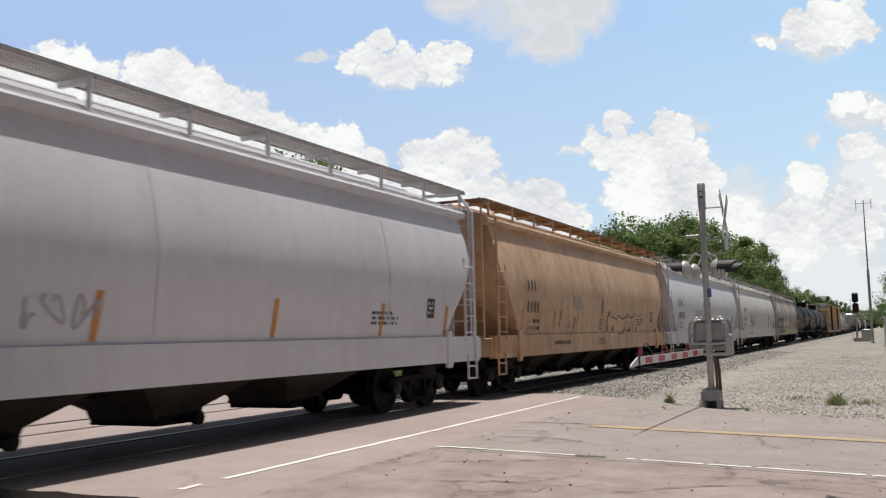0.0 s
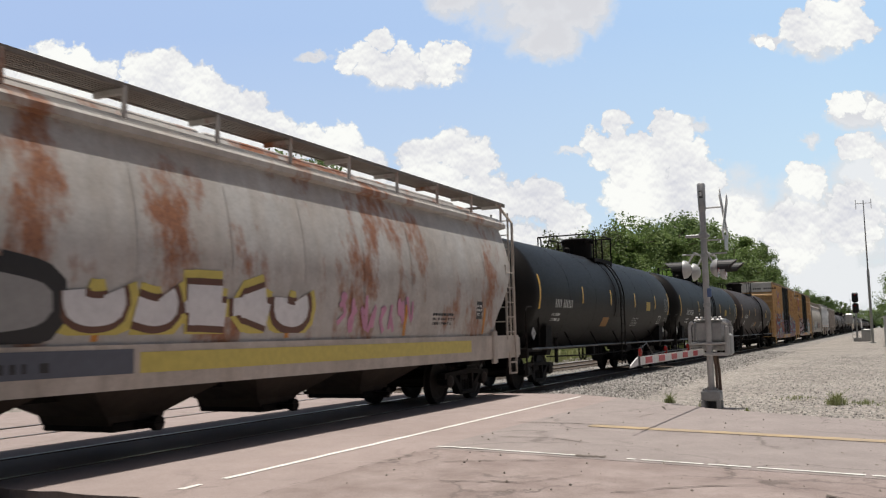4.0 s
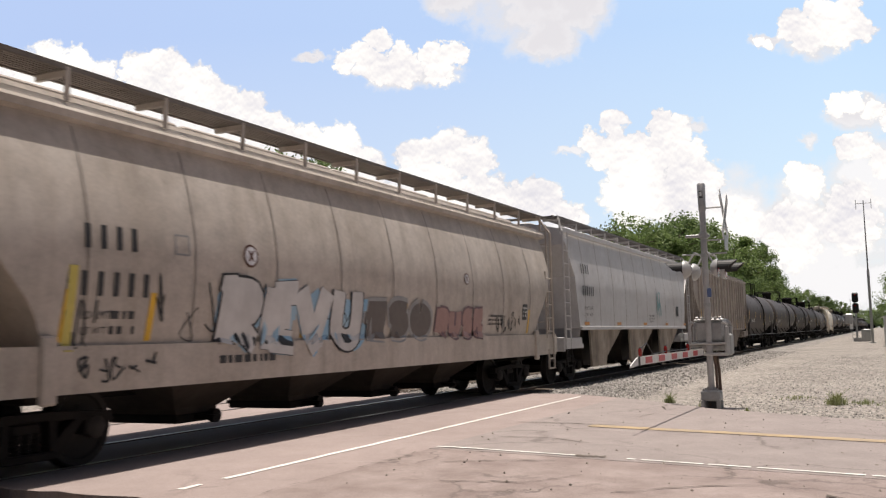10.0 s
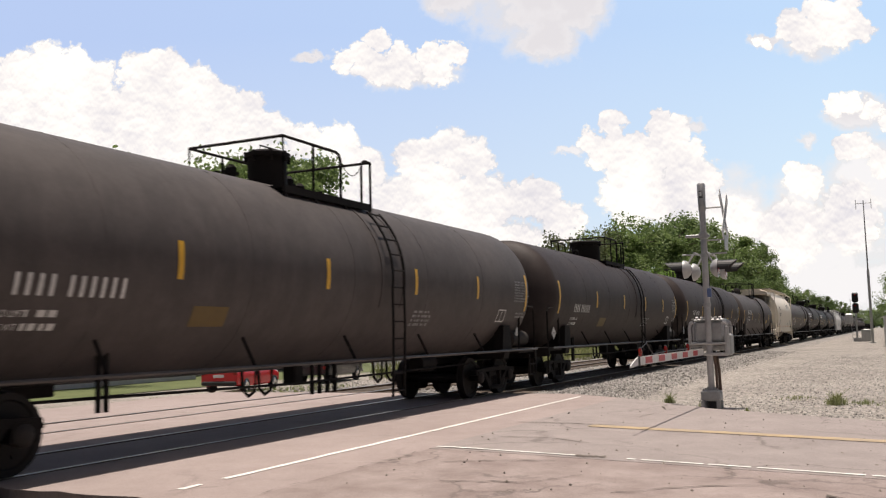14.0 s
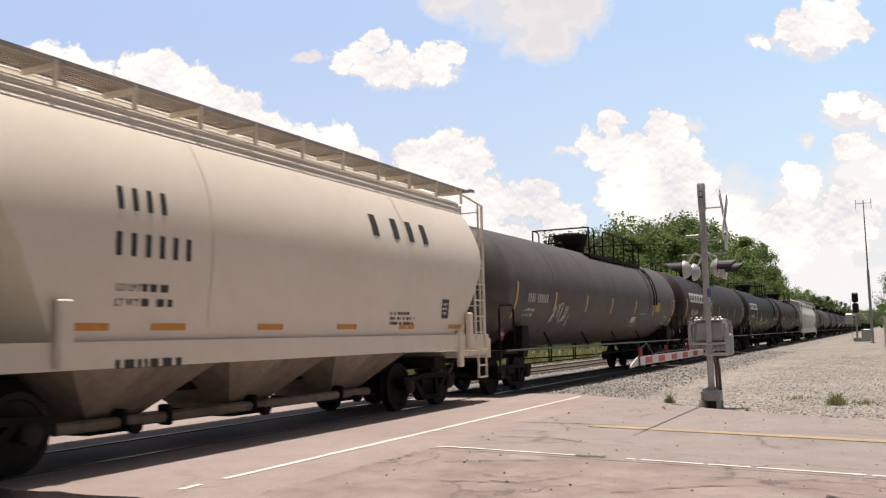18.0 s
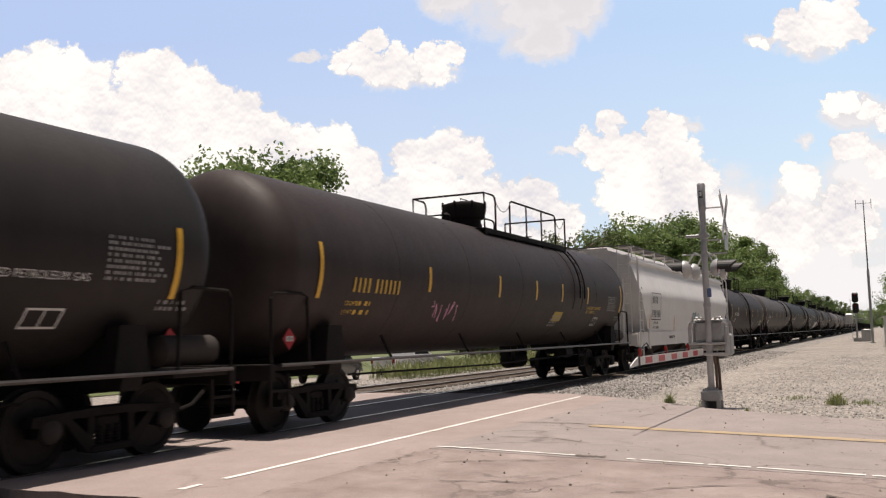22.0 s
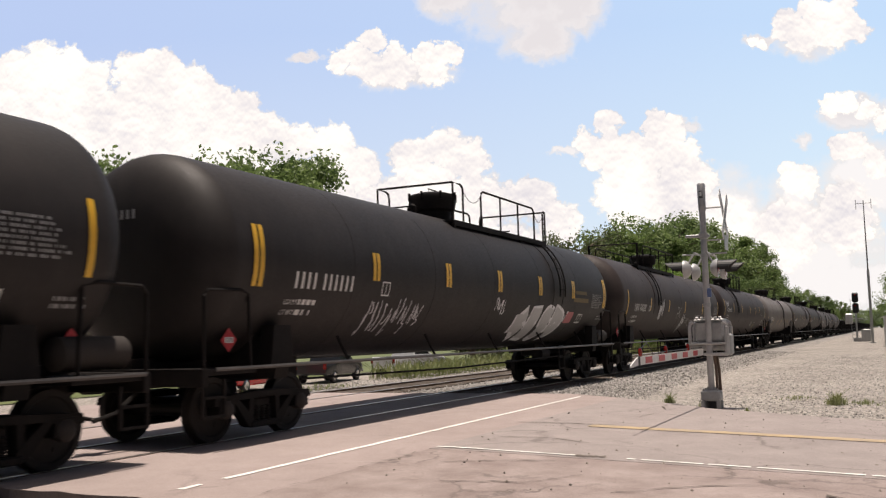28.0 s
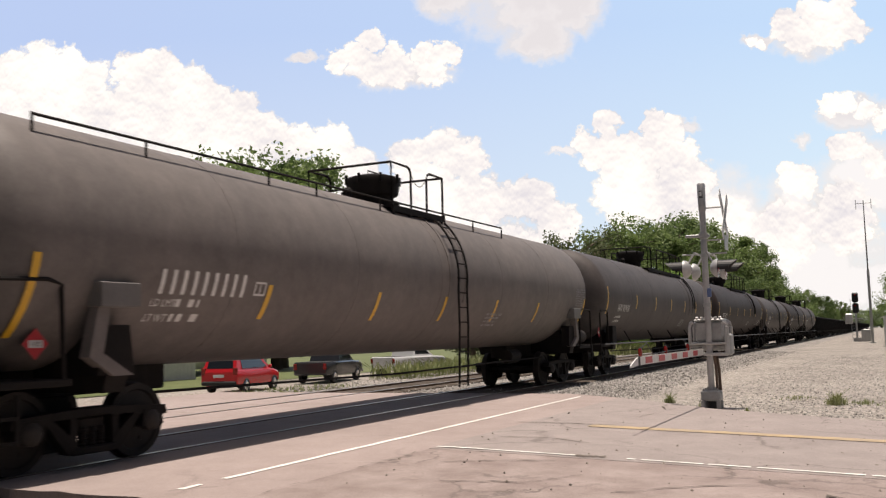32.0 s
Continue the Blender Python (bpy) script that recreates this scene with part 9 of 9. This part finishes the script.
scrawl(A, LPS, 6.45, 1.8, 0.75, 0.85, 6, SPRAY_W, 93, 0.04)
mural(A, LPS, 9.9, 1.9, 0.8, 0.5, "PK", SPRAY_G, None, None, 931, 0.012, 0.07, 0.0)
rng = random.Random(95)
for i in range(16):
    x, w = 8.6 + i * 0.6 + rng.uniform(-0.25, 0.25), rng.uniform(0.08, 0.4)
    drop = rng.uniform(0.12, 0.6)
    part("dust_run", stroke(LPS, [(x, 4.08), (x + 0.1, 4.0), (x + 0.16 + drop * 0.2, 4.06 - drop)], w, 0.006), plain("pale_dust", (0.085, 0.072, 0.066), 0.85), A, "pale dust run down the shell")
part("patch", lay(M(), LPS, 11.9, 14.6, 2.0, 2.35, 0, 0.004), plain("patch_dull_black", (0.03, 0.027, 0.026), 0.7), A, "repainted dull patch")
scrawl(A, LPS, 11.25, 1.4, 0.7, 0.75, 10, SPRAY_W, 932, 0.022)
mural(A, LPS, 14.0, 1.78, 1.2, 0.36, "REDS", SPRAY_G, None, None, 94, 0.012, 0.09, 0.0)
A = couple(tank_car("brown-black pressure tank car with a white scrawl at its end", 21.03, TANK_BROWN, stripes=(4.6, 8.0, 11.72, 14.43, 16.5), stripe_c=2.66, text="XXXX XXXXXX", text_at=(2.1, 2.4), seed=28, plat=(5.2, 11.52), gaps=((5.35, 6.2), (9.99, 11.0)), man=10.4, ladder=5.5, boxes=((14.6, 15.2, 1.5, 1.75, PANEL_OLD),), prints=((14.6, 1.83, 0.9, 1),), **LP), 555.98)
scrawl(A, LPS, 1.75, 2.62, 0.9, 0.4, 7, SPRAY_W, 95, 0.035)
part("lettering", words(LPS, 16.8, 2.42, "NON-ODORIZED\nLIQUEFIED PETROLEUM GAS", 0.1), DECAL_GREY, A, "grey cargo lettering")
couple(tank_car("grey tank car with saddle pads and a full-length rail", 21.44, TANK_PALE, rim=(1.05, 20.2), stripes=(5.11, 8.27, 10.96, 13.65, 16.4), stripe_c=1.95, text="XXXXXXXXX", text_at=(2.9, 2.0), text_h=0.3, print_at=(2.83, 1.85), seed=29, plat=(9.65, 11.91), gaps=((10.46, 11.16),), man=10.6, ladder=11.2, roof_rail=True, saddle=True, curb=False, frames=((4.75, 5.0, 2.03, 2.22),), **LP), 577.01)
couple(tank_car("grey-black pressure tank car with worn yellow stripes", 21.6, TANK_GREY, stripes=(5.0, 8.0, 10.8, 13.6, 16.2), text="XXXX XXXXXX", seed=30, plat=(9.3, 15.6), gaps=((9.9, 10.9), (14.8, 15.5)), man=10.3, ladder=14.9, **LP), 598.45)
couple(tank_car("brown-black pressure tank car with worn yellow stripes", 21.2, TANK_BROWN, stripes=(5.0, 8.0, 10.8, 13.6, 16.2), text="XXXX XXXXXX", seed=33, plat=(9.3, 15.6), gaps=((9.9, 10.9), (14.8, 15.5)), man=10.3, ladder=14.9, **LP), 620.05)
for at, sd_, shell, tl in ((641.25, 34, TANK_GREY, "dusty grey-black tank car with yellow stripes"), (659.45, 35, TANK_BROWN, "dusty brown-black tank car with yellow stripes"), (677.65, 36, TANK_GREY, "sun-bleached grey-black tank car with yellow stripes")):
    couple(tank_car(tl, 18.2, shell, stripes=(5.0, 8.3, 11.4, 14.5), text="XXXX XXXXXX", seed=sd_, plat=(8.4, 10.5), gaps=((8.65, 9.4),), **GP), at)


def gondola(label, length):
    """Low open gondola, ribbed, heaped with a dark load."""
    car = thing("gondola", pose(0, TRACK_Y, 0), label, "gondola", "railcars of the train")
    e0, e1 = 0.6, length - 0.6
    for sg in (-1, 1):
        yy = sg * 1.5
        part("side_sheet", M().box(e0, e1, yy - 0.02, yy + 0.02, 0.9, 2.7), BLACK, car)
        part("top_chord", M().box(e0, e1, yy - 0.07, yy + 0.07, 2.65, 2.8, 0.02), BLACK, car)
        for i in range(12):
            x = e0 + 0.1 + (e1 - e0 - 0.2) * i / 11
            part("side_rib", M().box(x - 0.06, x + 0.06, min(yy, yy + sg * 0.1), max(yy, yy + sg * 0.1), 0.95, 2.65), BLACK, car)
    for ex in (e0, e1):
        part("end_sheet", M().box(ex - 0.03, ex + 0.03, -1.5, 1.5, 0.9, 2.75), BLACK, car)
    part("floor", M().box(e0, e1, -1.5, 1.5, 0.9, 1.1), BLACK, car)
    rows = [[(e0 + (e1 - e0) * i / 20, -1.45 + 2.9 * j / 6, 2.3 + 0.5 * math.sin(math.pi * j / 6) * (0.6 + 0.4 * math.sin(i * 1.3))) for j in range(7)] for i in range(21)]
    part("load", M().grid(rows), COAL, car, "dark heaped load", smooth=60)
    truck(car, 2.4)
    truck(car, length - 2.4)
    couplers(car, length)
    return car


GON = gondola("black ribbed gondola with a dark load", 17.5)
couple(GON, 695.85)
for i in range(1, 24):
    couple(copy_thing(GON, pose(0, TRACK_Y, 0)), 695.85 + 17.5 * i)


# ---- motion ----
SLID = ((0, 0.0), (2, 38.22), (4, 75.87), (6, 113.23), (8, 150.42), (10, 187.43), (12, 224.22), (14, 260.74), (16, 296.95), (18, 332.81), (20, 368.34), (22, 403.6), (24, 438.47), (26, 472.84), (28, 506.69), (30, 539.99), (32, 572.75))


def travelled(t):
    """Metres that the train has gone by t seconds."""
    ts, ss = [a for a, b in SLID], [b for a, b in SLID]
    k = max(0, min(len(ts) - 2, int(t / 2)))
    lo = (ss[min(k + 1, len(ss) - 1)] - ss[max(k - 1, 0)]) / (ts[min(k + 1, len(ts) - 1)] - ts[max(k - 1, 0)])
    hi = (ss[min(k + 2, len(ss) - 1)] - ss[k]) / (ts[min(k + 2, len(ts) - 1)] - ts[k])
    u, d = (t - ts[k]) / 2, 2.0
    return (2 * u ** 3 - 3 * u * u + 1) * ss[k] + (u ** 3 - 2 * u * u + u) * d * lo + (3 * u * u - 2 * u ** 3) * ss[k + 1] + (u ** 3 - u * u) * d * hi


def motions():
    # the train rolls by; all cars go the same way at the same speed
    for car, at in TRAIN:
        walk(car, [(t, pose(at - s, TRACK_Y, 0)) for t, s in SLID])
    # wheels turn as they roll, all alike: one set of keys for each end of a truck
    for end in (-0.889, 0.889):
        ring = [w for w, e in WHEELSETS if e == end]
        rows = []
        for i in range(0, 961):
            t = i / 30
            rows.append((t, pose(end, 0, 0.457, 0, -math.degrees(travelled(t) / 0.457), 0)))
        walk(ring[0], rows)
        act, slot = ring[0].animation_data.action, ring[0].animation_data.action_slot
        for w in ring[1:]:
            w.rotation_mode = "QUATERNION"
            w.animation_data_create()
            w.animation_data.action = act
            w.animation_data.action_slot = slot
    # clouds drift
    walk(CLOUDS, [(0.0, cloud_pose(0.0)), (32.0, cloud_pose(32.0))])


motions()
